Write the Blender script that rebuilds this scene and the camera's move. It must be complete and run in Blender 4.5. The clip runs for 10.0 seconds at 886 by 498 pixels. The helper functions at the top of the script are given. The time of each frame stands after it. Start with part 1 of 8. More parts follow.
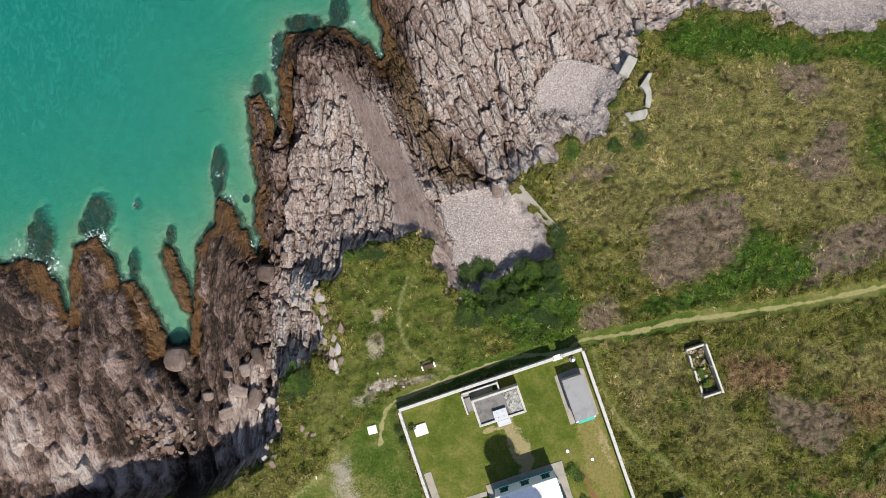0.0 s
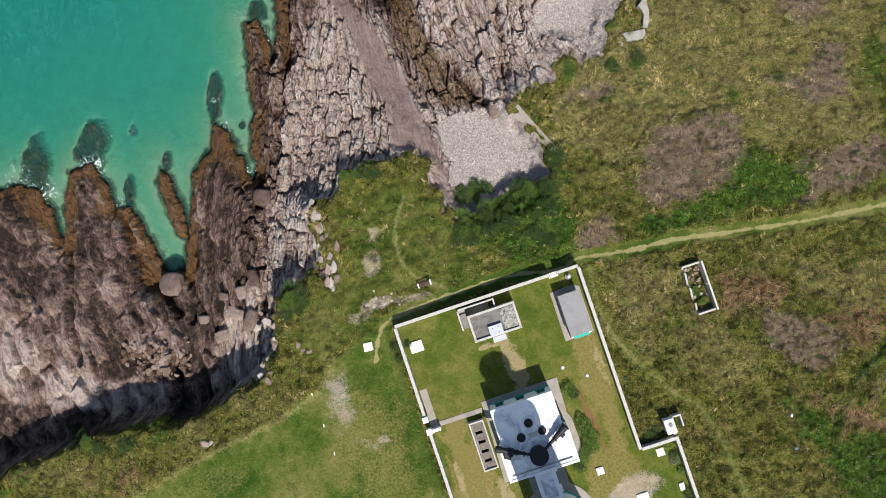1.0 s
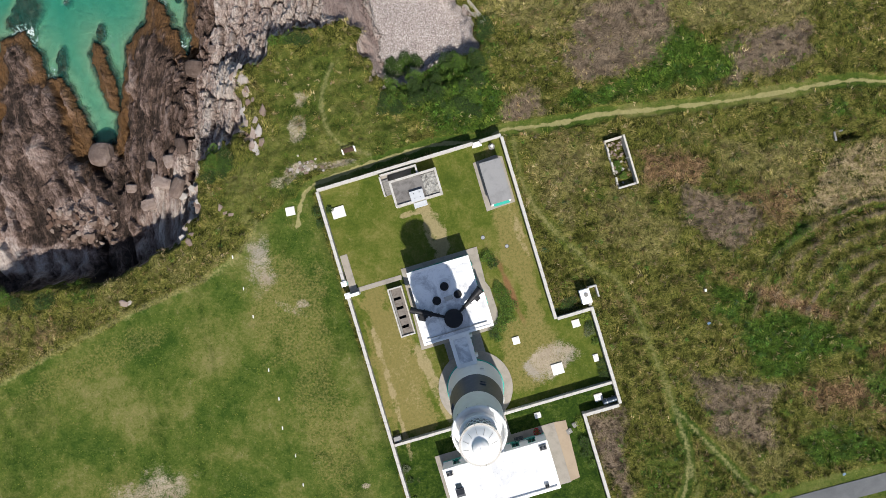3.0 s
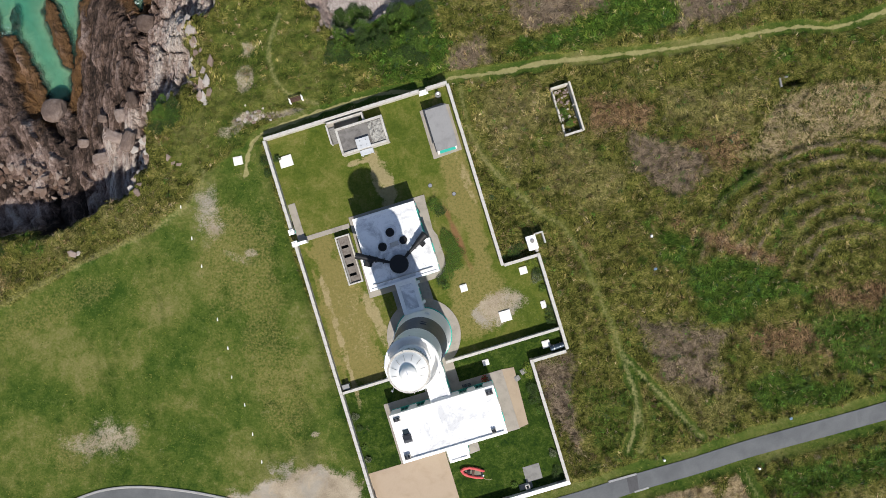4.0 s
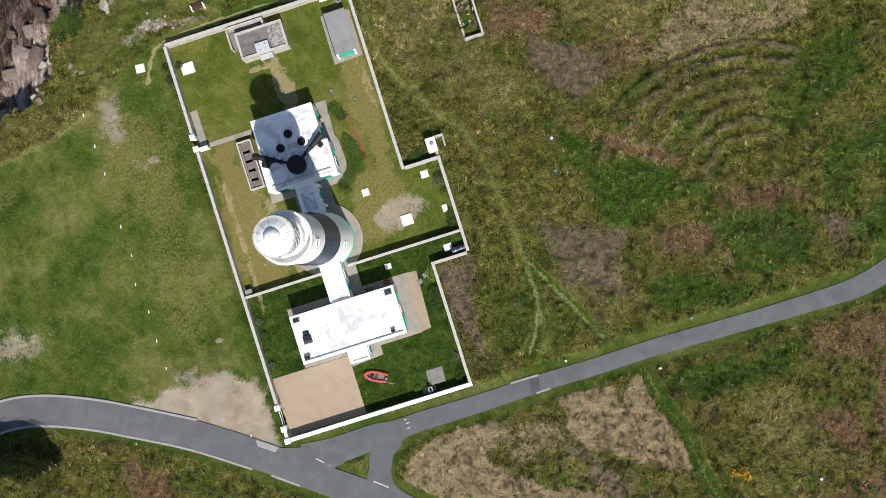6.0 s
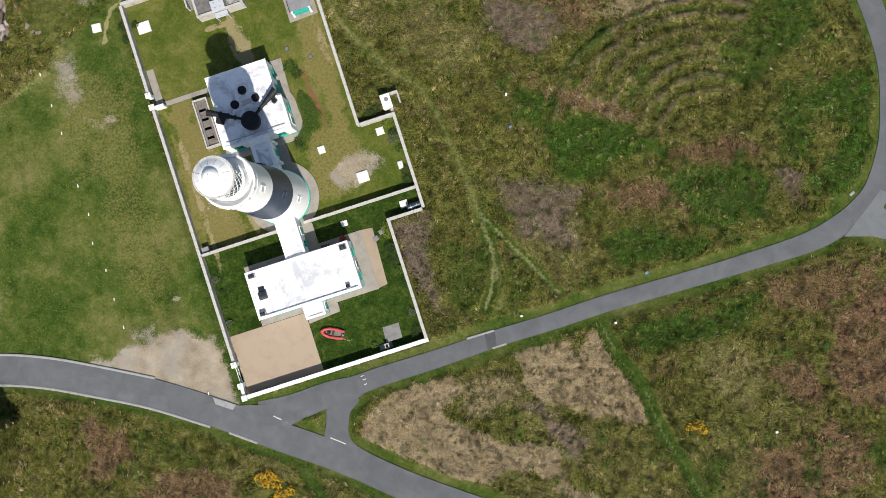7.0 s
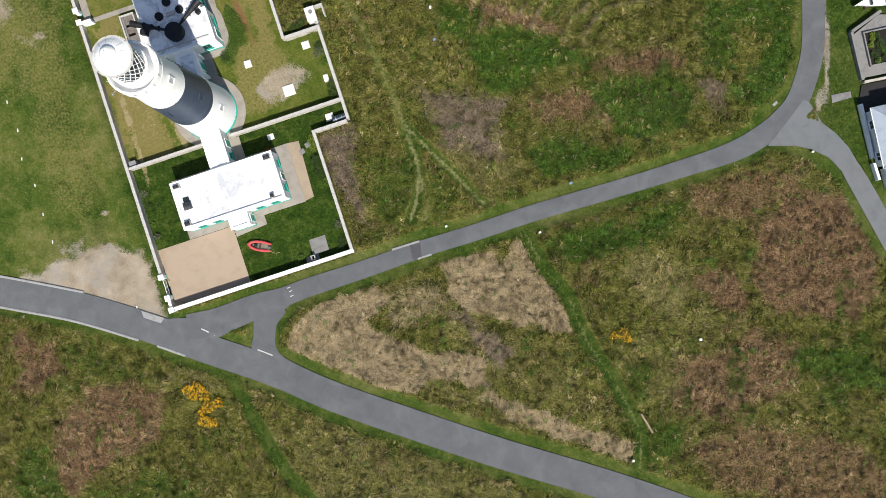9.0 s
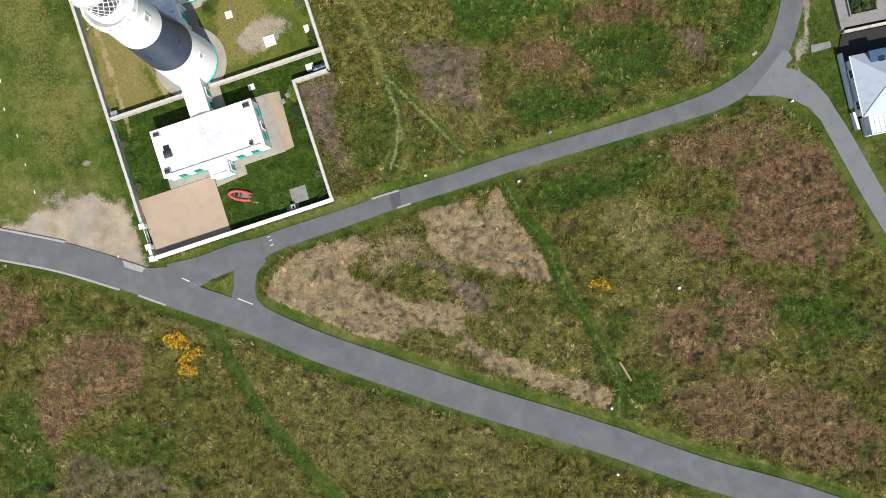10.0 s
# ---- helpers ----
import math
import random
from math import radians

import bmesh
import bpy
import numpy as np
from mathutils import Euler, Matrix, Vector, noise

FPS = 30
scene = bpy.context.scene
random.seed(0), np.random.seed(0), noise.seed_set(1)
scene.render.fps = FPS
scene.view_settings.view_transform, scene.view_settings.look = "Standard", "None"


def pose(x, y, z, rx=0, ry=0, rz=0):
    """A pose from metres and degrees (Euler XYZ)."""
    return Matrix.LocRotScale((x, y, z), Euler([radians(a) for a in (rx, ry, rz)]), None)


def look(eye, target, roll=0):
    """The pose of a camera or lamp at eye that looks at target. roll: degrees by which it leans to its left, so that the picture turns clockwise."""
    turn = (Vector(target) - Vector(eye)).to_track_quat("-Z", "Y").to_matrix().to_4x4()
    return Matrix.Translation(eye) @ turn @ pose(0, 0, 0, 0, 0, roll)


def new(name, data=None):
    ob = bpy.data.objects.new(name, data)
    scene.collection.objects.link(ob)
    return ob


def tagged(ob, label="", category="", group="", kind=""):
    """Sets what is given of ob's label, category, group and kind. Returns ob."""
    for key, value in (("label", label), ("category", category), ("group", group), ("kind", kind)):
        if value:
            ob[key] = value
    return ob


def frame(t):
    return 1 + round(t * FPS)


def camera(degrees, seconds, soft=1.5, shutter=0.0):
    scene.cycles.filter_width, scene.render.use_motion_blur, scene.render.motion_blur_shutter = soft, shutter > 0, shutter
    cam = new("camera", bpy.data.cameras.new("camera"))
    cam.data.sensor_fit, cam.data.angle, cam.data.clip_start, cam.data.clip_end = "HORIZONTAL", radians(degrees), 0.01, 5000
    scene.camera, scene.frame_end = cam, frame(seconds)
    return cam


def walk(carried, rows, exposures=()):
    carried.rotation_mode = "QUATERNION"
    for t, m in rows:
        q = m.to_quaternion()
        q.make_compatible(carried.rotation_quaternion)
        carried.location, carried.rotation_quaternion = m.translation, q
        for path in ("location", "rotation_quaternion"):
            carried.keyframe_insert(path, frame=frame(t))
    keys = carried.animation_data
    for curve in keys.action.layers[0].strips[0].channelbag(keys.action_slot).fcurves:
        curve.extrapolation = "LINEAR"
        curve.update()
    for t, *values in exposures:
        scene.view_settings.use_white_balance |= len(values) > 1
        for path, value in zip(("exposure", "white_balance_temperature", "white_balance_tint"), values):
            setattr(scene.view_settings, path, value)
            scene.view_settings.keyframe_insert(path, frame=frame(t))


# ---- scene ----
cam = camera(63.0, 10.0, soft=0.6)
METRES, EYE, TILT, LEAN, TURN = 98.0, 104.5, -88.84, 2.94, 0.0
ROWS = [
    (0.0, 0.0, 0.0, 0.0, 0.0, 0.0, -0.0),
    (0.5, -0.0035, -0.0001, -0.0537, -0.12, -0.35, -0.1),
    (1.0, -0.0001, -0.0006, -0.1095, -0.31, -0.76, -0.27),
    (1.5, 0.0111, -0.0017, -0.1586, -0.49, -1.12, -0.78),
    (2.0, 0.0332, -0.0032, -0.2072, -0.7, -1.49, -1.78),
    (2.5, 0.0635, -0.0055, -0.2475, -1.05, -1.75, -2.38),
    (4.0, 0.1798, -0.0148, -0.3628, -1.4, -1.67, -1.98),
    (4.5, 0.2172, -0.0176, -0.3986, -1.44, -1.58, -1.84),
    (5.0, 0.2563, -0.0204, -0.4367, -1.5, -1.52, -1.7),
    (5.5, 0.2914, -0.0237, -0.4711, -1.54, -1.44, -1.58),
    (6.0, 0.3279, -0.0266, -0.509, -1.6, -1.31, -1.46),
    (7.5, 0.4276, -0.0358, -0.6098, -1.63, -1.02, -0.98),
    (8.0, 0.4595, -0.0388, -0.6451, -1.61, -0.91, -0.88),
    (8.5, 0.4858, -0.0414, -0.6775, -1.59, -0.83, -0.82),
    (9.0, 0.5118, -0.0441, -0.7145, -1.49, -0.73, -0.79),
    (9.5, 0.5317, -0.0465, -0.75, -1.4, -0.69, -0.77),
    (10.0, 0.549, -0.0486, -0.7924, -1.21, -0.62, -0.85),
]
walk(cam, [(t, pose(0, 0, EYE, TILT, LEAN, TURN) @ pose(METRES * x, METRES * y, METRES * z, 90 + pitch, roll, yaw)) for t, x, y, z, yaw, pitch, roll in ROWS],
     exposures=[(0.0, 0.29), (2.7, 0.23), (5.0, 0.06), (8.0, 0.08), (10.0, 0.25)])

# ---- daylight ----
SUN_TO = Vector((10.3, -23.4, 32.0)).normalized()      # from the place towards the sun
world = bpy.data.worlds.new("world")
scene.world = world
world.use_nodes = True
wn = world.node_tree
sky = wn.nodes.new("ShaderNodeTexSky")
sky.sky_type, sky.sun_disc = "NISHITA", False
sky.sun_elevation = math.asin(SUN_TO.z)
sky.sun_rotation = math.atan2(SUN_TO.x, SUN_TO.y)
wn.links.new(sky.outputs[0], wn.nodes["Background"].inputs[0])
wn.nodes["Background"].inputs[1].default_value = 0.096
sun_data = bpy.data.lights.new("sun", "SUN")
sun_data.energy, sun_data.angle, sun_data.color = 5.0, radians(0.6), (1.0, 0.945, 0.86)
sun = new("sun", sun_data)
sun.matrix_world = look(SUN_TO * 300, (0, 0, 0))

# ---- material helpers ----
class Nodes:
    """A short way to write node trees."""
    def __init__(self, name):
        self.m = bpy.data.materials.new(name)
        self.m.use_nodes = True
        self.t = self.m.node_tree
        self.b = self.t.nodes["Principled BSDF"]
        self.pos = self.t.nodes.new("ShaderNodeTexCoord").outputs["Object"]

    def put(self, socket, v):
        if isinstance(v, bpy.types.NodeSocket):
            self.t.links.new(v, socket)
        elif isinstance(v, tuple) and len(v) == 3 and socket.type == "RGBA":
            socket.default_value = (*v, 1)
        else:
            socket.default_value = v

    def mapped(self, scale=(1, 1, 1), turn=0.0, at=None):
        n = self.t.nodes.new("ShaderNodeMapping")
        self.put(n.inputs["Vector"], at or self.pos)
        n.inputs["Scale"].default_value = scale
        n.inputs["Rotation"].default_value = (0, 0, radians(turn))
        return n.outputs[0]

    def noise(self, scale, detail=4, rough=0.55, at=None, out=0, warp=0.0):
        n = self.t.nodes.new("ShaderNodeTexNoise")
        self.put(n.inputs["Vector"], at or self.pos)
        n.inputs["Scale"].default_value, n.inputs["Detail"].default_value = scale, detail
        n.inputs["Roughness"].default_value, n.inputs["Distortion"].default_value = rough, warp
        return n.outputs[out]

    def cells(self, scale, feature="F1", at=None, out=0):
        n = self.t.nodes.new("ShaderNodeTexVoronoi")
        n.feature = feature
        self.put(n.inputs["Vector"], at or self.pos)
        n.inputs["Scale"].default_value = scale
        return n.outputs[out]

    def joined(self, a, b):
        n = self.t.nodes.new("ShaderNodeCombineXYZ")
        self.put(n.inputs[0], a), self.put(n.inputs[1], b)
        return n.outputs[0]

    def attr(self, name):
        n = self.t.nodes.new("ShaderNodeAttribute")
        n.attribute_name = name
        return n.outputs["Fac"]

    def math(self, op, a, b=0.0):
        n = self.t.nodes.new("ShaderNodeMath")
        n.operation = op
        self.put(n.inputs[0], a), self.put(n.inputs[1], b)
        return n.outputs[0]

    def step(self, v, lo, hi):
        n = self.t.nodes.new("ShaderNodeMapRange")
        n.interpolation_type = "SMOOTHSTEP"
        self.put(n.inputs[0], v), self.put(n.inputs[1], lo), self.put(n.inputs[2], hi)
        return n.outputs[0]

    def mix(self, f, a, b, how="MIX"):
        n = self.t.nodes.new("ShaderNodeMix")
        n.data_type, n.blend_type = "RGBA", how
        self.put(n.inputs[0], f), self.put(n.inputs[6], a), self.put(n.inputs[7], b)
        return n.outputs[2]

    def ramp(self, f, *stops):
        n = self.t.nodes.new("ShaderNodeValToRGB")
        while len(n.color_ramp.elements) < len(stops):
            n.color_ramp.elements.new(0.5)
        for e, (at, c) in zip(n.color_ramp.elements, stops):
            e.position, e.color = at, (*c, 1)
        self.put(n.inputs[0], f)
        return n.outputs[0]

    def each(self):
        return self.t.nodes.new("ShaderNodeObjectInfo").outputs["Random"]

    def island(self):
        return self.t.nodes.new("ShaderNodeNewGeometry").outputs["Random Per Island"]

    def bump(self, h, dist=0.05, strength=1.0, after=None):
        n = self.t.nodes.new("ShaderNodeBump")
        self.put(n.inputs["Height"], h)
        n.inputs["Distance"].default_value, n.inputs["Strength"].default_value = dist, strength
        if after:
            self.put(n.inputs["Normal"], after)
        return n.outputs[0]

    def done(self, colour, rough=0.8, normal=None, metal=0.0, spec=0.3):
        self.put(self.b.inputs["Base Color"], colour), self.put(self.b.inputs["Roughness"], rough)
        self.put(self.b.inputs["Metallic"], metal), self.put(self.b.inputs["Specular IOR Level"], spec)
        if normal:
            self.put(self.b.inputs["Normal"], normal)
        return self.m


def plain(name, colour, rough=0.6, metal=0.0, dirt=0.25, scale=1.5, fine=14.0, bump=0.004, spec=0.3, dark=None):
    """Paint, metal or concrete with stains at two scales and a fine relief."""
    n = Nodes(name)
    dark = dark or tuple(c * 0.45 for c in colour)
    stain = n.step(n.noise(scale, 5, 0.65, warp=0.4), 0.42, 0.75)
    grain = n.noise(fine, 3, 0.6)
    c = n.mix(n.math("MULTIPLY", stain, dirt * 1.6), colour, dark)
    c = n.mix(n.math("MULTIPLY", grain, dirt), c, tuple(min(1, v * 0.7) for v in colour))
    return n.done(c, n.math("ADD", rough - 0.06, n.math("MULTIPLY", grain, 0.15)), n.bump(grain, bump), metal, spec)

# ---- plan of the coast, in metres ----
SEA = -16.6
LAND_EDGE = [(61.8, 36), (59.3, 33.9), (51.6, 33.7), (47.5, 35.3), (42.4, 36.8), (34.8, 38.1), (30.5, 37.3), (26.9, 34.5), (24.1, 31.8), (23.3, 27.3), (21.3, 23.4), (20.1, 19), (16.3, 17.5), (12.9, 19.1), (11.6, 15.6), (8.2, 13.6), (5.6, 11.3), (8.6, 7.6), (11.6, 4.8), (13.2, 2.2), (11.8, -2.8), (7, -7.4), (2, -8.8), (-2.3, -7.4), (-5.2, -4.6), (-7.1, -0.3), (-8.2, 3), (-12.6, 3.2), (-17.9, 1), (-20.3, 0.6), (-21.2, -3.7), (-24.5, -4.4), (-22.8, -9.6), (-21, -14.6), (-24.8, -15), (-29.5, -18), (-29.7, -21.3), (-29.1, -26.3), (-31.9, -30.5), (-36.1, -32.4), (-38.8, -33.9), (-41.8, -36), (-46, -37.8), (-52.8, -37.7), (-58, -38.8), (-63, -41.6)]
SHORE = [(-15.2, 47.1), (-18.6, 46), (-18.1, 42.9), (-16.2, 39), (-16.7, 34.6), (-19.1, 37.1), (-23, 39.6), (-25.9, 40.1), (-33, 39.2), (-34.4, 32.5), (-33.6, 29.6), (-34.4, 21.8), (-35.7, 25.2), (-37.3, 29.1), (-39.3, 28.2), (-38.9, 21.9), (-37.9, 13.2), (-37.9, 7.4), (-37.2, 4.5), (-37.6, 1.1), (-39.3, 4), (-42.3, 9.8), (-44.5, 11.3), (-44.7, 6.9), (-48, 2.6), (-48.3, -3.2), (-48.9, -9), (-49.5, -13.8), (-52.9, -14.3), (-55.4, -9), (-59, -2.7), (-61.4, -3.2), (-62.5, 0.2), (-65.8, 4.6), (-69.5, 2.6), (-70.4, -1.3), (-70.4, -9), (-72.9, -3.7), (-75.2, -0.3), (-78.5, 1.2), (-83, -0.3), (-87.1, 1.2)]
SKERRY = [(-54.1, 3.6), (-52.6, 2.6), (-50.1, -2.2), (-48.6, -9), (-50.5, -7.5), (-53, -3.2), (-54.5, 1.6)]
BEACH = [(-6.9, 9.1), (-4.4, 10.9), (1.8, 11.9), (4.9, 11.9), (6.7, 9.6), (9.8, 6.1), (12, 3.4), (10, 0.8), (4.6, -0.8), (1.8, -2.6), (0, -4.2), (-3.1, -3.2), (-4, -0.3), (-4.9, 4.2)]
BEACH_UPPER = [(9.8, 29.9), (14.2, 32), (18.6, 31.1), (21.2, 29.7), (22.1, 27.9), (21.6, 24.4), (20.7, 20), (16.8, 19.6), (13.3, 23.4), (9.3, 23.6), (8.5, 27.2)]
BEACH_EAST = [(42, 43.4), (47, 39), (46.5, 35.6), (51.1, 33.6), (58.5, 33.8), (63.5, 36.1), (66.8, 42.9)]
SLAB = [(-26, 33.5), (-21, 30.8), (-16, 25), (-14.3, 21.2), (-11.6, 17.6), (-8.9, 11.3), (-6.4, 6.8), (-4.6, 2.4), (-3.3, -4), (-5.3, -3), (-7.5, 2.4), (-9.8, 4.2), (-13.3, 6), (-14.2, 12.2), (-16.9, 15.8), (-19, 21.5), (-22.8, 29)]
WEED_BAND = [(-15.6, 41.2), (-11, 32.8), (-7.3, 23.5), (-4.5, 19.8), (1.9, 12.5), (0, 12), (-6.3, 11.6), (-9.6, 16.2), (-13.2, 25.4), (-16.5, 33.8)]
PATH_NORTH = [(79.4, 1.1), (72, -1.6), (65.3, -2), (49.3, -5.4), (40.3, -6.8), (34.5, -7.7), (28.8, -8.5), (23.8, -9.8), (19.7, -10.6), (14.9, -11.3), (11.8, -13), (4.8, -13.9), (-3.6, -16.7), (-11.9, -20.1), (-14.2, -22.5), (-14.8, -26.7)]
PATH_EAST = [(16.5, -12.3), (17.8, -18.1), (20.4, -23), (24.5, -27), (29.3, -31.1), (32, -32.4), (35.4, -37.3), (38.1, -43), (40.7, -48.7), (42.9, -54.5), (44.3, -59.4), (45.3, -62.6), (44.5, -65.1)]
SCARPS = [[(22.1, 11.2), (27.9, 10.3), (33.8, 11.6), (40.5, 12.6), (41.8, 15), (44.9, 18.4), (48.4, 21.4), (50.6, 23.4), (55.2, 22.8)], [(22.2, 2.3), (24, 6.5), (26.2, 10.7), (24.7, 15)], [(9.3, 5.7), (16.2, 10.3), (21.2, 12)]]
PATH_FORK = [(41.6, -51.2), (47.5, -56.8), (51.7, -60.8), (53.5, -62.4)]
PATH_FORK_WEST = [(42, -52.8), (43.8, -57.7), (43.5, -62.7), (42.7, -65)]
PATH_HEADLAND = [(-10.9, -2.3), (-12.1, -6.5), (-11.6, -10.8), (-9, -14.1), (-4.4, -15.7)]
MOWN_EAST = [(59.6, -67), (62.7, -72.3), (65.7, -75.6), (68.6, -82.2), (71.9, -87), (75.2, -92.7), (76.6, -96.7), (76.2, -101.1)]
MOWN_WEST = [(16.2, -88.2), (20.6, -95.5), (25, -101.9), (30.3, -107.4), (36.3, -112.9), (39.7, -116.6)]
LAWN_LINE = [(-62.6, -54.7), (-54.1, -49.2), (-45.7, -44.2), (-37.3, -39.6), (-29, -35.4), (-23.3, -31), (-20.9, -26.3)]
ROAD_MAIN = [(-53, -83.1), (-46.2, -80.1), (-39.3, -78.4), (-34.2, -76.5), (-29.1, -75.8), (-22.3, -76.1), (-15.5, -77.1), (-6.5, -78.7), (3, -81.3), (12.5, -84.5), (23, -87.7), (32.4, -91.2), (44.1, -94.9), (56.4, -98.7), (68.7, -102.1), (76.8, -104.5), (88.9, -108.4), (101, -111.5), (113.8, -115.6)]
ROAD_BRANCH = [(9.9, -81.4), (14.5, -80.1), (20.1, -77.8), (23.8, -76.8), (27.9, -75.2), (36.1, -72.4), (44.3, -69.4), (52.6, -66.7), (60.9, -63.8), (73.3, -60), (81.7, -57.3), (90.1, -54.4), (94.8, -51.7), (97.6, -49.3), (99.7, -46.6), (101.3, -42), (102, -37.6), (101.9, -29.8), (101, -25), (99.7, -20.8), (98.1, -16.5)]
ROAD_LANE = [(95.9, -50.1), (99.4, -51.9), (102.7, -53), (107.3, -56.5), (109.3, -60), (114, -68.6), (118.9, -76.8)]
ROAD_SPUR = [(23.6, -78), (21.8, -80.4), (21.1, -82.9), (20.8, -85.9), (21.3, -88.4)]
ISLAND = [(15.3, -82.4), (19.5, -80.4), (19.9, -84.2)]
LAYBY = [(-15.5, -75.0), (-9.8, -72.1), (-5.6, -71.7), (-9, -70.2), (-1.3, -69.7), (2.7, -70.7), (3.4, -74.2), (5.0, -75.9), (7, -80.4), (2.2, -79.6), (-6.3, -77.2), (-13.2, -75.6)]
GULLIES = [[(-68.3, -8.8), (-67.2, -16.3), (-65.7, -23.8), (-64.2, -28.4)],
           [(-47.4, -8.7), (-47.1, -16.2), (-46.1, -21.7)],
           [(-57.6, -10.6), (-54.2, -16.7)],
           [(-36.1, 3.4), (-34.5, -8.7), (-33.9, -20.7)],
           [(-48.4, -29.2), (-46.2, -37.5)],
           [(-31.5, 33.4), (-32, 20.2), (-32.7, 4.4)],
           [(-60.6, -1.2), (-57.1, -11.5), (-48.5, -20.8)],
           [(-16.6, 33.1), (-12, 21), (-8.3, 12.6)],
           [(-4.6, 20), (1, 12.6)],
           [(2.8, 28.2), (4.6, 15.3)]]
SUNKEN = [(-76, 4, 2.2, 4), (-66, 7.5, 2.4, 4), (-44.8, 15.5, 1.1, 4), (-34.4, 35.5, 1.2, 3.5), (-24, 43.5, 1.4, 2.5), (-30, 41, 2.6, 1.6), (-37.5, 30.5, 1.4, 2),
          (-59.3, 9.9, 0.5, 0.5), (-59.6, -0.5, 1.0, 2.4), (-53, 4.6, 0.8, 1.5), (-40, 11, 0.5, 0.5), (-46, 5, 0.8, 2)]


def soft(v, k):
    return k * np.log1p(np.exp(np.clip(v / k, -30, 30)))


def sig(v):
    return 1 / (1 + np.exp(-np.clip(v, -30, 30)))


def smooth(v, lo, hi):
    t = np.clip((v - lo) / (hi - lo), 0, 1)
    return t * t * (3 - 2 * t)


def land_height(x, y):
    """The height of the turf, without tussocks."""
    x, y = np.asarray(x, float), np.asarray(y, float)
    x, y = np.clip(x, -200, 200), np.clip(y, -200, 200)
    return -1.9 - 0.10 * soft(y + 20, 6) - 0.022 * soft(x - 30, 8) + 0.05 * soft(-45 - y, 8) * sig((x - 25) / 6)


def hashed(i, j, seed):
    h = (i.astype(np.int64) * 374761393 + j.astype(np.int64) * 668265263 + seed * 974711) & 0xFFFFFFFF
    h = ((h ^ (h >> 13)) * 1274126177) & 0xFFFFFFFF
    return ((h ^ (h >> 16)) & 0xFFFFFF) / float(0xFFFFFF)


def grain(x, y, size, seed=0, octaves=3):
    """Smooth value noise, -1 to 1, with lumps of that size."""
    total, amp, norm = 0, 1.0, 0
    for o in range(octaves):
        u, v = x / size * 2 ** o + 17.3 * o, y / size * 2 ** o - 9.1 * o
        i, j = np.floor(u), np.floor(v)
        f, g = u - i, v - j
        f, g = f * f * (3 - 2 * f), g * g * (3 - 2 * g)
        a, b = hashed(i, j, seed + o), hashed(i + 1, j, seed + o)
        c, d = hashed(i, j + 1, seed + o), hashed(i + 1, j + 1, seed + o)
        total = total + amp * ((a * (1 - f) + b * f) * (1 - g) + (c * (1 - f) + d * f) * g)
        norm += amp
        amp *= 0.5
    return 2 * total / norm - 1


def blocks(u, v, seed):
    """Cellular blocks: height and tilt of the nearest cell, and the gap to the next one."""
    i0, j0 = np.floor(u), np.floor(v)
    best, second = np.full(u.shape, 9.0), np.full(u.shape, 9.0)
    height = np.zeros(u.shape)
    for di in (-1, 0, 1):
        for dj in (-1, 0, 1):
            i, j = i0 + di, j0 + dj
            du, dv = u - i - 0.1 - 0.8 * hashed(i, j, seed), v - j - 0.1 - 0.8 * hashed(i, j, seed + 1)
            d = np.maximum(np.abs(du), np.abs(dv)) * 0.7 + 0.3 * np.hypot(du, dv)
            h = hashed(i, j, seed + 2) + 0.9 * (hashed(i, j, seed + 3) - 0.35) * du + 0.5 * (hashed(i, j, seed + 4) - 0.5) * dv
            near = d < best
            second = np.where(near, best, np.minimum(second, d))
            height, best = np.where(near, h, height), np.where(near, d, best)
    return height, second - best


def line_distance(x, y, line, closed=False):
    best = np.full(x.shape, 1e9)
    pts = list(line) + ([line[0]] if closed else [])
    for (ax, ay), (bx, by) in zip(pts, pts[1:]):
        dx, dy = bx - ax, by - ay
        t = np.clip(((x - ax) * dx + (y - ay) * dy) / (dx * dx + dy * dy + 1e-9), 0, 1)
        best = np.minimum(best, (x - ax - t * dx) ** 2 + (y - ay - t * dy) ** 2)
    return np.sqrt(best)


def inside(x, y, outline):
    """Signed distance to an outline, positive inside."""
    odd = np.zeros(x.shape, bool)
    for (ax, ay), (bx, by) in zip(outline, outline[1:] + outline[:1]):
        if ay != by:
            odd ^= ((ay > y) != (by > y)) & (x < (bx - ax) * (y - ay) / (by - ay) + ax)
    return np.where(odd, 1, -1) * line_distance(x, y, outline, True)


def curve(line, step=1.0):
    """A smooth run of points through a line's corners."""
    p = [Vector((*q, 0)) for q in line]
    p = [2 * p[0] - p[1]] + p + [2 * p[-1] - p[-2]]
    out = []
    for a, b, c, d in zip(p, p[1:], p[2:], p[3:]):
        n = max(1, int((c - b).length / step))
        for k in range(n):
            t = k / n
            q = 0.5 * (2 * b + (c - a) * t + (2 * a - 5 * b + 4 * c - d) * t * t + (3 * b - a - 3 * c + d) * t ** 3)
            out.append((q.x, q.y))
    return out + [tuple(p[-2][:2])]


FAR = 2600
LAND_ALL = [(FAR, 900), (160, 55)] + LAND_EDGE + [(-110, -62), (-300, -130), (-FAR, -500), (-FAR, -FAR), (FAR, -FAR)]
SHORE_ALL = [(FAR, 1000), (150, 95), (60, 62), (10, 58)] + SHORE + [(-105, -8), (-140, -30), (-330, -60), (-FAR, -420), (-FAR, -FAR), (FAR, -FAR)]

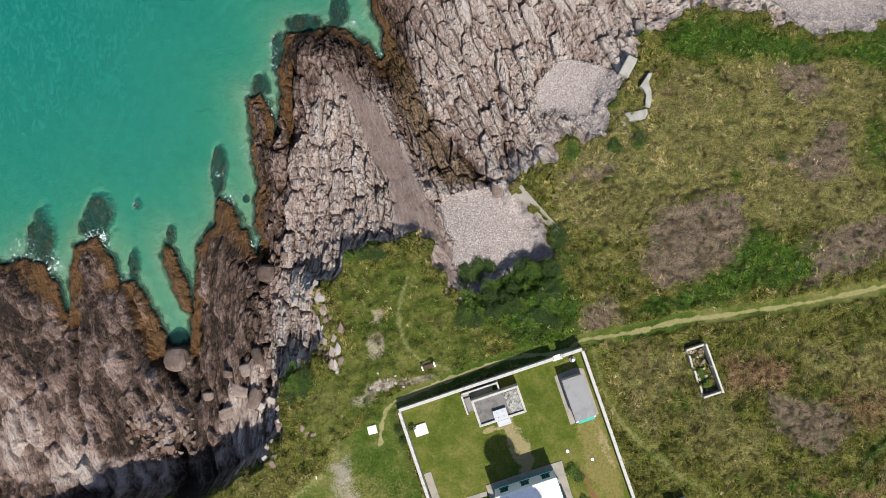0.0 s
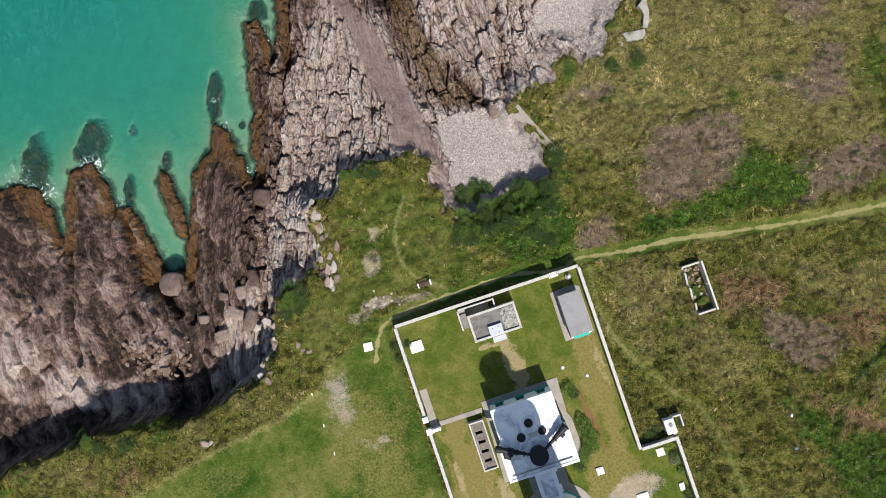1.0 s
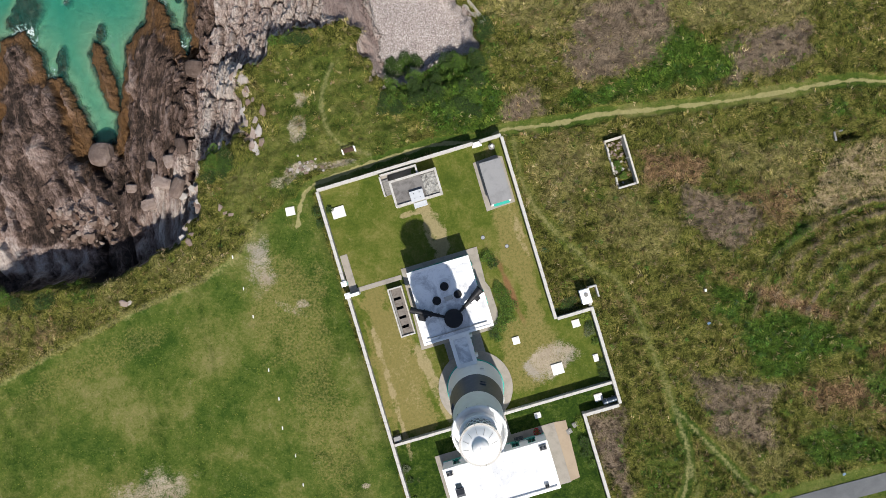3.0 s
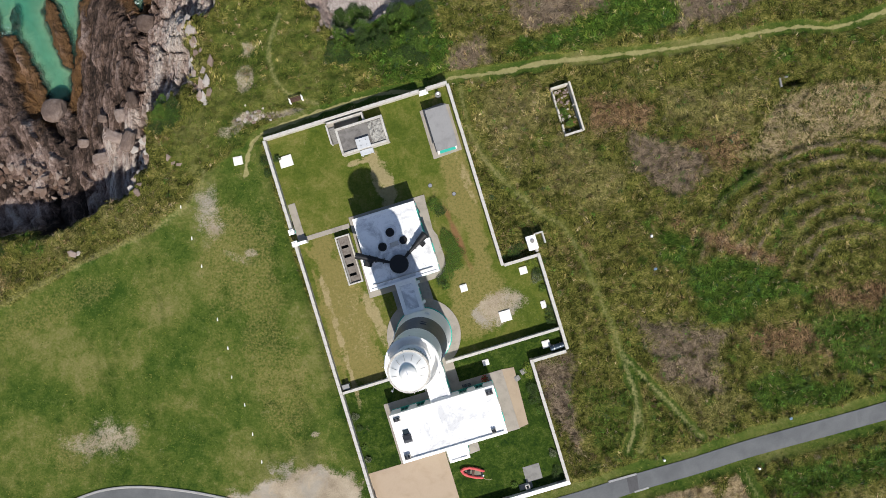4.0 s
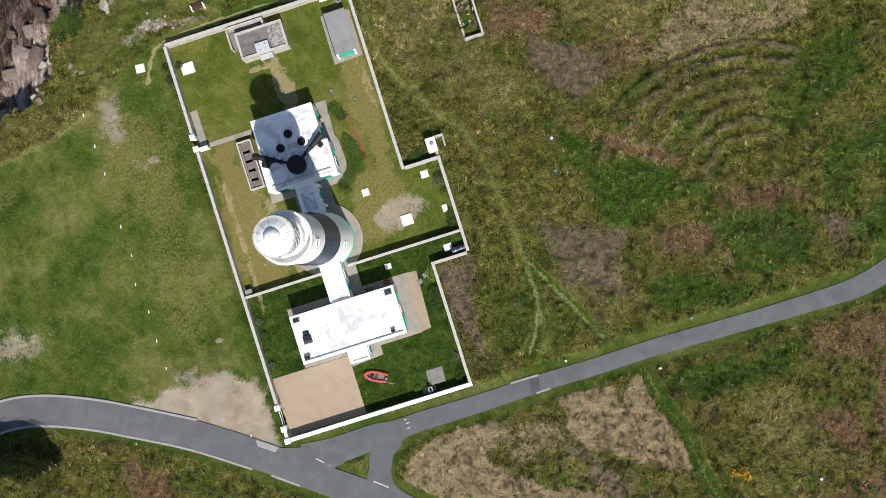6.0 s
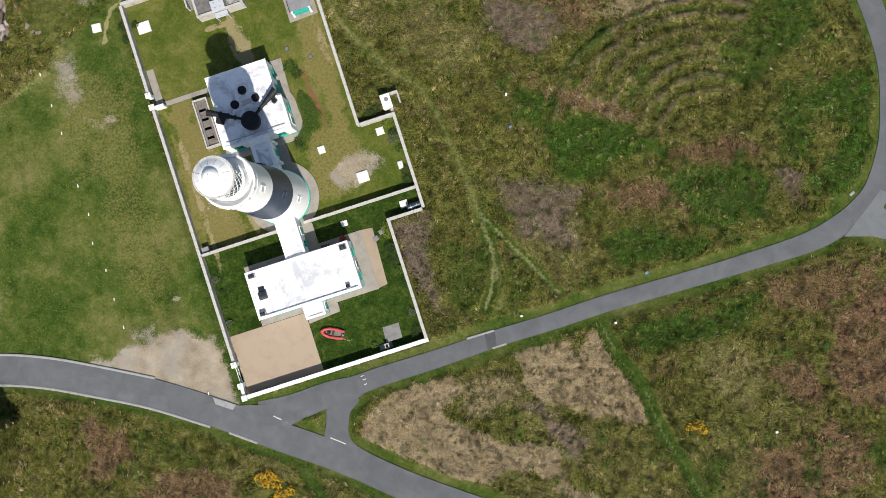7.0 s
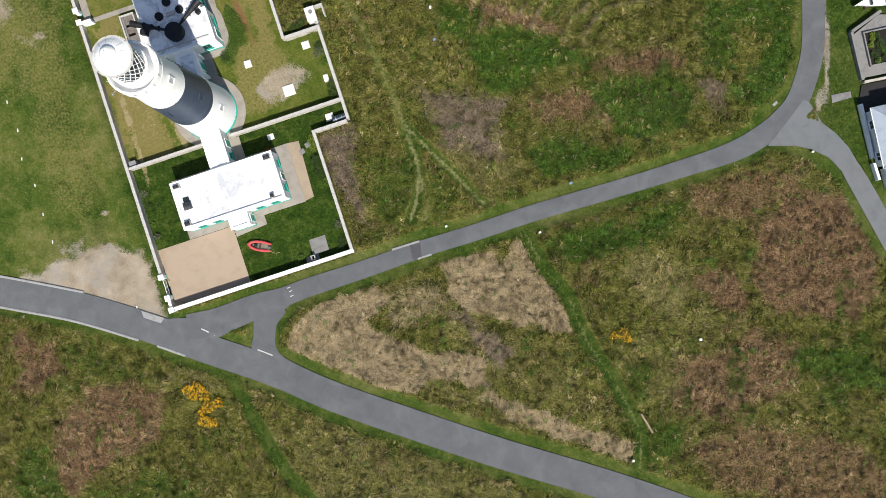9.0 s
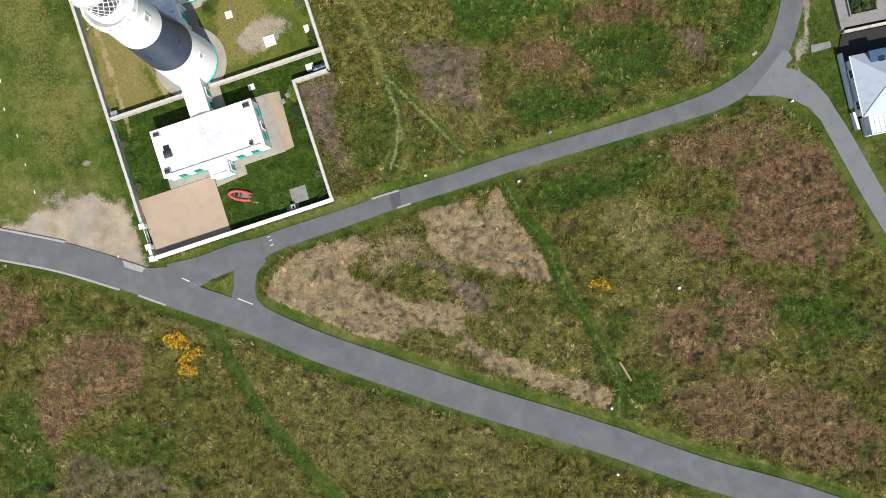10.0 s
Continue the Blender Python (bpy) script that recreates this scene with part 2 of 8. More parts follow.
# the walled ground stands in its own axes: u along its north wall, v along its long side, the tower at the origin
TOWER, ANGLE = (12.5, -49.3), 18.9
YARD = Matrix.Translation((*TOWER, 0)) @ Matrix.Rotation(radians(ANGLE), 4, "Z")
GROUND = -1.95


def to_yard(x, y):
    c, s = math.cos(radians(ANGLE)), math.sin(radians(ANGLE))
    return (x - TOWER[0]) * c + (y - TOWER[1]) * s, -(x - TOWER[0]) * s + (y - TOWER[1]) * c


YARD_LINE = [(-14, -26.4), (14, -26.4), (14, -8), (19.6, -8), (19.6, 6.5), (14, 6.5), (14, 34.3), (-14, 34.3)]
# stretches of ground cover: how thick, and the outline
HEATHER_AREAS = [
    (1, [(24.4, 5.2), (32.9, 9.9), (38.7, 9.8), (39.3, 3.9), (37.4, -0.3), (29.1, -2.8), (25, -4)]),
    (0.9, [(15, -7.8), (18.8, -4.4), (19.9, -7.7), (17.4, -10.6), (14.9, -11.1)]),
    (1, [(44, 15.8), (49.9, 17.5), (52.6, 21.8), (55.9, 20.9), (54, 16.6), (54.7, 14), (48.8, 12.4), (46.4, 14.1)]),
    (0.8, [(45.5, 29.8), (50.6, 30.2), (53.8, 27.9), (53.3, 25.7), (48.6, 24.5), (45.4, 27.1)]),
    (0.9, [(47.4, 2.2), (54.2, 5.6), (59.8, 6.4), (59.5, 2.2), (53.8, -1.1), (48, -2.7)]),
    (0.8, [(11.6, 13.4), (16.2, 15.1), (20.5, 14.6), (19.6, 12.5), (14.5, 11.6)]),
    (0.9, [(28.6, -52.7), (31.9, -52.6), (35.5, -60.7), (36.4, -65.6), (33.9, -64), (31.3, -59.2)]),
    (0.75, [(45, -46.4), (52.4, -48.6), (55.9, -55.1), (51.8, -56.9), (46.8, -52.1)]),
    (0.8, [(42.5, -19.1), (49.2, -19.7), (53.4, -22.1), (51.9, -27.1), (46.9, -26.5), (42.6, -23.3)]),
    (0.8, [(31.5, -52.6), (33.6, -51.7), (34.2, -60.1), (32.6, -61.8)]),
    (0.9, [(52.1, -81.2), (55.4, -82), (57.9, -84.8), (56.3, -86), (53.4, -84.4)]),
    (0.8, [(47.5, -77.5), (51.2, -78.3), (51.3, -80), (47.6, -80)]),
    (0.7, [(43.2, -44.8), (50.8, -46.4), (56.6, -47.2), (55.9, -52.3), (48.3, -51.6), (43.2, -48.2)]),
    (0.6, [(-5.1, -107.9), (8.7, -110.1), (13.2, -114.1), (-4.9, -114.6)]),
    (0.8, [(85.3, -44.2), (88.6, -44.1), (89.5, -49.1), (86.2, -49.2)]),
]
RUSSET_AREAS = [
    (0.8, [(36.1, -14.2), (40.2, -12.6), (45, -15), (43.2, -19), (36.8, -17.4)]),
    (0.7, [(48, -19), (58.3, -18.1), (58.1, -22.1), (52.7, -23.8), (51, -27), (47, -25.4)]),
    (1, [(93.3, -64.4), (100, -60.2), (107.4, -60.1), (109.8, -66.7), (111.3, -75.8), (105.5, -78.3), (97.3, -77.6), (92.4, -73.6)]),
    (0.7, [(83.4, -59.5), (92.5, -57.3), (100, -56.8), (100, -60.2), (93.3, -64.4), (85, -64.5)]),
    (1, [(85, -73.7), (90, -72.8), (92.4, -76.9), (88.3, -77.8)]),
    (0.8, [(80.9, -86.1), (93.2, -80.2), (99.7, -82.5), (96.4, -89.1), (88.2, -93.3), (81.7, -92.6)]),
    (0.7, [(80.9, -97.4), (93.1, -94), (105.3, -95.4), (114.7, -101.7), (114.5, -109.7), (101.1, -106.7), (89, -103.7)]),
    (0.9, [(-15.9, -82.7), (-10.7, -84.3), (-8.9, -88.5), (-13.2, -91.1), (-15.8, -90.3)]),
    (0.9, [(-9.5, -99.5), (-5.4, -91), (1.5, -89.2), (6.6, -90.8), (5.1, -97.5), (-0, -101), (-6.8, -106.2), (-10.3, -104.6)]),
    (0.8, [(60.4, -47.5), (67.9, -44.8), (77.1, -44.7), (85.4, -45.4), (84.6, -48.8), (72.9, -50.6), (62.1, -50)]),
    (1, [(46.9, -29.5), (51.9, -31.8), (59.4, -34.1), (64.4, -36.5), (59.5, -37.4), (52.8, -34.3), (47.8, -31.9)]),
    (0.7, [(38.2, -14.6), (43.3, -16.1), (40, -17.9), (38.3, -18)]),
    (0.8, [(71.1, -39.6), (83.6, -40.1), (85.2, -41.7), (77, -42.8), (68.7, -42.2)]),
]
STRAW_AREAS = [
    (1, [(25.4, -82), (28.8, -78.6), (33.8, -76.1), (37.5, -74.8), (38.8, -76.8), (35.5, -80.2), (40.6, -83), (46.4, -86.2), (44, -89.9), (39.1, -89.2), (32.3, -86.9), (26.3, -84.5)]),
    (1, [(47.4, -71.3), (50.3, -70.4), (54.4, -70), (56.3, -72.4), (59, -68.2), (60.2, -68.1), (62.7, -72.3), (65.3, -77.3), (67.3, -80.5), (63.6, -80.6), (60.7, -79.8), (58.7, -80.7), (54.5, -78.3), (51.2, -77.9), (49.1, -75.9)]),
    (1, [(43.1, -84.2), (48.9, -84.9), (53.8, -85.3), (54, -88.9), (52.2, -89.8), (49.8, -88.2), (44, -87.9)]),
    (1, [(51.4, -89.5), (54.7, -90.2), (60.5, -92.6), (67, -94.9), (71.9, -96.4), (76.4, -98), (75.8, -99.7), (70.3, -97.9), (63.8, -95.6), (56.4, -92.2)]),
    (0.46, [(63.2, -12.2), (70.8, -9.4), (81.7, -8.3), (85, -9.9), (83.3, -14.2), (79.9, -16.8), (74.1, -18.3), (67.5, -20.6), (60.8, -22.8), (57.5, -21.7), (59.9, -18.2), (61.2, -14.8)]),
    (0.45, [(38.7, -75.2), (47, -73.4), (48.7, -76.7), (43.9, -81.7), (39.7, -81.8)]),
]
PALE_AREAS = [
    (0.85, [(12, 13.4), (21.5, 24.7), (28.5, 30.8), (45.5, 30.7), (61.3, 28.8), (59.8, 6.4), (40.1, 3.9), (32.9, 10.3), (22.7, 3.9), (12.7, 4)]),
    (0.8, [(20.7, -12.1), (28.2, -11.9), (29.3, -18.6), (26.1, -24.6), (21, -22.2), (19.2, -16.4)]),
    (0.7, [(27.6, -19.5), (35.9, -19.3), (41.1, -25.8), (36.2, -30.9), (29.5, -27)]),
    (0.75, [(46.5, -10.9), (62.4, -10.5), (59.9, -17.4), (53.3, -18.4), (46.6, -16)]),
    (0.6, [(49.3, -55.3), (60.8, -55.7), (58.5, -61.5), (53.6, -63.3), (48.6, -60.2)]),
    (0.9, [(74.3, -68), (82.6, -69.6), (85, -74.5), (80.9, -79.5), (76, -78.8), (73.5, -73)]),
    (0.6, [(76.8, -79.6), (85, -81.1), (88.2, -89.2), (80.9, -92.6), (75.2, -86.2)]),
    (0.6, [(27.4, -94.4), (44.2, -96.4), (60.6, -104.2), (68.7, -110.4), (37.9, -111.9), (25.9, -103.5)]),
    (0.55, [(39.6, -75.2), (45.4, -74.2), (52.1, -79.9), (66.9, -83), (73.6, -96.7), (65.4, -93.6), (54.7, -89.7), (48.8, -83.3)]),
    (0.7, [(45.5, -53.5), (52.2, -53.4), (59.7, -57.5), (58.9, -61.7), (52.3, -60.9), (47.2, -56.8)]),
    (0.5, [(17.4, -12.7), (28.8, -12.6), (31.8, -23.9), (26.9, -25.6), (18.9, -19.2)]),
]
GREEN_AREAS = [
    (1, [(35, -0.3), (37.6, 3.1), (41, 5.6), (43.3, 3.1), (49, 2.2), (48, -1.9), (42.2, -3.6), (36.5, -4.4), (33.9, -6.5), (23.2, -7.7), (23.3, -5.3), (27.4, -4.4)]),
    (1, [(28.7, 35.3), (34.8, 38), (39, 36.1), (45.8, 35.1), (49.1, 33.7), (52.5, 33.3), (55.9, 33.7), (61.7, 35), (61.4, 30.1), (55.7, 31), (47.2, 30.8), (43, 31.6), (30.3, 31.7), (26.9, 31.8)]),
    (0.9, [(0.9, -1.1), (10.9, -0.3), (15, -7.8), (14.1, -11.9), (6.7, -12.7), (0, -10.3), (-4.2, -7.8)]),
    (0.6, [(56.8, 21.8), (60.2, 22.6), (60.3, 14), (57.1, 14)]),
    (1, [(58.6, -36.6), (63.6, -38.2), (67.9, -41.4), (62.9, -42.3), (59.7, -45.7), (54.7, -45.9), (52.2, -42.6), (51.2, -37.7), (55.3, -36.7)]),
    (0.9, [(61.9, -34.1), (65.1, -29), (66.4, -29.4), (63.6, -34.8), (62.8, -36.5)]),
    (0.8, [(76.6, -24.5), (81.6, -19.3), (90.6, -14.9), (90.6, -22.5), (85, -28.4), (80.1, -31.9), (76.7, -30.3)]),
    (0.8, [(68.8, -44.7), (77, -42.8), (85.3, -45), (83.7, -50.9), (73, -52.8), (68.8, -48.8)]),
    (0.7, [(85.1, -31.8), (90.6, -29.1), (90.9, -43.2), (85.2, -41.7)]),
    (0.9, [(46.9, -32.8), (51.1, -35.2), (50.4, -38.5), (47, -36.9)]),
    (0.9, [(59.7, -55), (63.8, -51.6), (71.3, -54), (77.1, -54.3), (70.5, -57.3), (62.2, -58.7)]),
    (0.9, [(85.4, -33.7), (98.7, -26.7), (100, -41.9), (93.7, -48.6), (89.6, -46.2), (95.4, -37.7)]),
    (0.9, [(62.7, -68.2), (68.5, -65.6), (76.8, -63.8), (82.6, -62.1), (80.9, -67.9), (72.6, -69.7), (66.9, -72.3)]),
    (0.8, [(97.3, -83.4), (109.5, -81.6), (111.9, -88.1), (103.7, -88.2), (98.1, -85.8)]),
    (0.8, [(76.8, -93.5), (83.3, -94.2), (84.9, -97.4), (78.4, -99.9), (76.8, -97.5)]),
    (0.7, [(-15.6, -99.7), (-10.4, -97.9), (-8.6, -104.6), (-6.7, -114.7), (-15.3, -114.9)]),
    (0.6, [(-5.1, -106.2), (6, -102.6), (13, -104.1), (10.5, -112.5), (-2.4, -112.9)]),
    (0.5, [(-10.8, -82.6), (1.4, -87.5), (6.6, -89.1), (-2, -90.1), (-7.2, -87.6)]),
    (0.55, [(37, -56.5), (44.4, -57.1), (49.5, -61.8), (44.6, -66.1), (37.2, -65.5)]),
]


def patches(x, y, which, seed):
    m = np.zeros(x.shape)
    p, q = 0.8 * x + 0.6 * y, 0.8 * y - 0.6 * x
    w = 0.45 * grain(p, q, 5, seed) + 0.35 * grain(p, q, 1.6, seed + 7)
    for cx, cy, a, b, turn, *weight in which:
        c, s = math.cos(radians(turn)), math.sin(radians(turn))
        r = np.hypot(((x - cx) * c + (y - cy) * s) / a, (-(x - cx) * s + (y - cy) * c) / b)
        m = np.maximum(m, (weight or [1.0])[0] * smooth(1.15 - r + w, -0.1, 0.5))
    return m


def areas(x, y, which, seed, edge=0.9):
    """Cover within outlines, with a ragged rim."""
    m = np.zeros(x.shape)
    w = edge * (1.5 * grain(x, y, 4, seed) + 1.2 * grain(x, y, 1.4, seed + 7))
    for weight, outline in which:
        xs, ys = [p[0] for p in outline], [p[1] for p in outline]
        near = (x > min(xs) - 3) & (x < max(xs) + 3) & (y > min(ys) - 3) & (y < max(ys) + 3)
        if near.any():
            m[near] = np.maximum(m[near], weight * smooth(inside(x[near], y[near], outline) + w[near], -1.9, 1.5))
    return m


def survey(x, y):
    """Height and ground cover at every point."""
    n1, n2 = grain(x, y, 3.2, 11), grain(x, y, 1.1, 21)
    cover = {}
    d_land = inside(x, y, LAND_ALL) + 0.7 * n1 + 0.35 * n2
    d_shore = np.maximum(inside(x, y, SHORE_ALL), inside(x, y, SKERRY)) + 0.55 * n1 + 0.5 * n2
    turf = land_height(x, y)
    # beds of rock stand on edge, and their run turns from place to place
    lean = -0.42 * (1 - smooth(x + 0.25 * y, -52, -38)) - 0.44 * smooth(x + 0.3 * y, -16, -3)
    across, along = x - lean * y + 0.26 * n1, y + lean * x + 0.35 * n2
    cover["across"], cover["along"] = across, along
    big, gap_big = blocks(across / 2.0 + 0.15 * n1, along / 6.5, 5)
    mid, gap_mid = blocks(across / 0.8 + 40, along / 1.7 + 0.35 * n1, 15)
    fine, gap_fine = blocks(across / 0.45, along / 0.8 + 9, 25)
    slab = smooth(inside(x, y, SLAB) + 0.5 * n2, -0.6, 0.8)
    weed = smooth(inside(x, y, WEED_BAND) + 0.9 * n1, -1, 1.5)
    stones = np.maximum.reduce([inside(x, y, b) for b in (BEACH, BEACH_UPPER, BEACH_EAST)]) + 0.6 * n1 + 0.5 * n2
    stones = smooth(stones, -0.3, 0.5)
    up = np.clip(d_shore, 0, 60)
    share = up / (up + np.clip(-d_land, 0, 60) + 0.01)
    bed = SEA + 0.3 + 5.4 * (1 - np.exp(-up / 4.5)) + 2.2 * share + 1.6 * smooth(y, 15, 45) * smooth(up, 2, 9)
    inner = smooth(share, 0.45, 1.0) * smooth(x, -34, -27)
    high = bed + (turf - 1.6 - bed) * 0.85 * inner
    rough = (1 - 0.88 * slab) * (1 - 0.97 * stones)
    calm = 1 - 0.55 * (1 - smooth(x + 0.25 * y, -44, -36))
    fins = 1 - smooth(x + 0.25 * y, -44, -38)
    fin, gap_fin = blocks(across / 3.4 + 0.2 * n1 + along * 0.04, along / 8.5 + 0.12 * n1 - across * 0.07, 35)
    leaf = grain(across, along * 0.45, 1.8, 37, 4)
    ridge = (1 - fins) * 1.5 * big * smooth(gap_big, 0, 0.16) + fins * (1.25 * fin * smooth(gap_fin, 0, 0.3) + 0.55 * leaf + 0.35 * grain(x, y, 2.6, 39)) + calm * ((0.85 - 0.35 * fins) * mid * smooth(gap_mid, 0, 0.22 + 0.2 * fins) + 0.28 * fine * smooth(gap_fine, 0, 0.4)) - 1.0
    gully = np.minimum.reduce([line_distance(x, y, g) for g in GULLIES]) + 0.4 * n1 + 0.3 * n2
    crack = -1.7 * (1 - smooth(gully, 0.1, 1.1)) - 0.5 * (1 - smooth(gap_big, 0.0, 0.10)) * (smooth(x + 0.25 * y, -44, -38))
    rock = high + rough * smooth(up, 0, 2.2) * (ridge + crack) - 0.9 * weed * rough
    rock = np.where(stones > 0, rock * (1 - stones) + stones * np.minimum(bed + (turf - 2.4 - bed) * 0.6 * smooth(share, 0.5, 1.0) + 0.12 * n1, turf - 1.0), rock)
    fall = np.clip(-d_land, 0, 80)
    cove = smooth(inside(x, y, [(13.4, 4), (12.2, 2.6), (10.2, 0.6), (4.8, -1), (1.9, -2.9), (0, -4.6), (-3, -5.2), (-5, -6.5), (-2, -10), (5, -12), (14, -8), (15, 2)]) + 0.4 * n2, -0.4, 0.5)
    steep = 2.6 + 0.8 * n1 + 3.0 * smooth(x, -15, 5) * smooth(y, 8, 14) + 3.6 * cove
    bank = smooth(fall, 0.0, steep)
    z = turf * (1 - bank) + np.minimum(rock, turf - 0.4) * bank + np.where(bank > 0, bank * (1 - bank) * 2.2 * (mid - 0.5), 0)
    # the sea's bed
    off = np.clip(-d_shore, 0, 400)
    under = SEA - 0.35 - 1.5 * (1 - np.exp(-off / 7.0)) - 0.085 * np.minimum(off, 110) + 0.15 * n1
    sunk = np.zeros(x.shape)
    for cx, cy, a, b in SUNKEN:
        r = np.hypot((x - cx) / a, (y - cy) / b) - 0.3 * n1 - 0.3 * n2
        sunk = np.maximum(sunk, smooth(1.45 - r, 0, 0.5))
    sunk = np.maximum(sunk, smooth(d_shore, -1.3, -0.2))
    under = under * (1 - sunk) + sunk * np.maximum(under, SEA - 0.55 + 0.5 * (mid - 0.5) + 0.2 * fine)
    water = d_shore < 0
    z = np.where(water, np.minimum(under, SEA - 0.03), z)
    land = smooth(d_land + 1.0 * n1 + 0.6 * (mid - 0.5), -1.6, -0.4)
    land = np.where(water, 0, np.maximum(land, cove))
    cover["rock"] = np.where(water, sunk, 1 - land) * (1 - stones * (~water))
    cover["stones"] = np.where(water, 0, stones * (1 - land))
    cover["sand"] = np.where(water, 1 - sunk, 0)
    cover["slab"], cover["weed"] = slab * (1 - land), weed
    tide = smooth(z - SEA, 0.1, 2.2 + 0.8 * n1)
    west = 1 - smooth(x + 0.3 * n1, -37, -33)
    pale_foot = west * patches(x, y, [(-76, -30, 5, 6, 0, 0.7), (-58, -33.5, 10, 2.6, 5, 0.8), (-38, -27, 4.5, 6, 0, 1.1), (-34.5, -20, 2.5, 4, 0, 0.9), (-66, -24, 3, 7, 20, 0.6), (-79, -24, 4, 5, 0, 0.6), (-66, -33, 6, 3, 0, 0.9), (-52, -26, 3, 4, 20, 0.35)], 83)
    # tone also drops along the gullies and at the gaps between blocks
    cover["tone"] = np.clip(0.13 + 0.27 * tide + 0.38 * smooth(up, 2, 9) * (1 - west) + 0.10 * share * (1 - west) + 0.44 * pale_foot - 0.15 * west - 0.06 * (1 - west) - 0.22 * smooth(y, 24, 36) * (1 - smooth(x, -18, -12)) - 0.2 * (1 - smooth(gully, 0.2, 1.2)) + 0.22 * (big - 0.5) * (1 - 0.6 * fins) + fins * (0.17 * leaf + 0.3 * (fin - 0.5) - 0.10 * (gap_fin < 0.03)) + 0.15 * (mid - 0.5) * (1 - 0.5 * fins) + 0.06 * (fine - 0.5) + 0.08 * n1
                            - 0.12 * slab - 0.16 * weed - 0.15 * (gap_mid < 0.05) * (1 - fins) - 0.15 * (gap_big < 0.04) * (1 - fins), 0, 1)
    cover["fins"] = fins
    cover["rust"] = np.clip((1 - smooth(z - SEA, 0.6, 3.4)) * smooth(z - SEA, -0.4, 0.5) + 0.45 * smooth(grain(x, y, 4, 77), 0.2, 0.6) * (1 - smooth(up, 8, 16)), 0, 1)
    # turf
    u, v = to_yard(x, y)
    yard = inside(u, v, YARD_LINE)
    walled = smooth(yard, -0.4, 0.0)
    wall_west = inside(x, y, LAWN_LINE + [(-17.0, -23.5), (-12.6, -21.5), (8.0, -79), (-10, -77), (-30, -75), (-46, -79.5), (-90, -95), (-110, -75)])
    field = smooth(wall_west + 0.8 * n1, -0.5, 1.0)
    head = smooth(inside(x, y, [(-20, 1), (-8, 2), (-3, -5), (3, -8), (2, -15), (-12.5, -20), (-17, -24), (-22, -29), (-28, -28), (-27, -18), (-20, -12), (-22, -5)]) + 2.2 * n1 + 0.8 * n2, -1.5, 2.5)
    roads = np.minimum.reduce([line_distance(x, y, curve(r)) - w for r, w in ((ROAD_MAIN, 2.15), (ROAD_BRANCH, 1.25), (ROAD_LANE, 1.7), (ROAD_SPUR, 1.2))])
    verge = 1 - smooth(roads + 0.35 * n1 + 0.2 * n2, 0.9, 2.0)
    lane = 1 - smooth(roads, 0.5, 1.0)
    mown = np.maximum.reduce([1 - smooth(line_distance(x, y, curve(p)) + 0.25 * n2, w, w + 0.7) for p, w in ((MOWN_EAST, 0.8), (MOWN_WEST, 0.75), (PATH_FORK, 0.4), (PATH_FORK_WEST, 0.5))])
    trod = np.maximum.reduce([k * (1 - smooth(line_distance(x, y, curve(p)) + 0.4 * n2 + 0.3 * n1, w, w + 0.9)) for p, w, k in ((PATH_NORTH, 0.7, 1.0), (PATH_EAST, 0.6, 0.6), (PATH_HEADLAND, 0.5, 0.7))])
    near_road = inside(x, y, [(103.5, -10), (140, -10), (140, -62), (112.5, -60.5), (108, -57), (104, -52), (102, -48.5), (104.2, -40)])
    mown = np.maximum(mown, smooth(near_road, -0.5, 0.5))
    worn = np.maximum.reduce([k * (1 - smooth(line_distance(x, y, curve(p)) + 0.35 * n2, 0.05, w)) for p, w, k in ((PATH_NORTH, 0.5, 1.1), (PATH_EAST, 0.85, 0.5), (PATH_HEADLAND, 0.9, 0.55), (PATH_FORK, 0.7, 0.6), (PATH_FORK_WEST, 0.7, 0.6), (MOWN_EAST, 0.45, 0.5), (LAWN_LINE, 1.3, 0.5))])
    lay = smooth(inside(x, y, LAYBY) + 1.7 * n1 + 1.2 * n2, -2.0, 1.4)
    soft_bare = lambda o, w: w * smooth(inside(x, y, o) + 1.3 * n1 + 0.9 * n2, -1.8, 1.6)
    bare = np.maximum.reduce([lay, soft_bare([(-22.3, -30.2), (-20.3, -28.9), (-18, -31.7), (-17.1, -35.9), (-19.6, -36.8), (-21.3, -34.3)], 0.62), soft_bare([(-40.8, -67.4), (-37.4, -66.5), (-34.1, -63.4), (-28.9, -64.4), (-29.7, -67.8), (-36.5, -69.2)], 0.6)])
    bare = np.maximum(bare, patches(x, y, [(-15, -39, 3.0, 0.7, -20, 0.5), (-14, -18, 3.0, 1.0, 15), (-13.5, -38, 1.2, 0.8, 0), (-3, -64.5, 0.9, 0.8, 0), (103.9, -40, 0.5, 7, 0), (102.9, -46.6, 0.6, 1.6, -15), (103.6, -31, 0.4, 3, 0)], 5) * 0.62)
    bare = np.maximum(bare, patches(x, y, [(-15.5, -8.0, 1.1, 1.6, 0), (-15.6, -12, 1.3, 2.2, 0), (-17.5, -20, 2.2, 1.1, 20), (-9.5, -17.2, 3, 0.7, 12)], 6) * 0.5)
    bare = np.maximum(bare, patches(u, v, [(11.8, 0.3, 3.8, 2.5, 0)], 9) * 0.72 * walled)
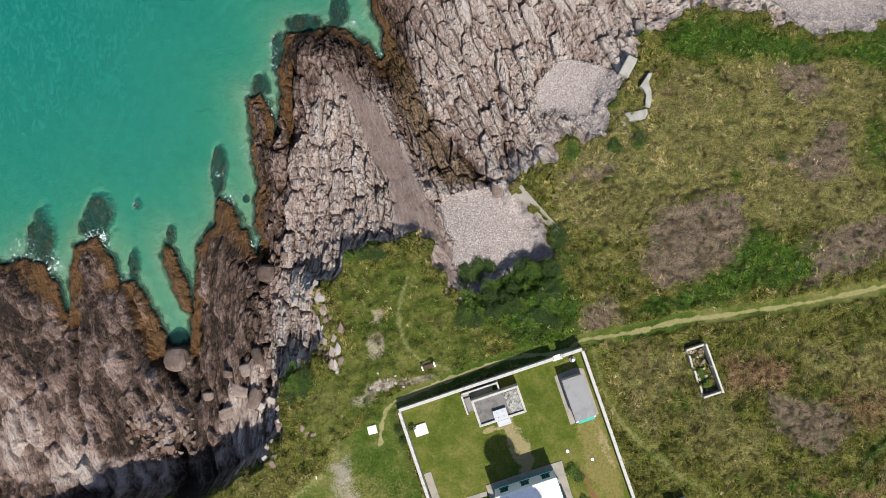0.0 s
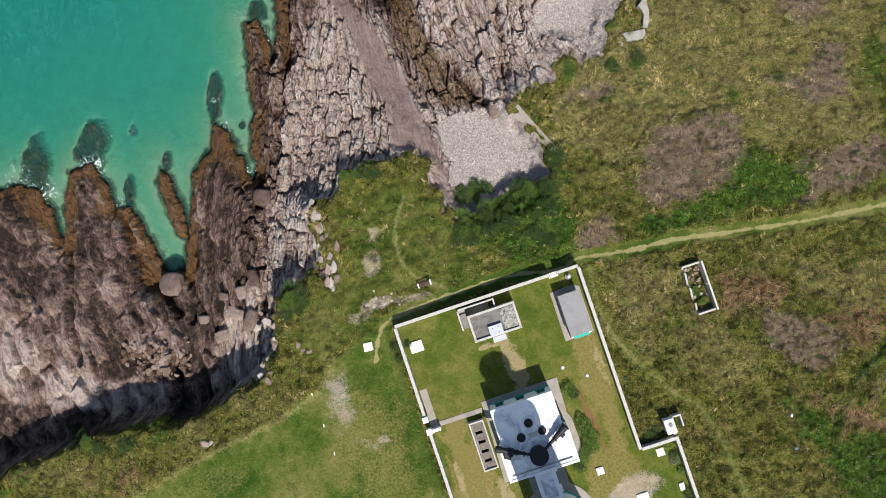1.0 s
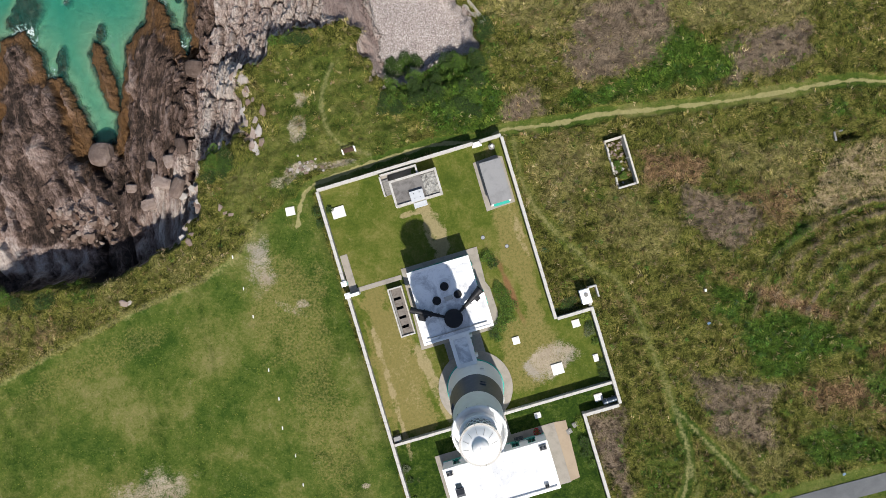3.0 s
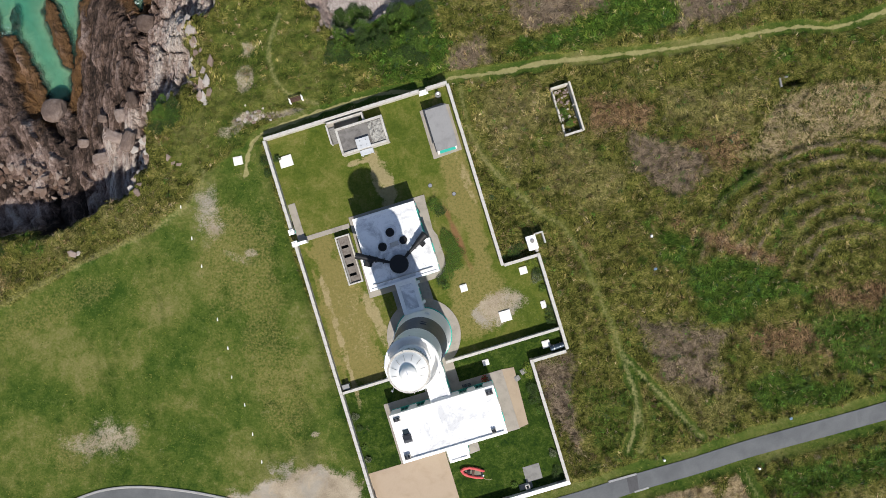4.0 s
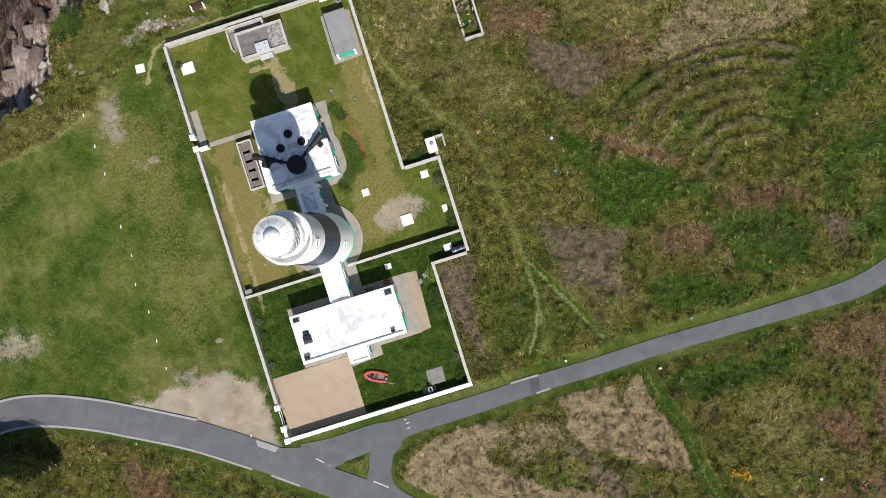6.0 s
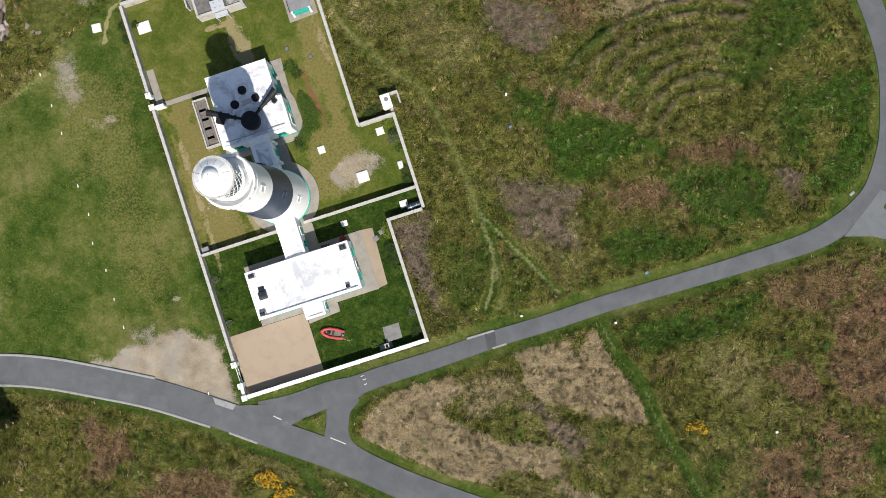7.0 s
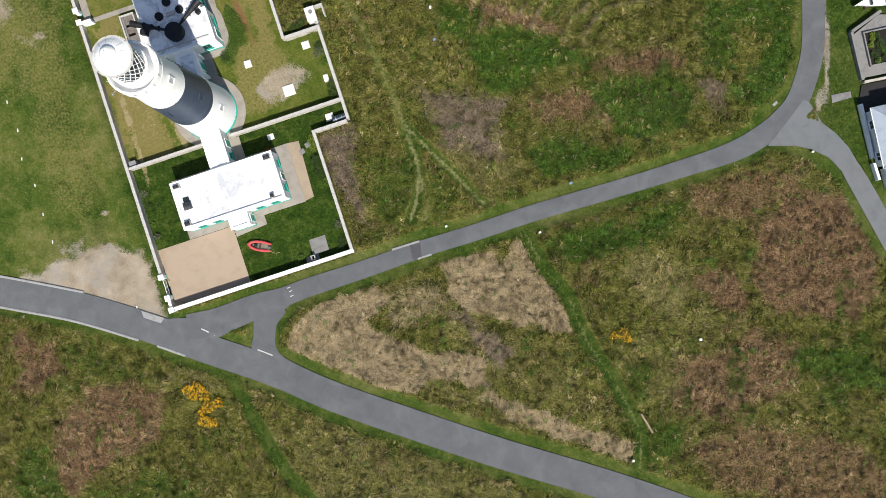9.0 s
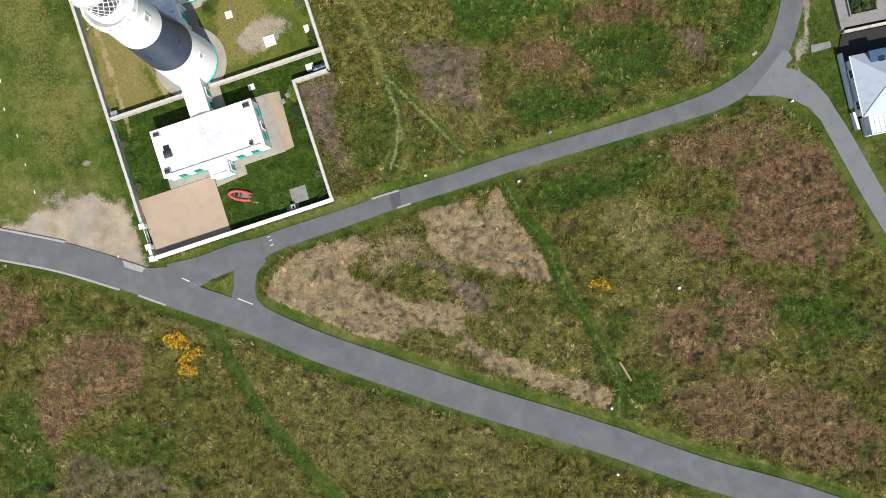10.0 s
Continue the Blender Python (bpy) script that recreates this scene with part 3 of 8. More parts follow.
    soil = (0.45 + 0.55 * smooth(n2 + 0.4 * n1, -0.4, 0.4)) * patches(u, v, [(0.7, 24.2, 1.7, 4.2, 0, 1.3), (-5.7, 2, 1.0, 7.0, 8, 1.2), (-1.5, 27.2, 2.6, 0.6, 0), (12.6, 20, 0.7, 6, 5, 0.7), (-12.0, 2, 0.55, 13, 0, 1.0), (-9, 5, 3, 9, 0, 0.42)], 19) * walled
    dry = patches(u, v, [(-9.8, 6, 3.4, 11, 0), (11.5, 18, 2.2, 13, 0, 0.8), (9, 3, 5, 6, 0, 0.7), (-9, -1, 3, 6, 0, 0.8)], 23) * walled * smooth(v, -4.7, -4.3)
    dry = np.maximum(dry, 0.40 * patches(x, y, [(-15, -40, 7, 9, 10, 1.2), (-9, -56, 4, 13, 20, 1.1), (-38, -68, 6, 3, 10), (-45, -49, 14, 2.5, 28)], 27) * field)
    mown_rows = smooth(np.sin(u * 5.2 + 0.8 * n1), -0.2, 0.9) * walled * smooth(v, -4.3, -3.6) * (1 - smooth(v, 17, 18.5)) * (1 - smooth(u, -6.5, -5))
    dry = np.maximum(dry, 0.75 * mown_rows * smooth(n2, -0.7, 0.2))
    rust_soil = patches(u, v, [(8.9, 12.5, 0.62, 4.8, 6)], 29) * walled
    tame = np.maximum.reduce([walled, field * 0.9, head * 0.55, verge, mown, lay, 0.85 * trod])
    cover["lawn"] = np.clip(tame, 0, 1) * land
    cover["path"], cover["bare"] = worn * land, bare * land
    cover["soil"], cover["redsoil"] = soil * land, rust_soil * land
    cover["inner"], cover["dry"] = walled * land, dry * land
    fairy = np.abs(np.hypot(x + 9.6, y + 61.6) - 1.25) + 0.3 * n2
    # the field's turf is deeper green in a strip along the yard wall
    wall_strip = smooth(yard, -2.6 + 0.5 * n1, -0.8) * field
    cover["deep"] = np.maximum.reduce([walled * smooth(-4.4 - v, 0, 0.3), 0.40 * verge * (1 - walled), 0.8 * mown, 0.15 * head, 0.6 * wall_strip, 0.5 * field * smooth(grain(u, v * 0.22, 3.0, 181) + 0.4 * n2, 0.1, 0.6), 0.6 * (1 - smooth(fairy, 0.25, 0.6)) * smooth(y, -62.5, -61.5)]) * land
    wild = (1 - np.clip(tame, 0, 1)) * land
    cover["straw"] = smooth(areas(x, y, STRAW_AREAS, 41, 0.55), 0.15, 0.75) * wild
    rest = wild * (1 - 0.8 * cover["straw"])
    cover["heather"] = 0.85 * areas(x, y, HEATHER_AREAS, 45, 1.0) * rest
    cover["brown"] = areas(x, y, RUSSET_AREAS, 51, 1.1) * rest * (1 - 0.6 * cover["heather"])
    cover["green"] = areas(x, y, GREEN_AREAS, 61, 1.1) * rest * (1 - 0.6 * cover["heather"])
    m1, m2 = grain(x, y, 9, 101), grain(x, y, 7, 111)
    cover["brown"] = np.maximum(cover["brown"], rest * 0.5 * smooth(0.6 * m1 + 0.65 * n1 + 0.4 * n2, 0.22, 0.65))
    cover["green"] = np.maximum(cover["green"], rest * 0.65 * smooth(0.6 * m2 + 0.7 * n1 + 0.4 * n2, 0.28, 0.68))
    cover["wild"] = wild
    cover["pale"] = np.maximum(0.8 * areas(x, y, PALE_AREAS, 71, 1.8), 0.5 * smooth(grain(x, y, 11, 121) + 0.5 * n1 + 0.4 * n2, 0.1, 0.7)) * np.maximum(wild, head) * (1 - 0.7 * cover["green"])
    # old terraces in the heath, bent round one another
    ring = np.hypot((x - 76) / 1.15, y + 40) + 0.3 * n1
    point = np.degrees(np.arctan2(y + 40, 76 - x)) + 8 * n1
    rings = smooth(22.8 - ring, 0, 0.8) * smooth(ring, 5, 7) * smooth(point, 0, 14) * (1 - smooth(point, 95, 125)) * rest * (0.5 + 0.5 * smooth(grain(x, y, 5, 171), -0.35, 0.35))
    swell = np.sin(ring * 2.75 + 0.4 * n1 + 1.6 * grain(x, y, 9, 173))
    cover["heather"] = np.maximum(cover["heather"], 0.7 * rings * smooth(swell + 0.7 * n2, 0.0, 0.9))
    cover["green"] = np.maximum(cover["green"] * (1 - rings * 0.5), rings * 0.8 * np.maximum(smooth(-swell, 0.2, 0.9) * smooth(n1 + n2, -0.5, 0.4), smooth(ring, 20.4, 21.2) * (1 - smooth(point, 45, 65))))
    tussock = 0.26 * n1 + 0.36 * n2 + 0.18 * grain(x, y, 0.8, 33, 2)
    z = z + wild * (tussock + 0.16) * (1 - worn) + rings * 0.46 * swell
    z = z + cover["lawn"] * (1 - walled) * 0.03 * n2 + 0.4 * head * land * (n1 + 0.5 * n2) * (1 - worn)
    z = z - 0.10 * lane * land - 0.5 * wild * (1 - smooth(np.minimum.reduce([line_distance(x, y, curve(p)) for p in SCARPS]) + 0.4 * n2, 0.0, 0.8)) * smooth(n1, -0.6, 0.1)
    # an overgrown earthwork beside the road
    mound = inside(x, y, [(-60, -93), (-48, -88), (-40, -84.4), (-33, -82.9), (-29.5, -82.4), (-26, -83.4), (-26.5, -88), (-28.5, -96), (-40, -104), (-60, -104)])
    z = z + 8.0 * smooth(mound + 0.5 * n1 + 0.3 * n2, -0.7, 0.9)
    # level ground within the walls, and the pit in the heath
    z = z * (1 - walled) + walled * (GROUND + 0.02 * n2)
    pit = inside(x, y, [(64.1, -11.0), (67.4, -10.2), (67.6, -9.2), (64.3, -9.9)])
    z = z - 1.6 * smooth(pit, -0.15, 0.25)
    # the ruin's floor lies a little deeper
    z = z - 0.5 * smooth(inside(x, y, [(29.7, -12.2), (32.4, -11.6), (35.0, -18.6), (32.2, -19.4)]), -0.2, 0.1)
    return z, cover


def axis(stops):
    """Grid lines: even steps between the stops, then ever wider ones out to the horizon."""
    out = []
    for (a, step), (b, _) in zip(stops, stops[1:]):
        out += list(np.linspace(a, b, int((b - a) / step), endpoint=False))
    out.append(stops[-1][0])
    grow, lo, hi = 0.8, [], []
    p, q = out[0], out[-1]
    while grow < 700:
        p, q, grow = p - grow, q + grow, grow * 1.28
        lo.append(p), hi.append(q)
    return np.array(lo[::-1] + out + hi)


def sheet(name, xs, ys, z, material, attrs=None, keep=None, smooth_shade=True):
    """One grid mesh with point attributes."""
    nx, ny = len(xs), len(ys)
    gx, gy = np.meshgrid(xs, ys)
    co = np.stack([gx.ravel(), gy.ravel(), z.ravel()], 1)
    i = np.arange(nx * ny).reshape(ny, nx)
    quads = np.stack([i[:-1, :-1], i[:-1, 1:], i[1:, 1:], i[1:, :-1]], -1).reshape(-1, 4)
    if keep is not None:
        quads = quads[keep.ravel()[quads].any(1)]
    me = bpy.data.meshes.new(name)
    me.vertices.add(len(co))
    me.vertices.foreach_set("co", co.astype(np.float32).ravel())
    me.loops.add(quads.size)
    me.loops.foreach_set("vertex_index", quads.astype(np.int32).ravel())
    me.polygons.add(len(quads))
    me.polygons.foreach_set("loop_start", np.arange(0, quads.size, 4, dtype=np.int32))
    me.polygons.foreach_set("loop_total", np.full(len(quads), 4, np.int32))
    flat = np.zeros(len(quads), bool) if smooth_shade is True else smooth_shade.ravel()[quads].max(1) > 0.5
    me.polygons.foreach_set("use_smooth", ~flat)
    for key, values in (attrs or {}).items():
        a = me.attributes.new(key, "FLOAT", "POINT")
        a.data.foreach_set("value", values.astype(np.float32).ravel())
    me.update()
    me.validate()
    me.materials.append(material)
    return new(name, me)


def ground_material():
    n = Nodes("coastal_ground")
    P = n.pos
    wide, mid, fine = n.noise(0.12, 4), n.noise(0.55, 5, 0.65, warp=0.6), n.noise(2.6, 5, 0.7)
    blade = n.noise(3.6, 5, 0.72, at=n.mapped((1, 0.45, 1), 30), warp=1.6)
    blade2 = n.noise(3.6, 5, 0.72, at=n.mapped((0.45, 1, 1), 10), warp=1.6)
    swirl = n.mix(n.step(mid, 0.42, 0.58), blade, blade2)
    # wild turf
    # near-black low ends put the shade between tussocks into the grass colours
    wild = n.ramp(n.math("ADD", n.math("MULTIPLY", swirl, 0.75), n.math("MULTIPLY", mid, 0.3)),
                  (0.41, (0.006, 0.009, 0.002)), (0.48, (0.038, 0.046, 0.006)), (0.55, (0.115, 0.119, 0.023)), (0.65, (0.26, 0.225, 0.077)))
    yellow = n.ramp(swirl, (0.38, (0.036, 0.036, 0.009)), (0.50, (0.15, 0.138, 0.043)), (0.62, (0.29, 0.255, 0.115)))
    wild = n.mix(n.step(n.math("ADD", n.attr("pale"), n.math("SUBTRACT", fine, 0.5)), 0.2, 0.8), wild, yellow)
    brown = n.ramp(swirl, (0.39, (0.018, 0.012, 0.005)), (0.49, (0.135, 0.082, 0.040)), (0.62, (0.32, 0.21, 0.12)))
    straw = n.ramp(swirl, (0.36, (0.10, 0.072, 0.033)), (0.5, (0.30, 0.23, 0.13)), (0.66, (0.46, 0.37, 0.235)))
    green = n.ramp(swirl, (0.38, (0.007, 0.019, 0.003)), (0.5, (0.032, 0.068, 0.007)), (0.66, (0.11, 0.165, 0.022)))
    ruffle = n.math("MULTIPLY", n.math("SUBTRACT", n.mix(0.45, fine, blade), 0.5), 2.6)
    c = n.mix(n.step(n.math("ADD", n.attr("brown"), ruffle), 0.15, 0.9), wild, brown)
    mauve = n.ramp(swirl, (0.38, (0.05, 0.036, 0.023)), (0.5, (0.165, 0.124, 0.086)), (0.64, (0.28, 0.22, 0.16)))
    c = n.mix(n.step(n.math("ADD", n.attr("heather"), n.math("MULTIPLY", ruffle, 0.6)), 0.2, 0.7), c, mauve)
    c = n.mix(n.step(n.math("ADD", n.attr("green"), ruffle), 0.2, 0.9), c, green)
    c = n.mix(n.step(n.math("ADD", n.attr("straw"), n.math("ADD", ruffle, n.math("MULTIPLY", n.math("SUBTRACT", mid, 0.5), 1.2))), 0.2, 0.8), c, straw)
    # mown turf
    speck = n.noise(4.5, 6, 0.85)
    lawn = n.ramp(n.math("ADD", n.math("ADD", n.math("MULTIPLY", wide, 0.38), n.math("MULTIPLY", mid, 0.22)), n.math("ADD", n.math("MULTIPLY", fine, 0.2), n.math("MULTIPLY", speck, 0.2))),
                  (0.42, (0.027, 0.058, 0.007)), (0.485, (0.062, 0.093, 0.014)), (0.53, (0.104, 0.120, 0.027)), (0.61, (0.176, 0.164, 0.060)))
    lush = n.ramp(n.math("ADD", n.math("ADD", n.math("MULTIPLY", n.noise(0.25, 4), 0.4), n.math("MULTIPLY", mid, 0.3)), n.math("MULTIPLY", fine, 0.3)),
                  (0.36, (0.040, 0.066, 0.008)), (0.48, (0.082, 0.106, 0.014)), (0.56, (0.128, 0.132, 0.029)), (0.66, (0.200, 0.172, 0.056)))
    lawn = n.mix(n.math("MULTIPLY", n.attr("inner"), 0.8), lawn, lush)
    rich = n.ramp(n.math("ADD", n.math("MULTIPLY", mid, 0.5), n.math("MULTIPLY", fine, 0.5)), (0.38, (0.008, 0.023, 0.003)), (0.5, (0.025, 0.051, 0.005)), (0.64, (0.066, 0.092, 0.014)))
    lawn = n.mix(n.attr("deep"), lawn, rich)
    lawn = n.mix(n.math("MULTIPLY", n.step(n.math("ADD", n.attr("dry"), n.math("MULTIPLY", n.math("SUBTRACT", fine, 0.5), 1.4)), 0.2, 0.9), 0.92), lawn, n.mix(fine, (0.105, 0.10, 0.024), (0.27, 0.22, 0.085)))
    c0 = n.math("MULTIPLY", n.attr("pale"), n.attr("lawn"))
    lawn = n.mix(n.math("MULTIPLY", n.step(n.math("ADD", c0, n.math("SUBTRACT", fine, 0.5)), 0.1, 0.6), 0.8), lawn, n.ramp(swirl, (0.38, (0.036, 0.050, 0.006)), (0.50, (0.108, 0.124, 0.021)), (0.62, (0.200, 0.192, 0.060))))
    c = n.mix(n.step(n.math("ADD", n.attr("lawn"), n.math("MULTIPLY", n.math("SUBTRACT", fine, 0.5), 0.5)), 0.35, 0.7), c, lawn)
    c = n.mix(n.math("MULTIPLY", n.step(n.math("ADD", n.attr("path"), n.math("MULTIPLY", n.math("SUBTRACT", fine, 0.5), 0.9)), 0.25, 0.9), 0.88), c, n.mix(fine, (0.17, 0.165, 0.055), (0.40, 0.355, 0.18)))
    earth = n.ramp(n.math("ADD", n.math("MULTIPLY", n.noise(0.35, 5, 0.6), 0.7), n.math("MULTIPLY", n.noise(6.0, 4, 0.7), 0.3)), (0.33, (0.20, 0.162, 0.118)), (0.5, (0.31, 0.258, 0.19)), (0.65, (0.40, 0.345, 0.265)))
    earth = n.mix(n.math("MULTIPLY", n.step(n.noise(0.22, 5, 0.65, warp=0.7), 0.46, 0.62), 0.55), earth, n.mix(fine, (0.20, 0.19, 0.17), (0.33, 0.31, 0.28)))
    c = n.mix(n.step(n.math("ADD", n.attr("bare"), n.math("ADD", n.math("MULTIPLY", n.math("SUBTRACT", mid, 0.5), 1.0), n.math("MULTIPLY", n.math("SUBTRACT", speck, 0.5), 2.2))), 0.2, 0.8), c, earth)
    c = n.mix(n.math("MULTIPLY", n.step(n.math("ADD", n.attr("soil"), n.math("MULTIPLY", n.math("SUBTRACT", fine, 0.5), 1.3)), 0.3, 0.85), 0.75), c, n.mix(fine, (0.22, 0.175, 0.085), (0.42, 0.345, 0.205)))
    c = n.mix(n.math("MULTIPLY", n.attr("redsoil"), 0.8), c, n.mix(fine, (0.12, 0.06, 0.03), (0.27, 0.13, 0.07)))
    # rock in steep beds: the textures follow the beds
    both = n.joined(n.attr("across"), n.attr("along"))
    beds = n.mapped((1.1, 0.42, 1), 0, both)
    streak = n.noise(1.3, 7, 0.75, at=n.mapped((1.0, 0.24, 1), 3, both), warp=0.5)
    joint = n.cells(1.25, "DISTANCE_TO_EDGE", at=beds)
    joint2 = n.cells(3.4, "DISTANCE_TO_EDGE", at=n.mapped((1.0, 0.6, 1), 4, both))
    piece = n.math("MULTIPLY", n.cells(1.25, "F1", at=beds, out=1), 1.0)
    calm = n.math("SUBTRACT", 1.0, n.math("MULTIPLY", n.attr("fins"), 0.62))
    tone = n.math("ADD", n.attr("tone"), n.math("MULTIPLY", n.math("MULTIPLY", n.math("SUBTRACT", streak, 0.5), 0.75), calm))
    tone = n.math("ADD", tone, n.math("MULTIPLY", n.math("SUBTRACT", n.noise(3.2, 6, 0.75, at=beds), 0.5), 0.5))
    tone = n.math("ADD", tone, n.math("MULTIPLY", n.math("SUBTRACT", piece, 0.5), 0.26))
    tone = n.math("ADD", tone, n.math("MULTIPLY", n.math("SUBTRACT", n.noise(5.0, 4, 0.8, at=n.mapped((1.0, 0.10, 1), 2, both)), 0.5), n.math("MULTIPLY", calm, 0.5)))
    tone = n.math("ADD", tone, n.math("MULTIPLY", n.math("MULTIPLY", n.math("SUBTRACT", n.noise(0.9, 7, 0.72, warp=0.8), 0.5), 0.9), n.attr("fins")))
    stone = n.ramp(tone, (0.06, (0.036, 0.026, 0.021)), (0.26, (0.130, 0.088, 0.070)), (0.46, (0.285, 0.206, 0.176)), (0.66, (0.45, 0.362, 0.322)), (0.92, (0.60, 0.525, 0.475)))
    stone = n.mix(n.math("MULTIPLY", n.step(n.math("ADD", n.attr("rust"), n.math("SUBTRACT", n.noise(1.1, 5, 0.7, at=beds), 0.62)), 0.25, 0.7), 0.6), stone, n.mix(n.noise(2.5, 5, 0.75, at=beds), (0.045, 0.024, 0.008), (0.36, 0.19, 0.075)))
    stone = n.mix(n.math("MULTIPLY", n.attr("slab"), 0.75), stone, n.mix(n.noise(0.7, 7, 0.7, at=n.mapped((0.4, 1, 1), 25)), (0.12, 0.085, 0.075), (0.40, 0.30, 0.265)))
    stone = n.mix(n.math("MULTIPLY", n.step(n.math("ADD", n.attr("weed"), n.math("SUBTRACT", n.noise(0.8, 5, 0.7, at=beds), 0.85)), 0.1, 0.6), 0.72), stone, n.ramp(n.noise(2.2, 5, 0.75, at=n.mapped((1.0, 0.2, 1), 3, both)), (0.38, (0.014, 0.014, 0.006)), (0.47, (0.10, 0.062, 0.026)), (0.54, (0.30, 0.18, 0.085)), (0.60, (0.085, 0.10, 0.015)), (0.68, (0.35, 0.25, 0.16))))
    stone = n.mix(n.math("MULTIPLY", n.math("SUBTRACT", 1.0, n.step(joint, 0.0, 0.06)), n.math("MULTIPLY", calm, n.math("SUBTRACT", 0.36, n.math("MULTIPLY", n.attr("slab"), 0.3)))), stone, (0.03, 0.024, 0.02))
    stone = n.mix(n.math("MULTIPLY", n.math("SUBTRACT", 1.0, n.step(joint2, 0.0, 0.07)), n.math("SUBTRACT", 0.22, n.math("MULTIPLY", n.attr("slab"), 0.2))), stone, (0.045, 0.036, 0.03))
    rock = n.step(n.math("ADD", n.attr("rock"), n.math("MULTIPLY", n.math("SUBTRACT", fine, 0.5), 0.7)), 0.38, 0.62)
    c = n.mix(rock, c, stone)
    pebble = n.ramp(n.cells(5.5, "F1", out=1), (0.1, (0.24, 0.205, 0.19)), (0.5, (0.38, 0.33, 0.31)), (0.9, (0.50, 0.45, 0.43)))
    c = n.mix(n.step(n.attr("stones"), 0.3, 0.6), c, pebble)
    c = n.mix(n.attr("sand"), c, n.mix(mid, (0.30, 0.30, 0.20), (0.52, 0.50, 0.36)))
    hill = n.math("ADD", n.math("MULTIPLY", swirl, 1.0), n.math("MULTIPLY", fine, 0.8))
    sward = n.math("MAXIMUM", n.math("MULTIPLY", n.attr("lawn"), 0.72), n.attr("bare"))
    bumped = n.bump(n.math("MULTIPLY", hill, n.math("SUBTRACT", 1.0, n.math("MINIMUM", sward, 0.9))), 0.32, 1.0)
    crag = n.math("ADD", n.math("MINIMUM", joint, 0.12), n.math("MULTIPLY", n.noise(3.0, 6, 0.7, at=beds), 0.25))
    bumped = n.bump(n.math("MULTIPLY", crag, rock), 0.8, 0.8, bumped)
    return n.done(c, 0.92, bumped, spec=0.12)


XS = axis([(-96, 0.35), (-86, 0.17), (26, 0.42), (124, 0)])
YS = axis([(-122, 0.42), (-42, 0.19), (50, 0.6), (62, 0)])
GX, GY = np.meshgrid(XS, YS)
GZ, COVER = survey(GX, GY)
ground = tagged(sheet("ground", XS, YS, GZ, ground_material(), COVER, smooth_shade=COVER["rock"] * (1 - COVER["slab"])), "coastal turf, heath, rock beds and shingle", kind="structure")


def height_at(x, y):
    """The height of the ground sheet at a point."""
    i, j = int(np.clip(np.searchsorted(XS, x) - 1, 0, len(XS) - 2)), int(np.clip(np.searchsorted(YS, y) - 1, 0, len(YS) - 2))
    f, g = (x - XS[i]) / (XS[i + 1] - XS[i]), (y - YS[j]) / (YS[j + 1] - YS[j])
    return float((GZ[j, i] * (1 - f) + GZ[j, i + 1] * f) * (1 - g) + (GZ[j + 1, i] * (1 - f) + GZ[j + 1, i + 1] * f) * g)


def water_material():
    n = Nodes("sea_water")
    depth = n.attr("depth")
    haze = n.math("SUBTRACT", 1.0, n.math("POWER", 2.718, n.math("MULTIPLY", depth, -0.30)))
    patch = n.noise(0.06, 4, 0.6)
    c = n.ramp(n.math("ADD", n.math("MULTIPLY", depth, 0.09), n.math("MULTIPLY", n.math("SUBTRACT", patch, 0.5), 0.3)),
               (0.0, (0.05, 0.25, 0.19)), (0.30, (0.018, 0.205, 0.165)), (0.55, (0.006, 0.165, 0.142)), (0.9, (0.003, 0.115, 0.108)))
    # the light on the ripples is painted into the water colour as paler streaks
    chop = n.noise(0.8, 6, 0.7, at=n.mapped((1, 0.55, 1), 35), warp=1.2)
    c = n.mix(n.math("MULTIPLY", n.step(chop, 0.44, 0.68), 0.7), c, (0.03, 0.255, 0.215))
    froth = n.math("MULTIPLY", n.attr("surf"), n.step(n.noise(1.1, 8, 0.8, warp=1.6), 0.52, 0.62))
    ripple = n.math("ADD", n.noise(0.9, 4, 0.6, at=n.mapped((1, 0.5, 1), 35), warp=0.8), n.math("MULTIPLY", n.noise(4.0, 3, 0.6), 0.4))
    n.done(n.mix(froth, c, (0.85, 0.88, 0.88)), 0.14, n.bump(ripple, 0.30, 0.9), spec=0.4)
    clear = n.t.nodes.new("ShaderNodeBsdfTransparent")
    n.put(clear.inputs[0], n.ramp(n.math("MULTIPLY", depth, 0.2), (0.0, (0.92, 0.98, 0.96)), (0.15, (0.62, 0.92, 0.84)), (0.4, (0.30, 0.84, 0.72)), (1.0, (0.08, 0.66, 0.56))))
    both = n.t.nodes.new("ShaderNodeMixShader")
    n.put(both.inputs[0], n.math("MINIMUM", n.math("ADD", n.math("MULTIPLY", haze, 0.86), froth), 1.0))
    n.put(both.inputs[1], clear.outputs[0])
    n.put(both.inputs[2], n.b.outputs[0])
    n.put(n.t.nodes["Material Output"].inputs["Surface"], both.outputs[0])
    return n.m


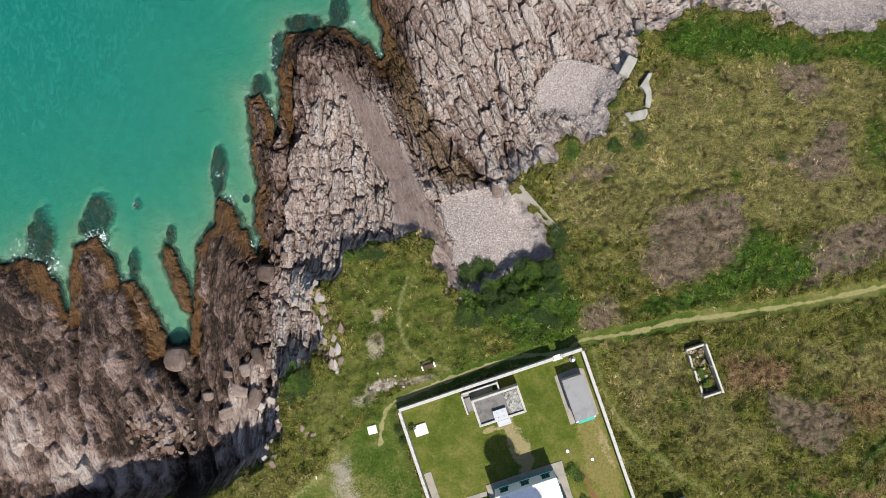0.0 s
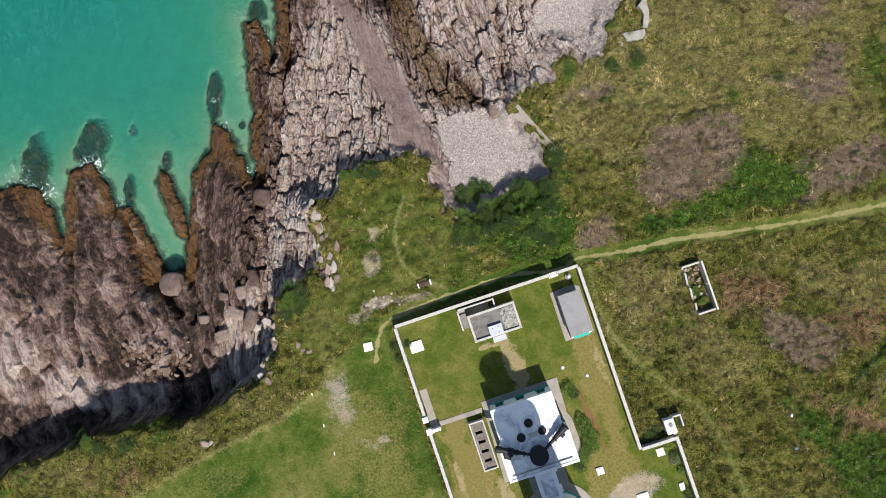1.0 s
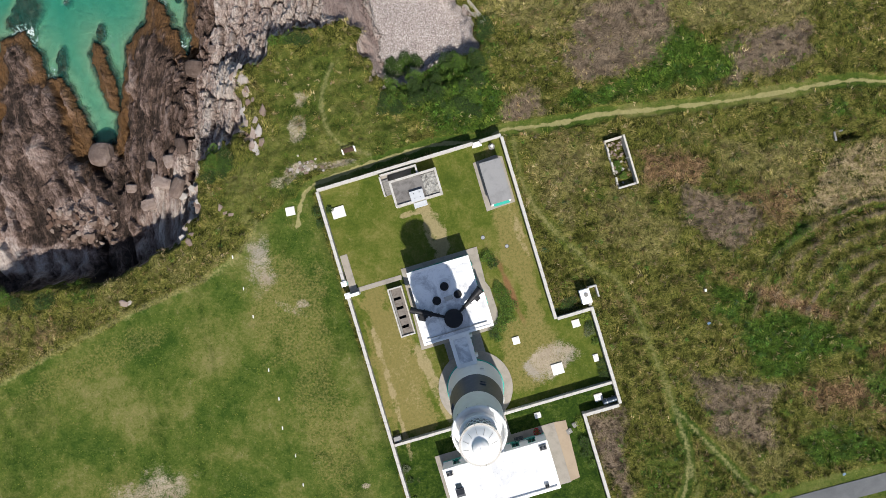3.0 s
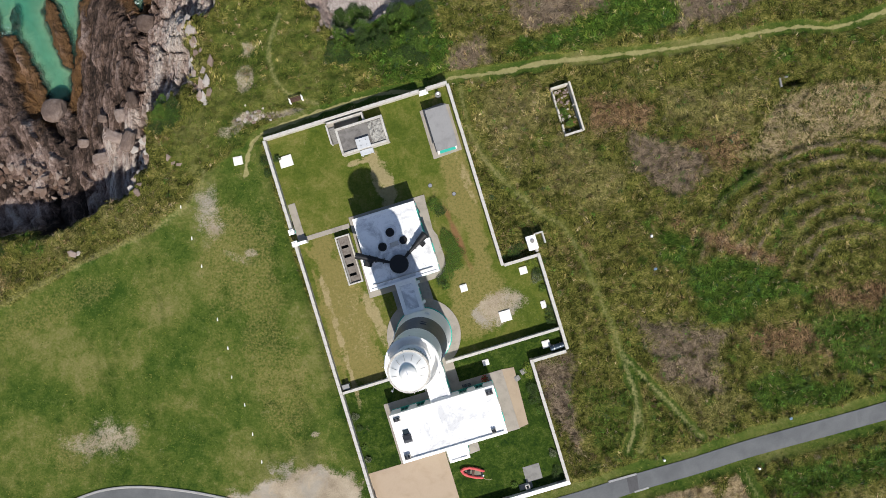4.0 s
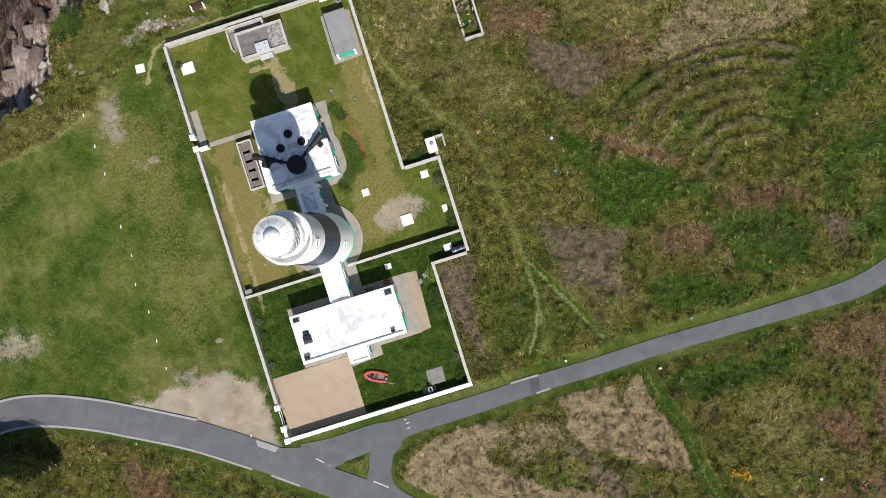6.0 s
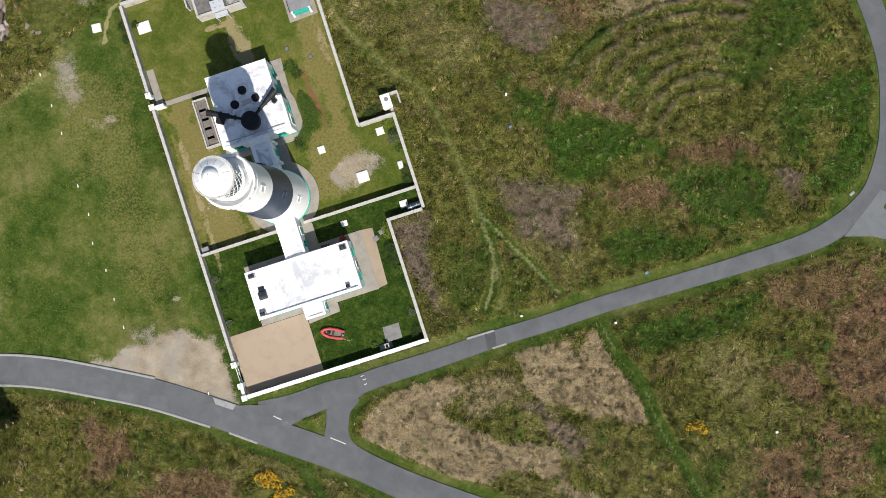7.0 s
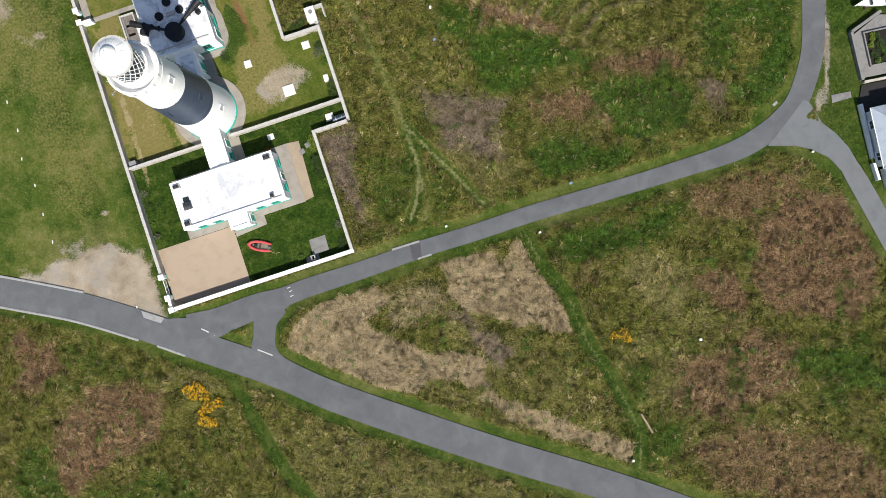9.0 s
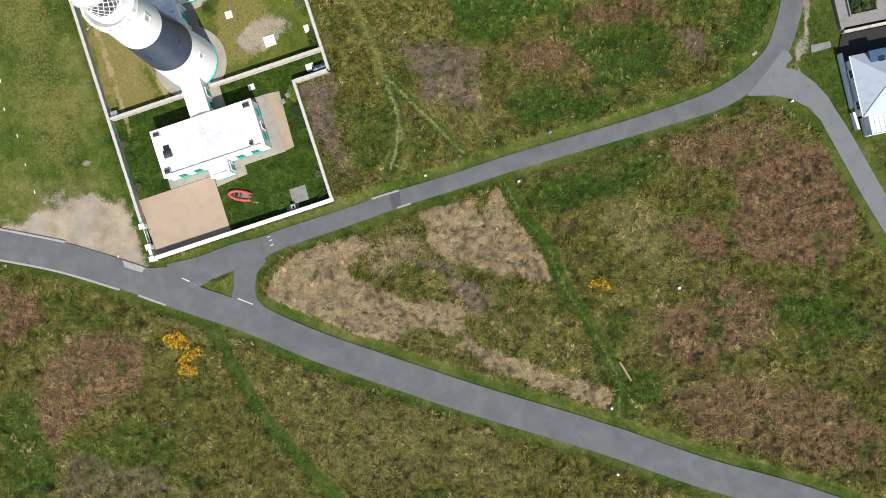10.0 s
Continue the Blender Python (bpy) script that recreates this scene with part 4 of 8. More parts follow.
def build_sea():
    xs, ys = axis([(-95, 0.6), (-10, 2.0), (60, 0)]), axis([(-45, 0.6), (50, 0)])
    gx, gy = np.meshgrid(xs, ys)
    z, _ = survey(gx, gy)
    depth = np.clip(SEA - z, 0, 12)
    near = smooth(-np.maximum(inside(gx, gy, SHORE_ALL), inside(gx, gy, SKERRY)), -0.5, 0.2) * (1 - smooth(depth, 0.5, 1.4)) * smooth(grain(gx, gy, 5, 91), 0.25, 0.6) * 0.8
    for cx, cy, r in ((-36.6, 26.5, 2.6), (-42.6, 11, 1.3), (-66, 3.8, 2.6), (-74, -0.5, 3.0), (-17, 35.5, 1.2), (-22, 40.5, 1.5), (-38, 3.5, 1.3), (-61, -2.2, 1.2), (-79, 2, 3)):
        near = np.maximum(near, smooth(1.3 - np.hypot(gx - cx, gy - cy) / r, 0, 0.8))
    keep = (z < SEA + 1.5)
    return tagged(sheet("sea", xs, ys, np.full(gx.shape, SEA), water_material(), {"depth": depth, "surf": near}, keep), "clear turquoise sea over sand", kind="structure")


build_sea()

# ---- building helpers ----
def thing(name, m, label, category, group=""):
    ob = new(name)
    ob.empty_display_size = 0.3
    ob.matrix_world = m
    return tagged(ob, label, category, group)


def part(name, bm, material, parent=None, label="", round_shade=False):
    """Links a bmesh as one mesh object under a thing or a part."""
    me = bpy.data.meshes.new(name)
    bm.normal_update()
    bm.to_mesh(me)
    bm.free()
    me.materials.append(material)
    if round_shade:
        me.polygons.foreach_set("use_smooth", np.full(len(me.polygons), True, bool))
        me.set_sharp_from_angle(angle=radians(40))
    ob = new(name, me)
    ob.parent = parent
    return tagged(ob, label)


def box(bm, x, y, z, bevel=0.0, turn=None):
    """A block between the pairs x, y and z, with its edges rounded a little; turn: a matrix laid on it."""
    m = Matrix.LocRotScale(((x[0] + x[1]) / 2, (y[0] + y[1]) / 2, (z[0] + z[1]) / 2), None, (x[1] - x[0], y[1] - y[0], z[1] - z[0]))
    made = bmesh.ops.create_cube(bm, size=1, matrix=(turn or Matrix()) @ m)["verts"]
    if bevel:
        bmesh.ops.bevel(bm, geom=list({e for v in made for e in v.link_edges}), offset=bevel, segments=1, affect="EDGES")
    return bm


def boxes(*specs, bevel=0.0):
    bm = bmesh.new()
    for x, y, z in specs:
        box(bm, x, y, z, bevel)
    return bm


def lathe(profile, segments=48, at=(0, 0), start=0.0, sweep=360.0):
    """A turned body from (radius, height) pairs."""
    bm = bmesh.new()
    full = sweep >= 360
    count = segments if full else segments + 1
    rings = [[bm.verts.new((at[0] + r * math.cos(radians(start + sweep * k / segments)), at[1] + r * math.sin(radians(start + sweep * k / segments)), z)) for k in range(count)] for r, z in profile]
    for a, b in zip(rings, rings[1:]):
        for k in range(segments):
            l = (k + 1) % count
            bm.faces.new((a[k], a[l], b[l], b[k]))
    for ring, turn in ((rings[0], -1), (rings[-1], 1)):
        if full and (ring[0].co - ring[1].co).length > 1e-4:
            bm.faces.new(ring[::turn])
    return bm


def tube(bm, a, b, ra, rb=None, segments=10):
    """A tapered rod between two points."""
    a, b = Vector(a), Vector(b)
    rb = ra if rb is None else rb
    way = b - a
    turn = way.to_track_quat("Z", "Y").to_matrix().to_4x4()
    bmesh.ops.create_cone(bm, cap_ends=True, segments=segments, radius1=ra, radius2=rb, depth=way.length, matrix=Matrix.Translation((a + b) / 2) @ turn)
    return bm


def prism(outline, z0, z1, bevel=0.0):
    """An upright body over an outline."""
    bm = bmesh.new()
    low = bm.faces.new([bm.verts.new((x, y, z0)) for x, y in outline])
    top = bmesh.ops.extrude_face_region(bm, geom=[low])["geom"]
    bmesh.ops.translate(bm, verts=[v for v in top if isinstance(v, bmesh.types.BMVert)], vec=(0, 0, z1 - z0))
    bmesh.ops.recalc_face_normals(bm, faces=bm.faces)
    if bevel:
        bmesh.ops.bevel(bm, geom=[e for e in bm.edges if all(v.co.z > z1 - 1e-4 for v in e.verts)], offset=bevel, segments=1, affect="EDGES")
    return bm


def yard(u, v, z=GROUND, turn=0.0):
    return YARD @ Matrix.Translation((u, v, z)) @ Matrix.Rotation(radians(turn), 4, "Z")


def field(x, y, turn=0.0, up=0.0):
    return Matrix.Translation((x, y, height_at(x, y) + up)) @ Matrix.Rotation(radians(turn), 4, "Z")


# ---- materials of built things ----
WHITE = plain("white_paint", (0.89, 0.89, 0.88), 0.55, dirt=0.10, scale=0.8, dark=(0.42, 0.40, 0.36))


def roof_paint():
    """White paint with grey grime in broad smears and fine specks."""
    n = Nodes("white_roof_paint")
    smear, speck = n.noise(0.30, 6, 0.7, warp=1.0), n.noise(3.0, 5, 0.75)
    grime = n.math("ADD", n.math("MULTIPLY", n.step(smear, 0.43, 0.63), 0.74), n.math("MULTIPLY", n.step(speck, 0.52, 0.72), 0.4))
    return n.done(n.mix(n.math("MINIMUM", grime, 1.0), (0.86, 0.87, 0.88), (0.40, 0.41, 0.44)), 0.6, n.bump(speck, 0.01))


WHITE_ROOF = roof_paint()
WORN_WHITE = plain("worn_white_paint", (0.52, 0.505, 0.475), 0.8, dirt=0.5, scale=1.3, fine=7.0, bump=0.012, dark=(0.25, 0.22, 0.18))
RENDERED = plain("weathered_wall_render", (0.54, 0.51, 0.45), 0.9, dirt=0.45, scale=0.9, fine=6.0, bump=0.015, dark=(0.2, 0.17, 0.13))
CONCRETE = plain("pale_concrete", (0.33, 0.30, 0.26), 0.9, dirt=0.35, scale=0.7, fine=5.0, bump=0.01)
GREY_CONCRETE = plain("grey_concrete", (0.24, 0.235, 0.225), 0.9, dirt=0.4, scale=1.1, fine=6.0, bump=0.012)
SANDY = plain("sandy_yard_paving", (0.395, 0.312, 0.232), 0.95, dirt=0.3, scale=0.5, fine=5.0, bump=0.01, dark=(0.28, 0.21, 0.14))
BEIGE = plain("beige_paving", (0.37, 0.295, 0.215), 0.95, dirt=0.25, scale=0.5, fine=5.0, bump=0.01)
BLACK = plain("black_paint", (0.012, 0.013, 0.016), 0.55, dirt=0.3, scale=1.0, dark=(0.03, 0.03, 0.032))
BAND = plain("black_tower_paint", (0.046, 0.064, 0.100), 0.45, dirt=0.5, scale=0.5, fine=3.0, dark=(0.085, 0.108, 0.15))
TEAL = plain("turquoise_paint", (0.035, 0.42, 0.33), 0.5, dirt=0.2)
GREEN = plain("sea_green_paint", (0.02, 0.24, 0.17), 0.5, dirt=0.2)
FELT = plain("dark_roof_felt", (0.20, 0.19, 0.182), 0.95, dirt=0.6, scale=0.9, fine=4.0, bump=0.015, dark=(0.07, 0.063, 0.06))
SHED_ROOF = plain("grey_sheet_roof", (0.27, 0.27, 0.275), 0.7, dirt=0.3, scale=0.6, fine=5.0)
# near-black: holds the shade of hollows in its colour; also ash and rubber
DARK = plain("dark_interior", (0.02, 0.02, 0.02), 0.9, dirt=0.1)
METAL = plain("galvanised_metal", (0.45, 0.46, 0.47), 0.4, 0.8, dirt=0.2)
LEAD = plain("dark_lead", (0.06, 0.065, 0.075), 0.6, 0.2, dirt=0.3)
BRICK = plain("red_brick", (0.27, 0.11, 0.07), 0.9, dirt=0.35, scale=2.0)
WOOD = plain("dark_bench_wood", (0.085, 0.045, 0.035), 0.75, dirt=0.3)
GLASS = Nodes("window_glass").done((0.02, 0.03, 0.035), 0.06, spec=0.6)


def lens_glass():
    n = Nodes("lantern_glass")
    n.done((0.9, 0.95, 0.95), 0.03, spec=0.5)
    n.b.inputs["Transmission Weight"].default_value = 1.0
    n.b.inputs["IOR"].default_value = 1.1
    return n.m


def asphalt():
    n = Nodes("worn_asphalt")
    a, b = n.noise(9.0, 4, 0.7), n.noise(0.35, 5, 0.6, warp=0.5)
    c = n.ramp(n.math("ADD", n.math("MULTIPLY", a, 0.35), n.math("MULTIPLY", b, 0.65)), (0.33, (0.094, 0.099, 0.105)), (0.5, (0.117, 0.123, 0.130)), (0.66, (0.146, 0.152, 0.158)))
    return n.done(c, 0.9, n.bump(a, 0.01), spec=0.2)


ASPHALT = asphalt()
PALE_ASPHALT = plain("paler_asphalt", (0.165, 0.175, 0.182), 0.9, dirt=0.25, scale=0.4, fine=8.0, bump=0.008)
PATCH = plain("dark_asphalt_patch", (0.085, 0.085, 0.09), 0.9, dirt=0.3)
ROAD_WHITE = plain("road_paint", (0.62, 0.62, 0.60), 0.8, dirt=0.5, scale=3.0)
KERB = plain("pale_kerb_concrete", (0.33, 0.33, 0.325), 0.9, dirt=0.3)


# ---- roads ----
def ribbon(line, halves, lift, inset=0.0, depth=0.16, side=0.0):
    """A road's body along a line; halves: half its width, or pairs of share of length and half width; side: shift to its left."""
    pts = curve(line, 0.8)
    bm = bmesh.new()
    rows = []
    n = len(pts)
    for k, (x, y) in enumerate(pts):
        a, b = pts[max(0, k - 1)], pts[min(n - 1, k + 1)]
        d = Vector((b[0] - a[0], b[1] - a[1])).normalized()
        w = halves if not isinstance(halves, list) else float(np.interp(k / (n - 1), [h[0] for h in halves], [h[1] for h in halves]))
        row = []
        for q in (-1, -1, -0.5, 0, 0.5, 1, 1):
            px, py = x - d.y * (w * q + side), y + d.x * (w * q + side)
            z = float(land_height(px, py)) + lift + 0.03 * (1 - q * q)
            row.append(bm.verts.new((px, py, z)))
        row[0].co.z -= depth
        row[-1].co.z -= depth
        rows.append(row)
    for r, s in zip(rows, rows[1:]):
        for i in range(6):
            bm.faces.new((r[i], r[i + 1], s[i + 1], s[i]))
    for f in bm.faces:
        if f.normal.z < 0:
            f.normal_flip()
    return bm


def road(name, line, halves, lift, label, material=None):
    ob = part(name, ribbon(line, halves, lift), material or ASPHALT, None)
    return tagged(ob, label, kind="structure")


road("road_main", ROAD_MAIN, 2.15, 0.030, "worn grey asphalt road across the heath")
road("road_branch", ROAD_BRANCH, [(0, 1.9), (0.08, 1.5), (0.16, 1.35), (0.3, 1.22), (0.55, 1.24), (0.62, 1.32), (0.68, 1.55), (0.78, 1.65), (1, 1.75)], 0.0, "grey asphalt road past the walled yard")
road("road_lane", ROAD_LANE[3:], [(0, 1.38), (0.15, 1.5), (0.5, 1.55), (1, 1.5)], 0.020, "paler asphalt lane joining the road", PALE_ASPHALT)
road("road_spur", ROAD_SPUR, [(0, 1.3), (0.3, 1.4), (0.6, 1.45), (1, 1.4)], 0.010, "short asphalt spur beside a grass island")


def flat_strip(name, corners, material, lift, label, thick=0.02):
    """A thin layer over the road surface or turf between its corners."""
    bm = prism(corners, -thick, 0)
    for v in bm.verts:
        v.co.z += float(land_height(v.co.x, v.co.y)) + lift
    return tagged(part(name, bm, material), label, kind="structure")


def bar(a, b, width):
    a, b = Vector(a), Vector(b)
    d = (b - a).normalized() * width / 2
    s = Vector((-d.y, d.x))
    return [tuple(a - s), tuple(b - s), tuple(b + s), tuple(a + s)]


flat_strip("road_marking", bar((11.8, -81.6), (13.9, -82.5), 0.16), ROAD_WHITE, 0.075, "worn white give-way line")
flat_strip("road_marking", bar((20.4, -84.5), (22.7, -85.3), 0.16), ROAD_WHITE, 0.075, "worn white give-way line")
flat_strip("road_patch", [(42.7, -68.8), (44.2, -68.3), (44.5, -70.6), (43.2, -71)], PATCH, 0.045, "darker asphalt repair across the road")
flat_strip("pavement_layby", [(2.7, -79.1), (6.2, -80.1), (5.7, -80.9), (3.1, -80.1)], KERB, 0.06, "pale concrete patch beside the road")
flat_strip("road_edge", bar((40.1, -69.5), (44.1, -68.2), 0.3), KERB, 0.05, "worn white edge marking")
flat_strip("road_edge", bar((43.9, -70.8), (45.9, -70.1), 0.26), KERB, 0.05, "worn white edge marking")
flat_strip("pavement_track", [(95.9, -47.3), (96.6, -46.7), (96.7, -47.1), (96.2, -47.6)], KERB, 0.04, "pale concrete drain cover")
flat_strip("pavement_slab", [(104.6, -45.8), (107.4, -45.2), (107.6, -46.1), (104.7, -47)], GREY_CONCRETE, 0.1, "weathered concrete slab in the grass")
flat_strip("road_junction", [(95.2, -53.5), (98.5, -49.3), (100.5, -46.5), (101.3, -46.8), (102.2, -48.2), (103.2, -49.9), (105.3, -51.5), (107.1, -53.5), (108.6, -56.1), (110.2, -58.9), (107, -59), (106, -57), (104.2, -55.1), (101.7, -53.9), (99.4, -53.4)], PALE_ASPHALT, 0.040, "asphalt at the fork of road and lane")
flat_strip("road_junction", [(6.7, -80.2), (9.9, -80), (13.3, -79.4), (16.6, -78), (20.2, -76.4), (21.7, -78.4), (20.3, -80.6), (19.7, -80.3), (17.1, -81.5), (14.8, -82.7), (12.5, -84.1), (9.1, -84.2)], ASPHALT, 0.034, "asphalt where the branch road joins")
flat_strip("road_junction", curve([(30.9, -75.4), (27.6, -76.7), (25.1, -77.9), (23.6, -79.6), (23.1, -81.5), (23.1, -83.8), (24.0, -85.2), (26.1, -86.4), (29.6, -87.9)], 0.5) + [(24, -88.3), (19.8, -86.8), (19.75, -83.9), (19.7, -80.6), (20.6, -78.4), (26, -75.6)], ASPHALT, 0.036, "asphalt at the mouth of the spur")

flat_strip("road_marking", bar((24.68, -75.4), (25.12, -75.2), 0.14), ROAD_WHITE, 0.05, "faded white road marking")
flat_strip("road_marking", bar((24.98, -75.9), (25.42, -75.7), 0.14), ROAD_WHITE, 0.05, "faded white road marking")
flat_strip("road_marking", bar((25.18, -76.6), (25.62, -76.4), 0.14), ROAD_WHITE, 0.05, "faded white road marking")


def kerb(name, line, side, label):
    return tagged(part(name, ribbon(line, 0.17, 0.075, side=side), KERB), label, kind="structure")


kerb("kerb_north", ROAD_MAIN[:8], 2.28, "pale concrete kerb along the road's inner edge")
kerb("kerb_south", ROAD_MAIN[:9], -2.28, "pale concrete kerb along the road's outer edge")
kerb("kerb_south_east", [(5.3, -84.0), (9.6, -85.4)], -0.3, "pale concrete kerb along the road's outer edge")


# ---- walls round the yard ----
STONE_LENGTH = 1.25
_coping = {}


def coping_mesh(width, material):
    key = (width, material.name)
    if key not in _coping:
        bm = boxes(((-STONE_LENGTH / 2 + 0.006, STONE_LENGTH / 2 - 0.006), (-width / 2, width / 2), (0, 0.11)), bevel=0.014)
        me = bpy.data.meshes.new("coping_stone")
        bm.to_mesh(me)
        bm.free()
        me.materials.append(material)
        _coping[key] = me
    return _coping[key]


def wall(name, a, b, height, thick=0.34, coping=0.46, body=RENDERED, top=WORN_WHITE, label="rendered garden wall with pale coping stones"):
    """A straight wall from a to b in the yard's axes, with its coping laid stone by stone."""
    a, b = Vector(a), Vector(b)
    d = b - a
    root = part(name, boxes(((0, d.length), (-thick / 2, thick / 2), (-0.5, height - 0.11)), bevel=0.015), body)
    root.matrix_world = yard(a.x, a.y, GROUND, math.degrees(math.atan2(d.y, d.x)))
    tagged(root, label, kind="structure")
    n = max(1, round(d.length / STONE_LENGTH))
    for k in range(n):
        s = new("coping_stone", coping_mesh(coping, top))
        s.parent = root
        s.location = ((k + 0.5) * d.length / n, random.uniform(-0.008, 0.008), height - 0.11 + random.uniform(0, 0.006))
        s.scale = (d.length / n / STONE_LENGTH, 1, 1)
        s.rotation_euler = (0, 0, random.uniform(-0.004, 0.004))
    return root


wall("wall_north", (-14.0, 34.3), (9.6, 34.3), 1.35)
wall("wall_north_end", (11.0, 34.3), (14.0, 34.3), 1.35)
wall("wall_east", (14.0, 34.06), (14.0, 6.5), 1.4)
wall("wall_jog", (14.24, 6.5), (19.2, 6.5), 1.45)
wall("wall_east_lower", (19.45, 6.74), (19.45, -7.8), 1.5)
wall("wall_jog_south", (19.2, -8.0), (14.24, -8.0), 1.5)
wall("wall_east_south", (14.0, -7.76), (14.0, -26.15), 1.4)
wall("wall_south", (14.24, -26.4), (-13.6, -26.4), 1.35, coping=0.6, top=WHITE)
wall("wall_west", (-14.0, 34.06), (-14.0, 20.5), 1.4)
wall("wall_west_middle", (-14.0, 17.9), (-14.0, -21.0), 1.4)
wall("wall_cross_west", (-13.76, -4.6), (-1.6, -4.6), 1.3, 0.3, 0.4)
wall("wall_cross_east", (2.0, -4.6), (19.2, -4.6), 1.3, 0.3, 0.4)
wall("wall_gate", (-13.7, 18.2), (-12.3, 18.2), 1.4, top=WHITE, body=WHITE)


def gate_post(u, v, size=0.75, height=1.75):
    root = thing("gate_post", yard(u, v), "square white painted gate post with a wide cap", "gate post", "gate posts of the yard")
    h = size / 2 - 0.08
    part("shaft", boxes(((-h, h), (-h, h), (-0.3, height - 0.2)), bevel=0.02), WHITE, root)
    part("cap", boxes(((-h - 0.12, h + 0.12), (-h - 0.12, h + 0.12), (height - 0.2, height - 0.06)), bevel=0.03), WHITE, root)
    bm = bmesh.new()
    bmesh.ops.create_cone(bm, cap_ends=True, segments=4, radius1=h * 1.5, radius2=0.05, depth=0.16, matrix=Matrix.Translation((0, 0, height + 0.018)) @ Matrix.Rotation(radians(45), 4, "Z"))
    part("cap_point", bm, WHITE, root)
    part("plinth", boxes(((-h - 0.03, h + 0.03), (-h - 0.03, h + 0.03), (-0.3, 0.22)), bevel=0.01), TEAL, root, "turquoise painted plinth")


for u, v in ((-14.0, 20.1), (-14.0, 18.3), (-14.0, -21.35), (-14.0, -24.55), (-14.0, -26.4)):
    gate_post(u, v)
wall("wall_west_south", (-14.0, -24.95), (-14.0, -26.0), 1.4, top=WHITE)


def gate():
    root = thing("metal_gate", yard(-14.0, -21.75), "closed white tubular gate between two posts", "gate")
    bm = bmesh.new()
    for z in (0.25, 1.2):
        tube(bm, (0, 0, z), (0, -2.4, z), 0.05)
    part("gate_frame", bm, WHITE, root)
    for k in range(13):
        part("bar", tube(bmesh.new(), (0, -0.1 - k * 0.183, 0.25), (0, -0.1 - k * 0.183, 1.2), 0.025, segments=6), WHITE, root)


gate()


# ---- paving ----
def paving(name, outline, material, top, label, m=None):
    ob = part(name, prism(outline, -0.35, top, 0.02), material)
    ob.matrix_world = m or yard(0, 0)
    return tagged(ob, label, kind="structure")


def ring_outline(r, n=48):
    return [(r * math.cos(2 * math.pi * k / n), r * math.sin(2 * math.pi * k / n)) for k in range(n)]


paving("pavement_engine_house", [(-6.05, 7.5), (4.8, 7.5), (5.95, 8.2), (6.3, 10), (6.2, 13.5), (5.8, 14.5), (6.05, 19.8), (-5.6, 19.8), (-5.75, 14)], CONCRETE, 0.10, "pale concrete apron round the engine house")
paving("pavement_tower", ring_outline(5.45), CONCRETE, 0.14, "round concrete apron at the tower's foot")
paving("pavement_corridor", [(-2.6, 4.6), (2.9, 4.6), (2.9, 7.6), (-2.6, 7.6)], GREY_CONCRETE, 0.07, "grey concrete beside the corridor")
paving("pavement_house", [(-8.7, -17.2), (9.5, -17.2), (9.5, -8.1), (3.0, -8.1), (3.0, -4.8), (-2.2, -4.8), (-2.2, -8.1), (-8.7, -8.1)], CONCRETE, 0.10, "pale concrete apron round the house")
paving("pavement_side", [(9.5, -17.1), (10.9, -16.9), (11.3, -8.3), (9.5, -8.1)], BEIGE, 0.07, "beige paving strip beside the house")
paving("pavement_porch", [(-1.9, -19.0), (3.0, -18.6), (3.0, -17.2), (-1.9, -17.2)], CONCRETE, 0.08, "concrete step in front of the porch")
paving("pavement_yard", [(-13.8, -26.15), (-2.0, -26.15), (-2.0, -17.25), (-8.7, -17.25), (-13.8, -17.25)], SANDY, 0.05, "sandy paved parking yard")
paving("pavement_shed", [(8.95, 24.3), (13.35, 24.5), (13.4, 31.4), (12.4, 31.9), (9.0, 31.7)], CONCRETE, 0.08, "concrete slab round the shed")
paving("path_gate", [(-13.7, 18.45), (-13.7, 24.2), (-12.6, 24.2), (-12.6, 19.0), (-5.8, 19.0), (-5.8, 18.3), (-13.7, 18.3)], CONCRETE, 0.06, "concrete path from the gate")
paving("pavement_patio", [(8.1, -25.1), (10.6, -25.1), (10.7, -22.8), (8.2, -22.8)], GREY_CONCRETE, 0.06, "small concrete patio on the lawn")
paving("pavement_patio_corner", [(6.9, -26.0), (8.9, -26.0), (8.9, -25.15), (6.9, -25.15)], GREY_CONCRETE, 0.05, "concrete base under the fireplace")


# ---- lighthouse ----
def window_unit(parent, m, width, height, frame_mat, name="window", deep=0.12):
    """A window with frame, panes and sill, standing in a wall; m: its foot, x along the wall, y outwards."""
    w = width / 2
    fr = part(name, boxes(((-w, w), (0.0, 0.045), (0, 0.09)), ((-w, w), (0.0, 0.045), (height - 0.09, height)), ((-w, -w + 0.09), (0.0, 0.045), (0.09, height - 0.09)), ((w - 0.09, w), (0.0, 0.045), (0.09, height - 0.09)),
                          ((-0.03, 0.03), (0.0, 0.04), (0.09, height - 0.09))), frame_mat, parent, "painted window frame")
    fr.matrix_basis = m
    part("pane", boxes(((-w + 0.09, -0.03), (0.005, 0.02), (0.09, height - 0.09))), GLASS, fr)
    part("pane", boxes(((0.03, w - 0.09), (0.005, 0.02), (0.09, height - 0.09))), GLASS, fr)
    part("sill", boxes(((-w - 0.12, w + 0.12), (0.0, 0.16), (-0.12, -0.002)), bevel=0.01), frame_mat, fr)
    return fr


